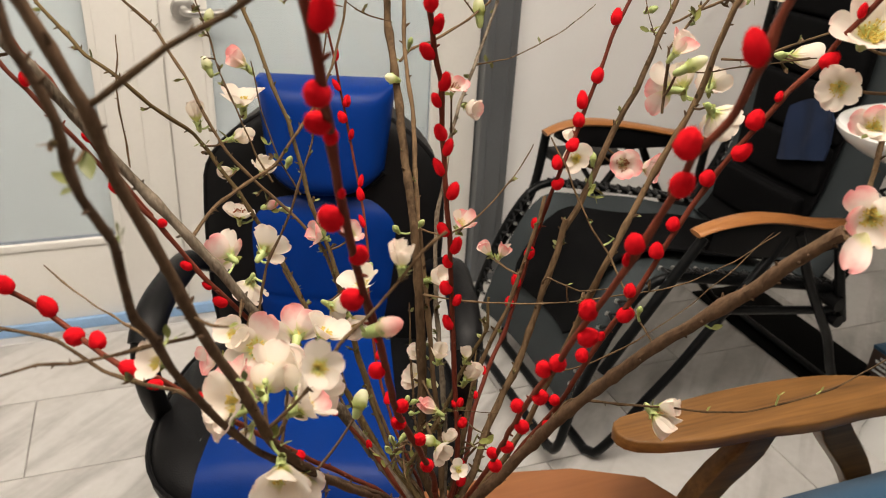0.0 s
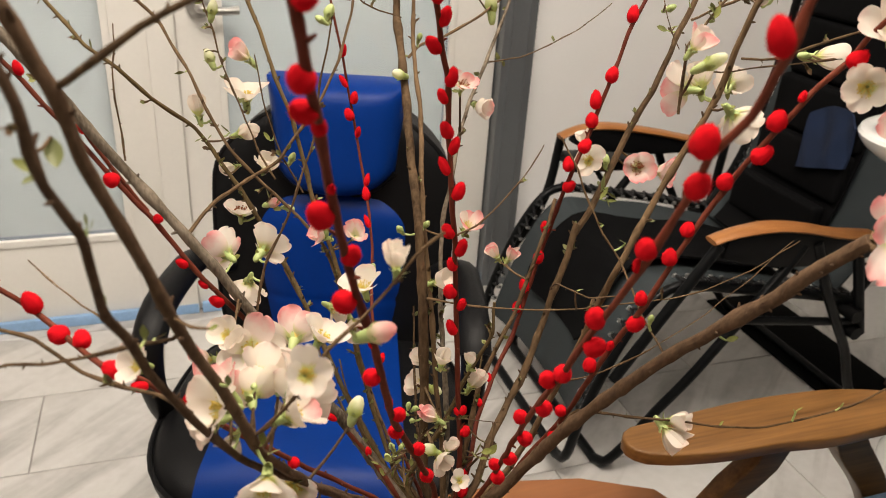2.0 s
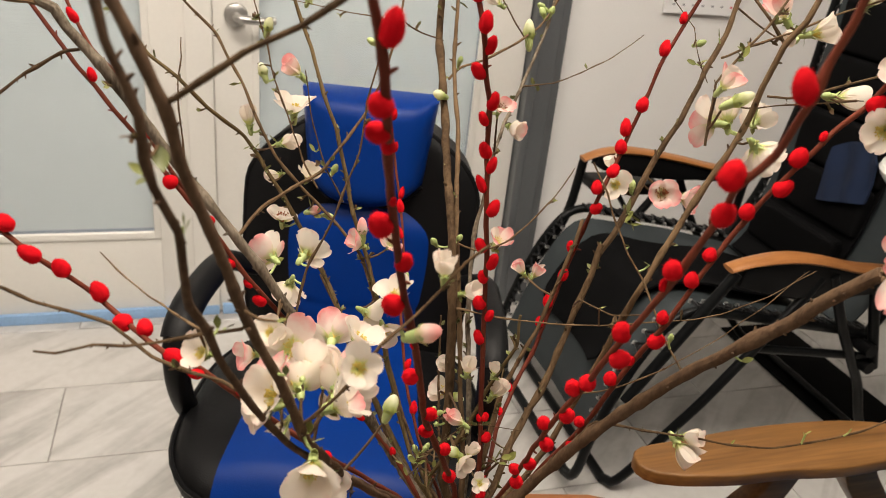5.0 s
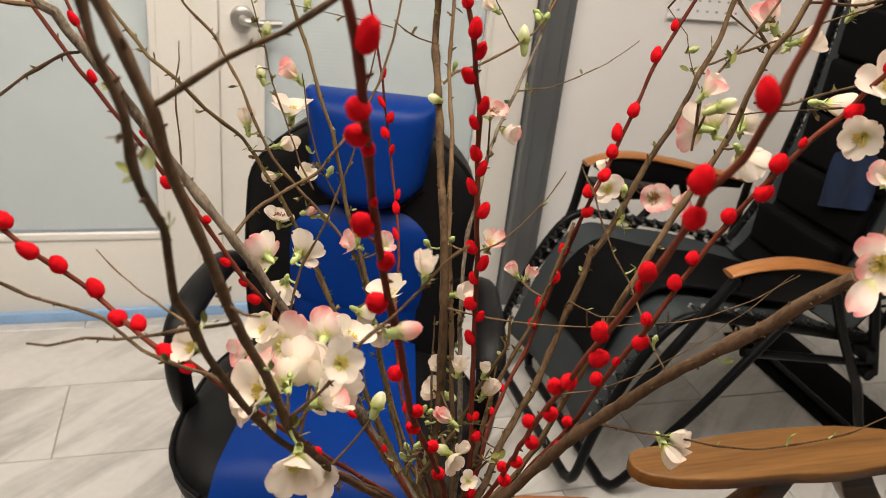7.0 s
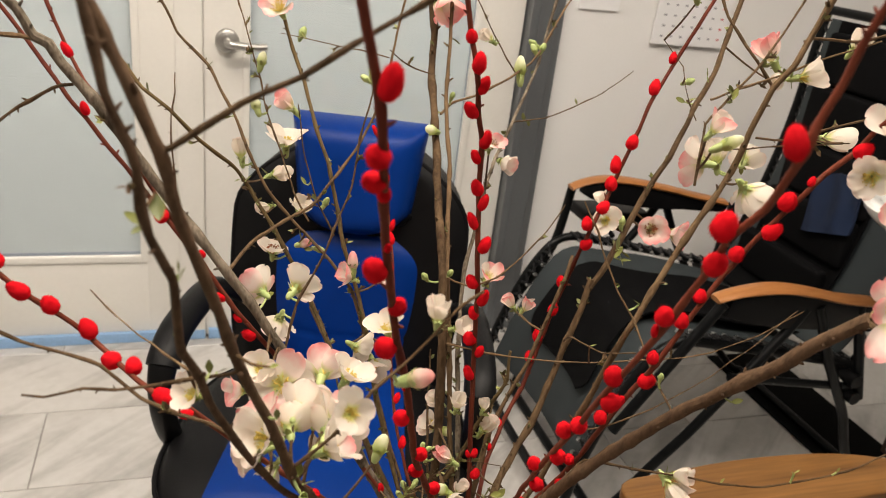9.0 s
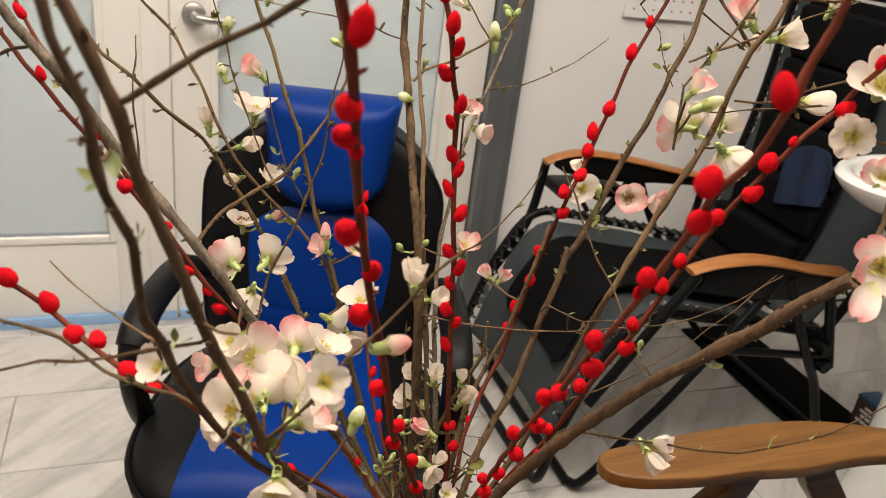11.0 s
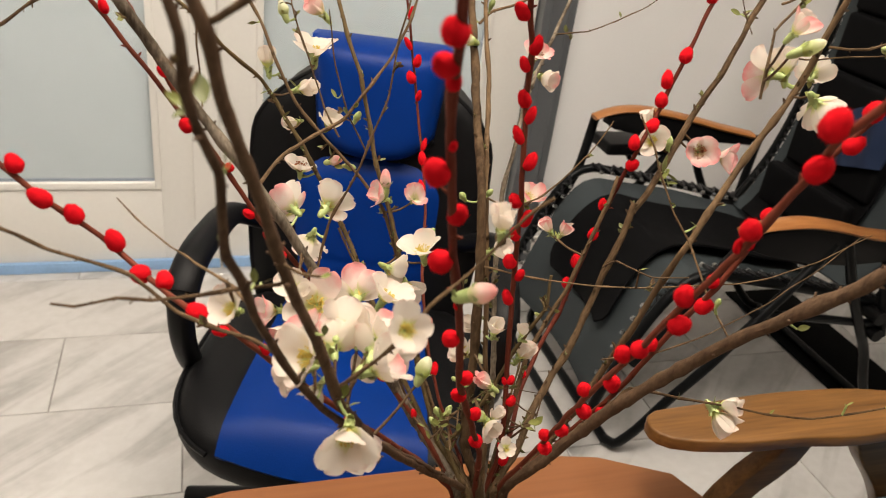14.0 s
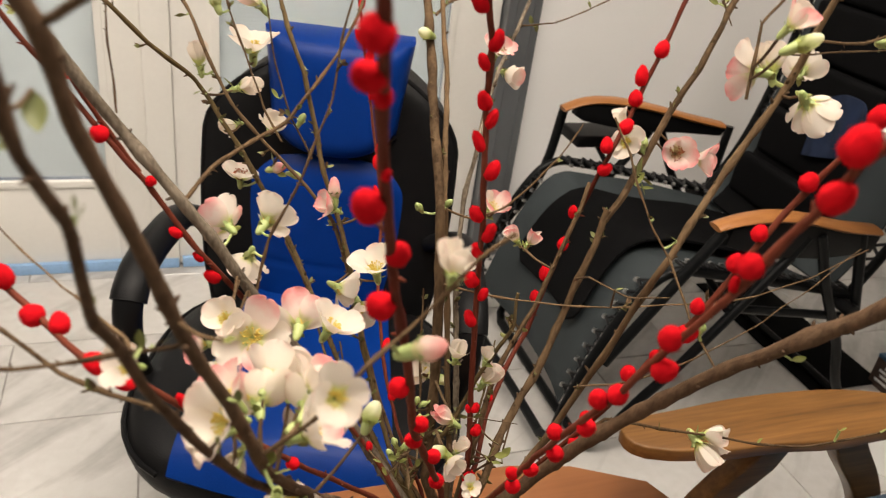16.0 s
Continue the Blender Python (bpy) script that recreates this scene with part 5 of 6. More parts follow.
CATKINS = [catkin_mesh(s) for s in (1, 2, 3, 4)]


def nearest(ob, p):
    line = LINES[ob.name]
    i = min(range(len(line)), key=lambda k: (line[k] - p).length_squared)
    return line[i], (line[min(i + 1, len(line) - 1)] - line[max(0, i - 1)]).normalized()


def frame_of(p, axis, spin, sx, sy, sz):
    q = axis.to_track_quat("Z", "Y")
    return Matrix.Translation(p) @ q.to_matrix().to_4x4() @ Matrix.Rotation(spin, 4, "Z") @ Matrix.Diagonal((sx, sy, sz, 1))


def catkins(ob, rows):
    for x, y, z, a, b in rows:
        p = Vector((x, y, z))
        s, t = nearest(ob, p)
        out = p - s
        if out.length > b * 0.00055:
            p = s + out.normalized() * b * 0.00055
        axis = (t + (out.normalized() * 0.45 if out.length > 0.001 else Vector((0, 0, 0)))).normalized()
        c = new("catkin", CATKINS[rng.randrange(4)])
        c.parent = ob
        c.matrix_basis = frame_of(p, axis, rng.uniform(0, 6.3), b * 0.00099, b * 0.00099, a * 0.00104)


def petal_mesh(seed, material):
    """One rounded petal: claw at the origin, blade along +y, hollowed towards +z, with a rippled rim."""
    r = random.Random(seed)
    bm = bmesh.new()
    n, rows = 10, []
    ph, am, cup, notch = r.uniform(0, 6.3), r.uniform(0.012, 0.035), r.uniform(1.1, 1.9), r.uniform(0.0, 0.07)
    lean, curl = r.uniform(-0.05, 0.05), r.uniform(-0.10, 0.06)
    for i in range(n + 1):
        s = math.sin(i / n * math.pi / 2) ** 0.85 if i else 0.0
        w = 0.045 + 0.405 * max(0.0, 1 - (abs(s - 0.66) / (0.60 if s < 0.66 else 0.35)) ** 2.2) ** 0.6
        row = []
        for j in range(n + 1):
            k = 2 * j / n - 1
            x = k * w + lean * s * s
            y = s - notch * max(0.0, s - 0.85) / 0.15 * math.exp(-(k / 0.35) ** 2)
            z = 0.10 * s + 0.24 * s * s - (0.12 + curl) * s ** 3 + 0.55 * cup * (k * w) ** 2 * (1 - 0.35 * s)
            z += am * math.sin(4.2 * k + ph) * s * s + 0.018 * math.sin(8 * s + ph) * abs(k) - 0.05 * max(0, s - 0.8) * k * k
            row.append(bm.verts.new((x, y, z)))
        rows.append(row)
    for a, b in zip(rows, rows[1:]):
        for j in range(n):
            bm.faces.new((a[j], a[j + 1], b[j + 1], b[j]))
    me = bpy.data.meshes.new("petal")
    for f in bm.faces:
        f.smooth = True
    bm.to_mesh(me)
    bm.free()
    me.materials.append(material)
    return me


PETALS = {m: [petal_mesh(s, m) for s in (11, 12, 13, 14, 15, 16)] for m in (PETAL, PINK)}


def stamen_mesh(material, seed):
    r = random.Random(seed)
    bm = bmesh.new()
    for i in range(34):
        a, t = r.uniform(0, 6.3), 0.72 * math.sqrt(r.random())
        d = Vector((math.cos(a) * math.sin(t), math.sin(a) * math.sin(t), math.cos(t)))
        ln = r.uniform(0.30, 0.46)
        base = Vector((math.cos(a), math.sin(a), 0)) * 0.06
        sweep(bm, [base, base + d * ln], [0.010, 0.008], 5)
        m = Matrix.Translation(base + d * ln) @ d.to_track_quat("Z", "Y").to_matrix().to_4x4() @ Matrix.Diagonal((0.030, 0.030, 0.042, 1))
        bmesh.ops.create_icosphere(bm, subdivisions=1, radius=1, matrix=m)
    return finish(bm, "stamen_tuft", material)


STAMENS = {m: [stamen_mesh(m, s) for s in (5, 6)] for m in (STAMEN, WITHER)}


def calyx_mesh():
    bm = bmesh.new()
    prof = [(-0.55, 0.05), (-0.5, 0.10), (-0.35, 0.145), (-0.15, 0.16), (-0.02, 0.18), (0.0, 0.15)]
    sweep(bm, [Vector((0, 0, z)) for z, r in prof], [r for z, r in prof], 12)
    for k in range(5):
        a = 2 * math.pi * (k + 0.5) / 5
        o, s = Vector((math.cos(a), math.sin(a), 0)), Vector((-math.sin(a), math.cos(a), 0))
        vs = [o * 0.15 - s * 0.09 + Vector((0, 0, -0.04)), o * 0.15 + s * 0.09 + Vector((0, 0, -0.04)), o * 0.26 + s * 0.06 + Vector((0, 0, 0.06)), o * 0.30 + Vector((0, 0, 0.14)), o * 0.26 - s * 0.06 + Vector((0, 0, 0.06))]
        bm.faces.new([bm.verts.new(v) for v in vs])
    return finish(bm, "calyx", CALYX)


CALYX_ME = calyx_mesh()


def bud_mesh(material, seed):
    """A closed bud: overlapping petals wound into an egg along +z."""
    bm = bmesh.new()
    n, rows = 20, []
    for i in range(15):
        s = i / 14
        w = 0.30 * math.sin(math.pi * min(1, 0.06 + s * 0.94)) ** 0.5 * (1.04 - 0.22 * s) + 0.006
        rows.append([bm.verts.new((math.cos(a) * w * (1 + 0.09 * math.sin(2.5 * a + 4 * s + seed) ** 3), math.sin(a) * w * (1 + 0.09 * math.sin(2.5 * a + 4 * s + seed) ** 3), s)) for a in [2 * math.pi * k / n for k in range(n)]])
    for a, b in zip(rows, rows[1:]):
        for k in range(n):
            bm.faces.new((a[k], a[(k + 1) % n], b[(k + 1) % n], b[k]))
    bm.faces.new(rows[-1]), bm.faces.new(rows[0][::-1])
    return finish(bm, "bud", material)


BUDS = {m: bud_mesh(m, i) for i, m in enumerate((BUDCREAM, BUDPINK, CALYX))}


def leaf_mesh(seed, material):
    bm = bmesh.new()
    rows = []
    for i in range(8):
        s = i / 7
        w = 0.26 * math.sin(math.pi * (0.04 + 0.94 * s)) ** 0.9
        rows.append([bm.verts.new((k * w, s, 0.16 * s * s + 0.22 * abs(k) * w + 0.02 * math.sin(9 * s + seed) * k)) for k in (-1, -0.5, 0, 0.5, 1)])
    for a, b in zip(rows, rows[1:]):
        for j in range(4):
            bm.faces.new((a[j], a[j + 1], b[j + 1], b[j]))
    me = finish(bm, "leaf", material)
    return me


LEAVES = [leaf_mesh(s, LEAF) for s in (0, 1, 2)]
SCALES = [leaf_mesh(s, SPROUT) for s in (3, 4)]
HUSKS = [leaf_mesh(s, HUSK) for s in (5, 6)]


def stalk(parent_ob, branch, a, r0=0.0008, r1=0.0011):
    s, t = nearest(branch, a)
    if (s - a).length < 0.001:
        return
    bm = bmesh.new()
    mid = (s + a) / 2 - Vector((0, 0, min(0.002, (s - a).length * 0.10)))
    line = spline([tuple(a), tuple(mid), tuple(s)], 0.004)
    sweep(bm, line, [r0 + (r1 - r0) * i / (len(line) - 1) for i in range(len(line))], 7)
    part("stalk", bm, CALYX if (s - a).length < 0.018 else BARK, parent_ob)


def sepals(holder, L, count):
    """Small green leaflets spreading under a flower."""
    for k in range(count):
        q = new("leaflet", LEAVES[rng.randrange(3)])
        q.parent = holder
        q.matrix_basis = Matrix.Translation((0, 0, -L * 0.30)) @ Matrix.Rotation(rng.uniform(0, 6.3), 4, "Z") @ Matrix.Rotation(rng.uniform(-0.5, 0.6), 4, "X") @ Matrix.Rotation(rng.uniform(-0.5, 0.5), 4, "Y") @ Matrix.Scale(rng.uniform(0.0045, 0.008), 4)


def blossom(branch, p, size, opened, facing, pink, kind):
    """Five petals round a tuft of stamens on a green cup; opened runs from a closed cup to flat."""
    p, f = Vector(p), Vector(facing).normalized()
    L = size * 0.001 * (0.54 if opened > 0.65 else 0.62 if opened > 0.45 else 0.76)
    tilt = radians(10 + (1 - opened) * 72)
    depth = L * math.sin(tilt) * 0.5
    o = p - f * depth
    b = new("blossom")
    b.parent = branch
    b.matrix_basis = frame_of(o, f, rng.uniform(0, 6.3), 1, 1, 1)
    b["label"] = "pink-flushed quince blossom" if pink > 0.5 else "creamy white quince blossom"
    for k in range(5):
        m = PINK if rng.random() < pink else PETAL
        q = new("petal", PETALS[m][rng.randrange(6)])
        q.parent = b
        s = L * rng.uniform(0.92, 1.20)
        q.matrix_basis = Matrix.Rotation(k * 2 * math.pi / 5 + rng.uniform(-0.14, 0.14), 4, "Z") @ Matrix.Translation((0, L * 0.07, 0.0004 * k)) @ Matrix.Rotation(tilt + rng.uniform(-0.26, 0.26), 4, "X") @ Matrix.Rotation(rng.uniform(-0.2, 0.2), 4, "Y") @ Matrix.Scale(s, 4)
    if opened > 0.5:
        q = new("stamen_tuft", STAMENS[WITHER if kind == "withered" else STAMEN][rng.randrange(2)])
        q.parent, q.matrix_basis = b, Matrix.Scale(L * (1.25 if kind == "withered" else 1.0), 4)
    q = new("calyx", CALYX_ME)
    q.parent, q.matrix_basis = b, Matrix.Scale(L * 1.0, 4)
    sepals(b, L, rng.randrange(2, 4))
    stalk(branch, branch, o - f * L * 0.36)


def bud(branch, p, size, facing, pink, kind):
    p, f = Vector(p), Vector(facing).normalized()
    L = size * 0.001
    b = new("flower_bud", BUDS[CALYX if kind == "green" else BUDPINK if pink > 0.5 else BUDCREAM])
    b.parent = branch
    b["label"] = "small green bud" if kind == "green" else "closed pink bud" if pink > 0.5 else "closed cream bud"
    o = p - f * L * 0.45
    wide = 1.15 if L < 0.016 else 0.95
    b.matrix_basis = frame_of(o, f, rng.uniform(0, 6.3), L * wide, L * wide, L)
    q = new("calyx", CALYX_ME)
    q.parent = b
    q.matrix_basis = Matrix.Translation((0, 0, 0.22)) @ Matrix.Scale(1.25, 4)
    stalk(branch, branch, o - f * L * 0.3)


def loose_petal(branch, p, size, along):
    """A long pink petal that hangs out of its flower."""
    q = new("petal", PETALS[PINK][2])
    q.parent = branch
    q.matrix_basis = Matrix.Translation(p) @ Vector(along).to_track_quat("Y", "Z").to_matrix().to_4x4() @ Matrix.Rotation(-0.5, 4, "Y") @ Matrix.Diagonal((size * 0.00065, size * 0.001, size * 0.001, 1))


def leaf(branch, p, size, facing):
    p, f = Vector(p), Vector(facing).normalized()
    L = size * 0.001
    q = new("leaf", LEAVES[rng.randrange(3)])
    q.parent = branch
    o = p - f * L * 0.5
    q.matrix_basis = Matrix.Translation(o) @ f.to_track_quat("Y", "Z").to_matrix().to_4x4() @ Matrix.Rotation(rng.uniform(-0.9, 0.9), 4, "Y") @ Matrix.Scale(L, 4)
    stalk(branch, branch, o, 0.0006, 0.0009)


def sprouts(branch, count):
    """Tufts of two to four opening leaf scales at the nodes of a branch."""
    line = LINES[branch.name]
    for _ in range(count):
        c = rng.randrange(2, len(line) - 2)
        d = (line[c + 1] - line[c - 1]).normalized()
        e = d.orthogonal().normalized()
        a = rng.uniform(0, 6.3)
        o = e * math.cos(a) + d.cross(e) * math.sin(a)
        for k in range(rng.randrange(2, 5)):
            f = (o + d * rng.uniform(-0.3, 1.0) + Vector((rng.uniform(-0.7, 0.7), rng.uniform(-0.7, 0.7), rng.uniform(-0.4, 0.7)))).normalized()
            q = new("leaf_scale", SCALES[rng.randrange(2)])
            q.parent = branch
            q.matrix_basis = Matrix.Translation(line[c] + o * 0.001) @ f.to_track_quat("Y", "Z").to_matrix().to_4x4() @ Matrix.Rotation(rng.uniform(-1.5, 1.5), 4, "Y") @ Matrix.Scale(rng.uniform(0.0038, 0.0080), 4)


catkins(W1, [(0.3157, 0.5388, 1.2969, 15.2, 9.5), (0.3147, 0.5456, 1.2676, 10.5, 10.1), (0.3159, 0.5623, 1.2506, 13.6, 9.4), (0.3249, 0.5709, 1.2431, 10.3, 6.4), (0.3254, 0.5876, 1.1993, 13.4, 11.8), (0.3315, 0.5812, 1.2135, 6.8, 3.7), (0.3431, 0.5959, 1.1754, 12.0, 9.1), (0.3426, 0.6120, 1.1422, 12.8, 12.2), (0.3628, 0.6356, 1.0785, 10.3, 10.3), (0.3898, 0.6642, 1.0263, 10.7, 9.2), (0.3916, 0.6787, 1.0004, 12.0, 9.6)])
catkins(W1, [(0.4166, 0.6998, 0.9639, 11.2, 9.5), (0.4329, 0.7281, 0.9098, 11.2, 11.2), (0.3605, 0.6265, 1.1059, 5.9, 3.3)])
catkins(W2, [(0.4331, 0.7881, 1.2777, 10.2, 8.6), (0.4394, 0.7829, 1.2609, 15.8, 10.3), (0.4476, 0.7901, 1.2441, 15.5, 8.9), (0.4417, 0.8012, 1.2219, 15.9, 10.1), (0.4597, 0.8030, 1.2005, 15.5, 9.5), (0.4528, 0.8078, 1.1842, 13.1, 7.9), (0.4609, 0.8104, 1.1595, 16.1, 9.9), (0.4685, 0.8058, 1.1475, 14.4, 8.1), (0.4585, 0.8074, 1.1324, 15.4, 8.2), (0.4701, 0.8004, 1.1146, 15.6, 10.1), (0.4657, 0.8052, 1.0799, 13.2, 10.3)])
catkins(W2, [(0.4778, 0.8019, 1.0664, 17.1, 9.5), (0.4720, 0.8082, 1.0489, 12.6, 8.7), (0.4734, 0.8119, 1.0218, 12.8, 11.9), (0.4833, 0.8086, 1.0099, 11.9, 8.0), (0.4761, 0.8092, 0.9885, 15.1, 9.1), (0.4886, 0.7910, 0.9154, 9.3, 7.2), (0.4882, 0.7866, 0.8944, 10.4, 9.4), (0.4805, 0.7936, 0.9123, 8.3, 5.2), (0.4840, 0.7781, 0.8535, 12.6, 10.5), (0.4934, 0.7725, 0.8395, 11.6, 9.5)])
catkins(W3, [(0.4374, 1.0624, 1.1621, 13.2, 6.0), (0.4344, 1.0589, 1.1323, 14.6, 6.1), (0.4468, 1.0531, 1.1169, 13.4, 8.5), (0.4407, 1.0513, 1.1003, 13.5, 9.8), (0.4487, 1.0447, 1.0833, 12.3, 6.2), (0.4537, 1.0228, 1.0391, 13.6, 6.2), (0.4507, 1.0138, 1.0276, 14.7, 8.6), (0.4460, 0.9960, 1.0061, 14.6, 6.1), (0.4468, 0.8853, 0.9110, 11.4, 6.8), (0.4385, 0.8582, 0.8798, 13.4, 7.8)])
catkins(W4, [(0.6545, 0.8943, 1.2281, 15.6, 10.4), (0.6374, 0.8846, 1.1783, 14.7, 11.6), (0.6220, 0.8850, 1.1583, 16.9, 10.6), (0.6205, 0.8789, 1.1398, 13.8, 11.7), (0.6132, 0.8717, 1.1188, 13.8, 11.7), (0.5975, 0.8695, 1.1039, 13.8, 10.6), (0.6017, 0.8693, 1.0826, 12.9, 10.8), (0.5887, 0.8882, 1.0369, 13.5, 9.0), (0.5894, 0.8864, 1.0043, 14.8, 10.3), (0.5745, 0.8902, 0.9768, 15.0, 10.4), (0.5642, 0.8886, 0.9549, 11.6, 9.3)])
catkins(W4, [(0.5257, 0.8612, 0.8969, 9.2, 5.7), (0.5101, 0.8447, 0.8826, 9.0, 5.6), (0.6699, 0.9013, 1.2556, 11.4, 7.3)])
catkins(W5, [(0.4700, 0.5119, 1.2868, 14.8, 9.9), (0.4700, 0.5357, 1.2420, 15.2, 12.1), (0.4753, 0.5410, 1.2212, 17.4, 11.1), (0.4722, 0.5628, 1.1819, 11.0, 10.4), (0.4672, 0.5718, 1.1718, 8.3, 4.7), (0.4675, 0.5869, 1.1314, 13.4, 10.8), (0.4720, 0.5884, 1.1115, 13.0, 11.1), (0.4664, 0.6081, 1.0828, 11.1, 10.4), (0.4605, 0.6158, 1.0750, 12.7, 9.9), (0.4719, 0.6312, 1.0399, 11.2, 10.5), (0.4673, 0.6531, 1.0179, 11.0, 9.5)])
catkins(W5, [(0.4790, 0.6633, 0.9889, 10.7, 10.7), (0.4863, 0.6960, 0.9421, 12.6, 9.9), (0.4794, 0.7106, 0.9258, 11.1, 9.2), (0.4888, 0.7173, 0.9043, 11.4, 11.4)])
catkins(W6, [(0.6336, 0.6288, 1.2504, 12.3, 10.3), (0.6353, 0.6232, 1.2824, 9.2, 5.3), (0.6122, 0.6412, 1.2293, 7.0, 4.9), (0.6055, 0.6458, 1.2113, 13.6, 11.5), (0.6034, 0.6490, 1.1896, 13.9, 11.0), (0.5888, 0.6580, 1.1699, 11.3, 10.5), (0.5730, 0.6634, 1.1372, 10.0, 9.3), (0.5648, 0.6640, 1.1175, 11.7, 10.2), (0.5509, 0.6696, 1.0865, 10.4, 8.8), (0.5546, 0.6711, 1.0650, 13.9, 11.5), (0.5377, 0.6935, 1.0203, 12.1, 10.4)])
catkins(W6, [(0.5393, 0.7278, 0.9535, 10.5, 9.5), (0.5434, 0.7319, 0.9233, 12.7, 10.7), (0.5457, 0.6830, 1.0412, 9.3, 5.9)])
catkins(W7, [(0.1372, 0.7463, 1.1366, 11.8, 9.8), (0.1480, 0.7403, 1.1171, 14.8, 10.6), (0.1640, 0.7419, 1.1059, 13.7, 10.8), (0.1846, 0.7405, 1.0885, 14.8, 11.1), (0.1987, 0.7224, 1.0757, 12.4, 11.7), (0.2136, 0.7081, 1.0804, 12.9, 10.0), (0.2302, 0.6766, 1.0775, 13.0, 10.3), (0.2419, 0.6715, 1.0661, 9.7, 6.9), (0.2669, 0.6822, 1.0454, 10.2, 5.8), (0.3320, 0.7298, 0.9434, 8.8, 8.8)])
catkins(W0, [(0.1909, 0.8911, 1.2013, 11.2, 6.9), (0.2257, 0.8655, 1.1147, 11.6, 11.6), (0.2553, 0.8568, 1.0858, 7.3, 7.3), (0.2674, 0.8519, 1.0484, 10.3, 7.5), (0.2831, 0.8507, 1.0298, 9.5, 6.7), (0.2912, 0.8478, 1.0146, 12.5, 9.6), (0.3748, 0.8182, 0.9066, 11.3, 7.2), (0.4067, 0.8087, 0.8716, 9.4, 6.3)])
catkins(W8, [(0.1642, 0.8963, 1.2312, 12.6, 6.7), (0.2104, 0.8693, 1.1523, 9.6, 5.2)])
blossom(S5, (0.3195, 0.6587, 1.0691), 33.0, 0.82, (0.45, 0.87, 0.19), 0.3, 'half')
blossom(S5, (0.2998, 0.6444, 1.0724), 31.0, 0.80, (0.03, 1.00, 0.09), 0.2, 'half')
blossom(S5, (0.3249, 0.6416, 1.0800), 28.0, 0.70, (0.61, 0.21, 0.76), 0.3, 'half')
blossom(G, (0.3109, 0.7706, 1.0159), 41.9, 0.95, (-0.18, -0.81, 0.56), 0.3, 'open')
blossom(S5, (0.3185, 0.5743, 1.1297), 22.5, 0.90, (0.01, -0.78, 0.63), 0.1, 'open')
blossom(G, (0.3432, 0.7828, 1.0160), 40.0, 0.82, (0.34, 0.91, 0.22), 0.4, 'half')
blossom(QC, (0.3584, 0.7605, 1.0269), 34.0, 0.78, (0.43, -0.07, 0.90), 0.0, 'half')
blossom(G, (0.2957, 0.7800, 1.0249), 27.1, 0.90, (-0.34, -0.61, 0.71), 0.1, 'open')
blossom(G, (0.2794, 0.7774, 1.0087), 27.9, 0.70, (-0.97, -0.14, 0.20), 1.0, 'half')
blossom(G, (0.2874, 0.7688, 0.9966), 19.2, 0.60, (-0.60, -0.60, -0.52), 0.1, 'half')
blossom(S5, (0.2827, 0.6165, 1.0872), 32.0, 0.80, (-0.86, -0.31, 0.40), 0.0, 'open')
blossom(S5, (0.3168, 0.6050, 1.0864), 31.0, 0.70, (0.76, -0.28, 0.59), 0.3, 'half')
blossom(S4, (0.2784, 0.6234, 1.0728), 23.0, 0.60, (-0.98, -0.19, -0.10), 0.2, 'half')
blossom(S4, (0.2880, 0.6167, 1.0655), 14.7, 0.50, (-0.59, -0.48, -0.65), 0.1, 'half')
blossom(S5, (0.3002, 0.5904, 1.0562), 33.0, 0.72, (-0.24, -0.96, -0.14), 0.0, 'open')
blossom(S4, (0.2469, 0.6375, 1.1042), 21.9, 0.90, (-0.76, -0.38, 0.52), 0.0, 'open')
blossom(G, (0.3018, 0.8598, 1.0497), 34.0, 0.80, (-0.43, 0.90, 0.07), 0.8, 'half')
blossom(G, (0.3323, 0.8672, 1.0485), 40.0, 0.80, (0.58, 0.76, 0.31), 0.0, 'half')
blossom(G, (0.3172, 0.8537, 1.0239), 30.0, 0.80, (-0.22, 0.18, -0.96), 0.0, 'half')
blossom(QA, (0.3225, 0.9730, 1.0339), 30.0, 0.85, (0.03, -0.06, 1.00), 0.1, 'withered')
blossom(QB, (0.2921, 0.9844, 1.1314), 22.0, 0.22, (-0.13, 0.27, 0.95), 0.0, 'half')
blossom(QB, (0.3352, 1.0032, 1.1347), 40.0, 0.82, (-0.05, 0.05, 1.00), 0.0, 'half')
blossom(QC, (0.3322, 0.9701, 1.1811), 22.7, 0.35, (-0.67, 0.12, 0.74), 1.0, 'half')
blossom(QA, (0.3382, 1.0814, 1.0760), 24.7, 0.40, (0.81, -0.42, 0.41), 0.0, 'half')
bud(QB, (0.3053, 0.9895, 1.1744), 13.6, (-0.30, 0.32, 0.90), 0.0, 'white')
blossom(QA, (0.3184, 1.0027, 1.0681), 16.0, 0.45, (-0.90, -0.44, 0.00), 0.0, 'half')
blossom(QB, (0.3477, 0.9755, 1.0795), 21.0, 0.42, (0.10, -0.52, 0.85), 0.0, 'half')
bud(QB, (0.3504, 0.9496, 1.0521), 13.1, (0.81, -0.42, 0.41), 1.0, 'white')
bud(QB, (0.3115, 1.0005, 1.2127), 13.5, (0.24, 0.17, 0.96), 0.0, 'white')
bud(QC, (0.3682, 0.9521, 1.0929), 9.7, (0.42, -0.04, 0.91), 0.0, 'green')
blossom(QB, (0.3896, 0.8681, 0.9833), 32.0, 0.70, (0.82, -0.03, -0.57), 0.0, 'half')
blossom(QC, (0.4033, 0.8574, 0.9707), 29.3, 0.60, (0.11, -0.95, -0.29), 0.0, 'half')
blossom(QC, (0.4109, 0.8520, 1.0121), 36.0, 0.72, (-0.21, 0.09, 0.97), 0.2, 'half')
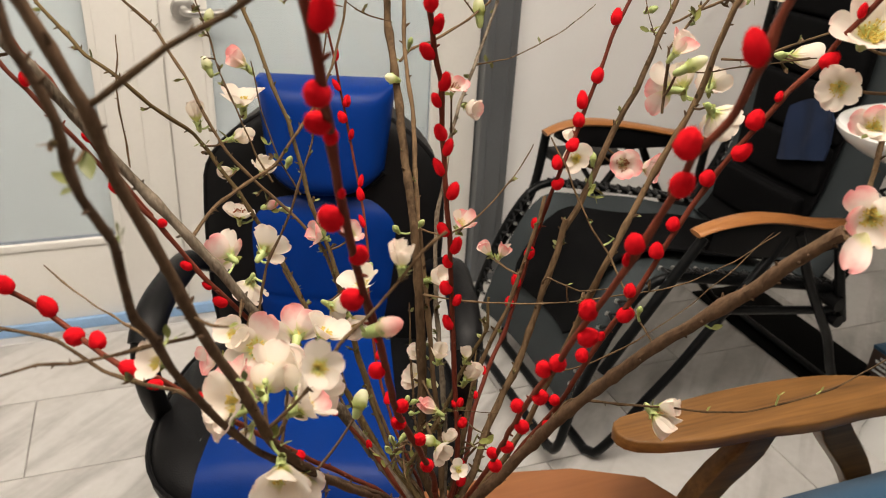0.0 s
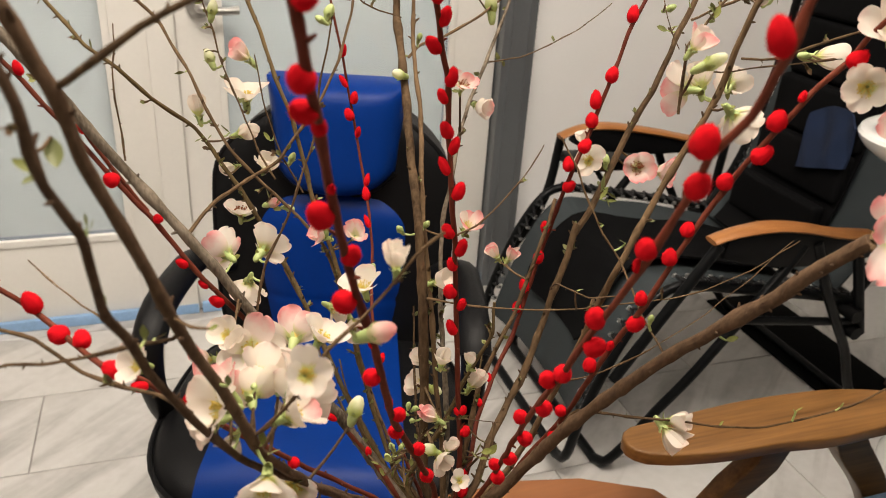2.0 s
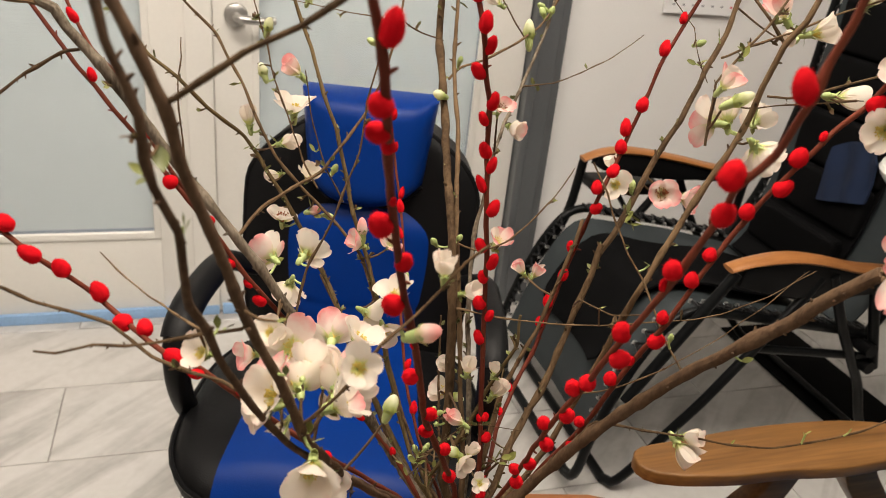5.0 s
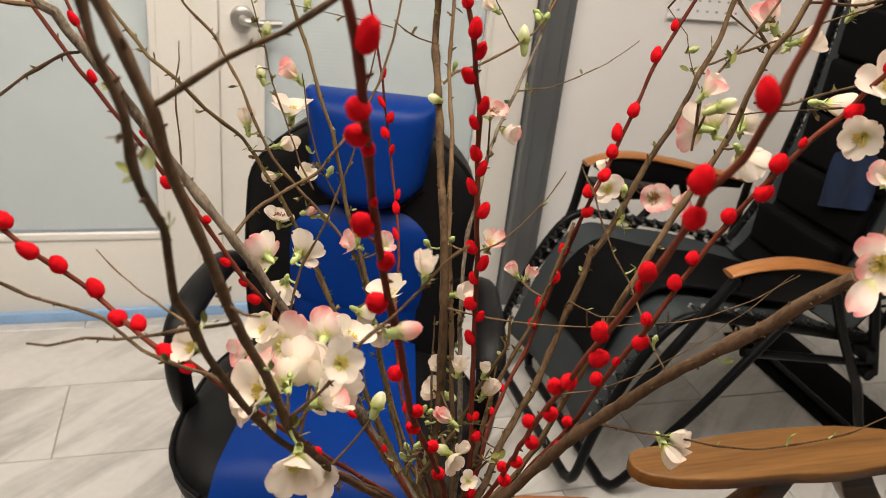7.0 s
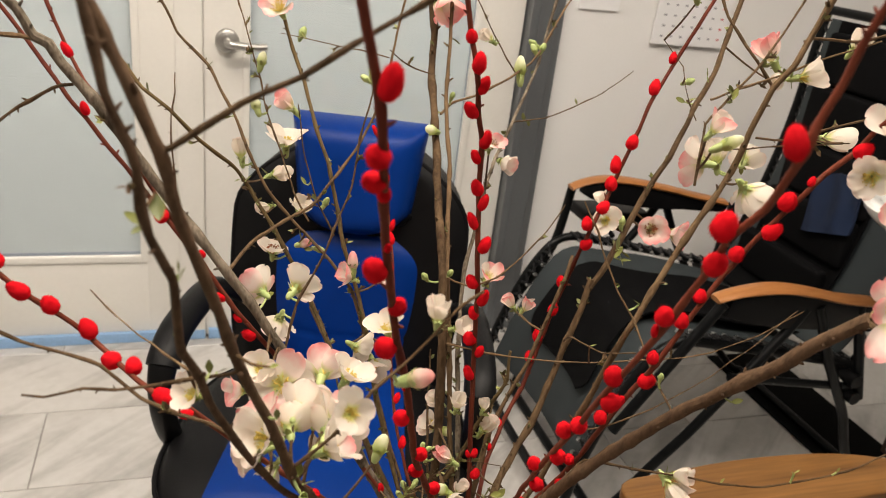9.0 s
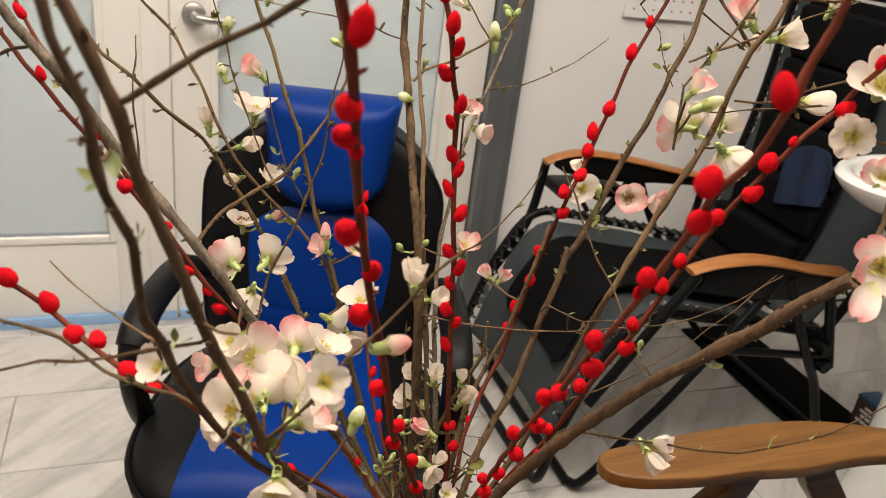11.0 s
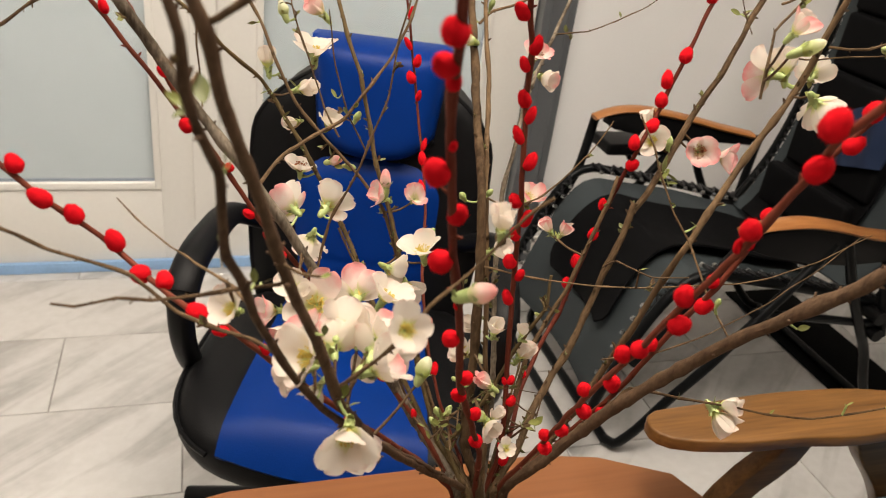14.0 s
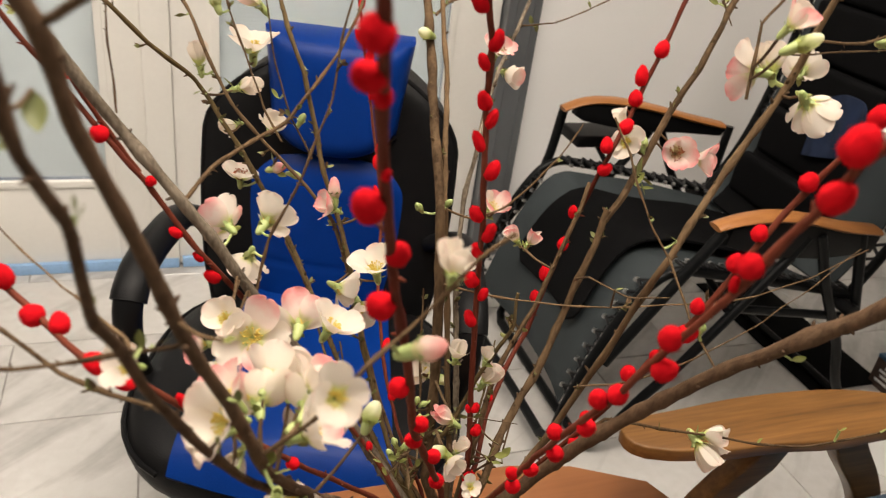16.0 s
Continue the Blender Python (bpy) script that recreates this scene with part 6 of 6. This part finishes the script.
blossom(S5, (0.3612, 0.5875, 1.1756), 15.5, 0.36, (-0.03, 0.12, 0.99), 0.0, 'half')
bud(S5, (0.3530, 0.5793, 1.1441), 14.5, (0.87, -0.31, 0.39), 1.0, 'white')
bud(S5, (0.3650, 0.6767, 1.0265), 15.0, (0.32, 0.14, 0.94), 0.0, 'white')
blossom(QD, (0.4363, 0.7366, 0.9595), 18.3, 0.20, (-0.80, 0.20, 0.56), 1.0, 'half')
blossom(QO, (0.4773, 0.8901, 0.8737), 28.3, 0.60, (-0.69, -0.18, 0.70), 0.0, 'half')
bud(QO, (0.4924, 0.8825, 0.8684), 14.1, (0.57, -0.82, 0.01), 0.0, 'white')
blossom(QE, (0.4719, 0.8352, 1.0186), 23.4, 0.50, (0.68, -0.53, 0.51), 0.0, 'half')
bud(QO, (0.4418, 0.7486, 0.9165), 13.4, (-0.82, 0.16, 0.56), 0.0, 'white')
blossom(QO, (0.4494, 0.7431, 0.9104), 21.1, 0.60, (0.34, -0.94, -0.06), 0.0, 'half')
blossom(QF, (0.4623, 0.7310, 0.8945), 15.0, 0.90, (-0.26, -0.70, 0.66), 0.0, 'open')
blossom(S5, (0.3217, 0.6615, 0.9850), 31.0, 0.64, (-0.24, -0.95, 0.21), 0.0, 'half')
blossom(QC, (0.3856, 0.9165, 1.0318), 21.5, 0.45, (-0.85, -0.17, 0.50), 1.0, 'half')
blossom(QC, (0.4166, 0.9079, 1.0351), 23.7, 0.50, (0.12, -0.59, 0.80), 1.0, 'half')
bud(QC, (0.3911, 0.9214, 1.0455), 18.3, (-0.03, 0.26, 0.97), 1.0, 'white')
bud(QD, (0.4652, 0.9585, 1.1637), 14.1, (-0.83, -0.43, 0.35), 0.0, 'white')
blossom(QF, (0.5043, 0.8980, 1.1683), 24.4, 0.75, (0.07, -0.56, 0.83), 1.0, 'withered')
blossom(QF, (0.5508, 0.9728, 1.1270), 25.4, 0.50, (0.52, -0.84, -0.17), 0.2, 'half')
bud(QD, (0.5766, 1.0271, 1.2145), 22.4, (-0.03, 0.26, 0.97), 0.0, 'white')
bud(QD, (0.5919, 1.0346, 1.2331), 10.7, (-0.48, 0.21, 0.86), 0.0, 'green')
bud(QD, (0.6010, 1.0326, 1.2351), 9.7, (0.34, -0.02, 0.94), 0.0, 'green')
bud(QD, (0.5909, 1.0375, 1.2383), 9.7, (-0.85, 0.17, 0.50), 0.0, 'green')
blossom(QD, (0.5058, 0.8649, 1.0544), 27.2, 0.60, (0.15, -0.37, 0.92), 0.8, 'half')
blossom(QJ, (0.5595, 0.9219, 0.9935), 17.7, 0.35, (-0.55, 0.22, 0.80), 0.9, 'half')
blossom(QJ, (0.5741, 0.9165, 0.9924), 17.7, 0.35, (0.42, -0.04, 0.91), 0.9, 'half')
blossom(QK, (0.4994, 0.8066, 0.9314), 21.0, 0.30, (0.42, -0.04, 0.91), 0.0, 'half')
blossom(QG, (0.6368, 0.9022, 1.0926), 31.0, 0.85, (-0.61, -0.73, 0.31), 0.0, 'open')
blossom(QG, (0.6380, 0.9174, 1.1079), 22.7, 0.50, (-0.35, 0.21, 0.91), 0.0, 'half')
bud(QG, (0.6540, 0.8993, 1.0936), 10.2, (0.06, 0.23, 0.97), 0.0, 'green')
blossom(QG, (0.6841, 0.8926, 1.0858), 32.0, 0.78, (-0.44, -0.80, 0.40), 1.0, 'withered')
blossom(QG, (0.7126, 0.8914, 1.0811), 32.0, 0.60, (0.57, -0.82, 0.01), 1.0, 'half')
blossom(QI, (0.5681, 0.6838, 1.2477), 21.0, 0.50, (0.37, -0.31, 0.87), 0.6, 'half')
bud(QI, (0.5900, 0.6935, 1.2348), 16.6, (0.83, -0.26, 0.50), 0.0, 'white')
blossom(QI, (0.6333, 0.7749, 1.1949), 36.0, 0.84, (-0.37, 0.92, -0.14), 0.1, 'half')
blossom(QI, (0.6734, 0.7753, 1.1969), 30.0, 0.80, (0.70, 0.66, 0.27), 0.4, 'half')
blossom(QI, (0.6532, 0.7406, 1.1837), 36.0, 0.82, (0.72, 0.11, -0.69), 0.0, 'half')
blossom(QI, (0.6919, 0.8015, 1.2792), 26.3, 0.45, (-0.49, 0.33, 0.81), 1.0, 'half')
blossom(QI, (0.7019, 0.7664, 1.2688), 27.9, 0.65, (0.71, -0.59, 0.38), 0.0, 'half')
blossom(QI, (0.6892, 0.7793, 1.2630), 16.0, 0.30, (-0.85, -0.44, -0.31), 0.0, 'half')
blossom(QI, (0.7691, 0.7869, 1.2136), 26.9, 0.30, (0.88, -0.47, 0.09), 0.0, 'half')
bud(QI, (0.7442, 0.7847, 1.2160), 10.1, (-1.00, 0.09, -0.02), 0.0, 'green')
blossom(R, (0.6366, 0.6199, 1.2366), 29.0, 0.72, (-0.76, -0.65, -0.02), 0.0, 'open')
blossom(R, (0.6496, 0.6207, 1.2674), 46.0, 0.84, (-0.43, -0.63, 0.64), 0.0, 'open')
blossom(R, (0.6413, 0.5936, 1.2214), 27.0, 0.70, (-0.60, -0.57, 0.56), 0.5, 'open')
blossom(R, (0.5976, 0.5420, 1.1913), 33.0, 0.80, (-0.65, -0.72, 0.24), 0.6, 'open')
blossom(R, (0.6155, 0.6853, 0.9463), 25.2, 0.45, (0.38, -0.75, -0.55), 0.0, 'half')
blossom(R, (0.6216, 0.6883, 0.9566), 19.6, 0.40, (0.76, -0.55, 0.35), 0.0, 'half')
bud(QD, (0.4386, 0.7991, 0.9227), 6.7, (0.07, -0.14, 0.99), 0.0, 'green')
bud(QD, (0.4434, 0.7964, 0.9204), 6.7, (0.48, -0.40, 0.78), 0.0, 'green')
bud(QD, (0.4350, 0.7971, 0.9163), 5.8, (-0.76, -0.06, 0.65), 0.0, 'green')
bud(QD, (0.4402, 0.7928, 0.9109), 6.3, (-0.16, -0.70, 0.69), 0.0, 'green')
bud(QO, (0.4246, 0.7711, 0.9037), 5.7, (0.17, -0.16, 0.97), 0.0, 'green')
blossom(QE, (0.4688, 0.8064, 0.9579), 17.3, 0.40, (0.07, -0.14, 0.99), 0.0, 'half')
blossom(QD, (0.4642, 0.8435, 0.9357), 16.2, 0.40, (-0.76, -0.06, 0.65), 0.0, 'half')
blossom(QK, (0.4912, 0.7995, 0.9588), 13.2, 0.20, (0.23, 0.05, 0.97), 0.0, 'half')
blossom(QE, (0.4684, 0.7738, 0.8910), 15.3, 0.30, (0.19, -0.30, 0.93), 0.0, 'half')
blossom(QC, (0.3252, 1.0014, 1.2592), 35.6, 0.80, (-0.44, -0.50, 0.74), 1.0, 'open')
blossom(QE, (0.4876, 1.0343, 1.2692), 33.6, 0.45, (0.16, -0.92, -0.36), 0.8, 'half')
blossom(QG, (0.6846, 0.9099, 1.3131), 30.6, 0.60, (-0.57, -0.34, 0.75), 1.0, 'half')
blossom(QI, (0.7423, 0.7668, 1.2966), 20.1, 0.30, (0.45, -0.10, 0.89), 0.0, 'half')
bud(QG, (0.8537, 0.9642, 1.2292), 9.9, (0.60, -0.24, 0.76), 0.0, 'green')
bud(QG, (0.7390, 0.9636, 1.2221), 10.5, (0.81, -0.36, 0.46), 0.0, 'green')
bud(QA, (0.3565, 1.0690, 1.2285), 11.2, (0.34, -0.02, 0.94), 0.0, 'green')
bud(G, (0.3891, 0.8850, 1.2303), 11.3, (0.35, 0.11, 0.93), 0.0, 'green')
bud(G, (0.3823, 0.8844, 1.2247), 8.3, (-0.84, 0.27, 0.47), 0.0, 'green')
bud(QD, (0.4438, 0.8632, 1.0567), 8.4, (-0.57, -0.16, 0.80), 0.0, 'green')
bud(QD, (0.4658, 0.8584, 1.0618), 7.5, (0.33, -0.39, 0.86), 0.0, 'green')
bud(QD, (0.4924, 0.9882, 1.1904), 8.2, (0.14, -0.30, 0.94), 0.0, 'green')
blossom(QF, (0.5403, 1.0380, 1.2409), 17.5, 0.20, (-0.82, -0.01, 0.57), 0.0, 'half')
blossom(QI, (0.6415, 0.7695, 1.2019), 22.0, 0.45, (0.11, 0.56, 0.82), 0.0, 'half')
bud(R, (0.5716, 0.6786, 1.0620), 6.2, (0.10, -0.01, 0.99), 0.0, 'green')
bud(QC, (0.4213, 0.8647, 1.0212), 9.3, (0.23, 0.05, 0.97), 1.0, 'green')
bud(QB, (0.3633, 0.9434, 1.0481), 9.8, (0.80, -0.60, 0.04), 0.0, 'green')
blossom(S5, (0.3227, 0.6357, 1.0731), 34.0, 0.85, (0.52, 0.85, -0.07), 0.2, 'half')
blossom(S5, (0.2870, 0.6414, 1.0793), 30.0, 0.80, (-0.58, 0.19, 0.79), 0.2, 'half')
blossom(S5, (0.3064, 0.6547, 1.0763), 34.0, 0.85, (0.43, 0.90, -0.01), 0.0, 'half')
blossom(S5, (0.3208, 0.6380, 1.0641), 34.0, 0.82, (0.73, 0.68, -0.06), 0.2, 'half')
loose_petal(R, (0.5848, 0.5323, 1.1890), 25.0, (-0.67, -0.25, -0.70))
bud(QN, (0.4284, 0.8101, 0.8711), 8.0, (-0.34, 0.12, 0.93), 0.0, 'green')
bud(QN, (0.4358, 0.8054, 0.8686), 8.0, (0.20, -0.06, 0.98), 0.0, 'green')
bud(QN, (0.4306, 0.8018, 0.8629), 8.0, (-0.11, 0.04, 0.99), 0.0, 'green')
bud(QN, (0.4236, 0.8054, 0.8643), 8.0, (-0.55, 0.19, 0.81), 0.0, 'green')
bud(QN, (0.4393, 0.8085, 0.8733), 8.0, (0.36, -0.12, 0.92), 0.0, 'green')
leaf(QP, (0.4857, 0.7511, 0.9047), 11.0, (0.41, -0.12, 0.90))
leaf(QP, (0.4915, 0.7477, 0.9045), 10.0, (0.76, -0.46, 0.46))
leaf(QP, (0.4809, 0.7499, 0.9008), 9.0, (-0.71, 0.03, 0.71))
leaf(QP, (0.4874, 0.7451, 0.8994), 9.0, (0.40, -0.89, 0.24))
leaf(QO, (0.4183, 0.7760, 0.8989), 10.0, (-0.41, 0.05, 0.91))
leaf(QO, (0.4234, 0.7725, 0.8971), 9.0, (0.55, -0.35, 0.76))
leaf(QO, (0.4139, 0.7718, 0.8927), 9.0, (-0.91, -0.06, 0.42))
leaf(QO, (0.4256, 0.7560, 0.8809), 10.0, (0.01, 0.08, 1.00))
leaf(QO, (0.4208, 0.7548, 0.8777), 9.0, (-0.80, 0.01, 0.60))
leaf(QO, (0.4324, 0.7643, 0.8922), 8.0, (0.23, 0.12, 0.97))
leaf(S4, (0.2356, 0.5677, 1.2384), 12.0, (0.15, -0.64, -0.75))
leaf(S4, (0.2279, 0.5582, 1.2376), 8.5, (-0.89, 0.13, 0.43))
leaf(S4, (0.2299, 0.5559, 1.2342), 8.0, (-0.69, -0.54, -0.48))
leaf(S4, (0.2447, 0.5588, 1.2144), 6.5, (0.52, -0.12, 0.84))
leaf(S4, (0.2423, 0.5604, 1.2162), 6.0, (-0.21, 0.30, 0.93))
leaf(QG, (0.6480, 0.8821, 1.0662), 14.9, (-0.55, -0.48, -0.68))
leaf(QG, (0.6523, 0.8802, 1.0652), 13.1, (0.51, -0.72, -0.47))
leaf(QG, (0.6456, 0.8877, 1.0760), 17.5, (-0.08, 0.08, 0.99))
leaf(QG, (0.6489, 0.8786, 1.0598), 11.4, (-0.11, -0.66, -0.74))
leaf(QG, (0.7284, 0.9577, 1.2032), 12.7, (-0.98, 0.09, 0.19))
leaf(QG, (0.7407, 0.9543, 1.2045), 11.8, (0.84, -0.46, 0.30))
leaf(QI, (0.6428, 0.7750, 1.2469), 12.3, (-0.85, -0.17, 0.50))
leaf(QI, (0.6484, 0.7748, 1.2502), 9.5, (0.42, 0.08, 0.90))
leaf(S5, (0.3024, 0.6131, 1.0679), 10.0, (0.21, 0.09, 0.97))
leaf(S5, (0.2867, 0.5962, 1.1176), 6.4, (0.01, 0.06, 1.00))
leaf(S5, (0.3079, 0.6160, 1.0538), 7.7, (0.78, -0.48, 0.41))
leaf(S5, (0.2821, 0.5723, 1.1605), 5.3, (0.82, -0.48, 0.32))
leaf(S4, (0.2548, 0.5888, 1.1523), 7.1, (0.06, 0.23, 0.97))
leaf(S5, (0.2607, 0.5932, 1.1462), 6.4, (0.83, -0.41, 0.38))
leaf(QO, (0.4221, 0.7779, 0.8921), 10.2, (0.42, -0.04, 0.91))
leaf(QO, (0.4157, 0.7779, 0.8878), 9.4, (-0.72, 0.08, 0.69))
leaf(QO, (0.4243, 0.7739, 0.8856), 8.6, (0.72, -0.51, 0.47))
leaf(QO, (0.4096, 0.7747, 0.8773), 9.4, (-0.55, 0.22, 0.80))
leaf(QO, (0.4192, 0.7709, 0.8760), 8.6, (0.19, -0.03, 0.98))
leaf(G, (0.4050, 0.7793, 0.8836), 7.8, (-0.93, -0.00, 0.38))
leaf(QO, (0.5039, 0.7624, 0.8916), 11.9, (0.59, -0.01, 0.81))
leaf(QJ, (0.4999, 0.7612, 0.8866), 9.5, (-0.35, 0.21, 0.91))
leaf(QJ, (0.4953, 0.7681, 0.8975), 8.7, (-0.87, 0.12, 0.48))
leaf(R, (0.5949, 0.6254, 1.0756), 7.8, (0.81, -0.42, 0.41))
leaf(R, (0.7214, 0.6684, 0.9639), 5.0, (0.77, -0.31, 0.56))
leaf(R, (0.7168, 0.6693, 0.9625), 4.5, (-0.66, 0.16, 0.74))
leaf(R, (0.7583, 0.6628, 0.9653), 5.0, (0.52, -0.12, 0.84))
leaf(R, (0.6578, 0.6787, 0.9542), 5.9, (0.51, -0.26, 0.82))
leaf(R, (0.5836, 0.7006, 0.9610), 8.0, (-0.31, 0.06, 0.95))
leaf(QD, (0.5469, 0.7358, 1.0554), 6.0, (0.84, -0.46, 0.30))
leaf(QB, (0.3137, 0.9795, 1.1123), 9.2, (-0.82, 0.16, 0.56))
leaf(QC, (0.3481, 0.9665, 1.1086), 9.2, (-0.66, 0.16, 0.74))
leaf(QB, (0.3453, 0.9543, 1.0584), 9.4, (-0.35, 0.21, 0.91))
leaf(QB, (0.3529, 0.9462, 1.0470), 10.2, (0.70, -0.71, -0.09))
leaf(QB, (0.3017, 1.0064, 1.2182), 10.5, (0.79, -0.37, 0.49))
leaf(QB, (0.2803, 0.9907, 1.1600), 9.0, (-0.94, -0.28, -0.19))
leaf(QB, (0.2676, 1.0252, 1.2006), 9.9, (0.66, -0.46, 0.59))
leaf(QA, (0.2919, 0.9969, 1.0977), 9.4, (-0.80, -0.42, -0.44))
leaf(QA, (0.3009, 0.9952, 1.1001), 8.6, (0.73, -0.31, 0.60))
leaf(QA, (0.3099, 0.9835, 1.0823), 7.7, (0.74, -0.26, 0.62))
leaf(QG, (0.7498, 0.9541, 1.2337), 9.0, (-0.32, 0.23, 0.92))
leaf(QG, (0.6845, 0.9140, 1.1202), 9.8, (-0.24, 0.21, 0.95))
leaf(QE, (0.4985, 1.0152, 1.2376), 11.4, (0.45, -0.78, -0.43))
leaf(QA, (0.3552, 1.0573, 1.2276), 8.7, (-0.72, 0.18, 0.67))
leaf(QG, (0.6532, 0.8774, 1.0602), 10.5, (0.80, -0.60, 0.04))
leaf(S4, (0.2802, 0.6060, 1.0860), 7.2, (0.10, -0.01, 0.99))
leaf(R, (0.5555, 0.7361, 1.1091), 6.1, (-0.94, -0.09, 0.34))
leaf(R, (0.5698, 0.7259, 1.0981), 6.1, (-0.94, 0.02, 0.34))
def spurs(branch, count):
    """Short knobbly side shoots with a ring of brown scales and a green tip."""
    line = LINES[branch.name]
    for _ in range(count):
        c = rng.randrange(len(line) // 4, len(line) - 2)
        d = (line[c + 1] - line[c - 1]).normalized()
        e = d.orthogonal().normalized()
        a = rng.uniform(0, 6.3)
        o = (e * math.cos(a) + d.cross(e) * math.sin(a) + d * rng.uniform(0.1, 1.1)).normalized()
        ln, r = rng.uniform(0.004, 0.009), rng.uniform(0.0007, 0.0011)
        tip = line[c] + o * ln
        bm = bmesh.new()
        sweep(bm, [line[c], line[c] + o * ln * 0.4 + d * 0.0006, line[c] + o * ln * 0.8, tip], [r * 1.3, r, r * 1.5, r * 0.9], 6)
        sp = part("spur", bm, TANBARK, branch)
        for k in range(rng.randrange(3, 6)):
            f = (o + Vector((rng.uniform(-0.9, 0.9), rng.uniform(-0.9, 0.9), rng.uniform(-0.6, 0.9)))).normalized()
            q = new("leaf_scale", (SCALES + HUSKS)[rng.randrange(4)])
            q.parent = sp
            q.matrix_basis = Matrix.Translation(tip - o * ln * 0.2) @ f.to_track_quat("Y", "Z").to_matrix().to_4x4() @ Matrix.Rotation(rng.uniform(-1.5, 1.5), 4, "Y") @ Matrix.Scale(rng.uniform(0.0035, 0.0065), 4)


for ob, count in ((QA, 12), (QB, 14), (QC, 9), (QD, 8), (QE, 8), (QF, 7), (QG, 8), (QI, 10), (QJ, 6), (QK, 5), (G, 4), (S4, 5), (S5, 3)):
    spurs(ob, count)
for ob in (G, QA, QB, QC, QD, QE, QF, QG, QI, QJ, QK, QL, QM, QN, QO, QP):
    sprouts(ob, 9)


# ---- floor tiles, half bond ----
TW, TH, GAP = 0.61, 0.305, 0.003
TX, TY = -0.1315, 1.9065


def tile_mesh(x0, x1, y0, y1):
    bm = box(x0 + GAP / 2, x1 - GAP / 2, y0 + GAP / 2, y1 - GAP / 2, -0.004, 0.0, 0.0)
    bmesh.ops.bevel(bm, geom=[e for e in bm.edges if e.verts[0].co.z > -0.001 and e.verts[1].co.z > -0.001], offset=0.0012, segments=1, affect="EDGES")
    return finish(bm, "tile", TILE, False)


CUTS = {}
for j in range(-20, 4):
    y = TY + j * TH
    a, b = max(0.0, Y0 - y), min(TH, YW + 0.06 - y)
    shift = 0.0 if j % 2 == 0 else TW / 2
    for i in range(-8, 9):
        x = TX + shift + i * TW
        c, d = max(0.0, X0 - x), min(TW, X1 - x)
        if b - a < 0.02 or d - c < 0.02:
            continue
        cut = (round(c, 4), round(d, 4), round(a, 4), round(b, 4))
        if cut not in CUTS:
            CUTS[cut] = tile_mesh(*cut)
        o = new("tile", CUTS[cut])
        o.location, o.parent = (x, y, 0.0), floor
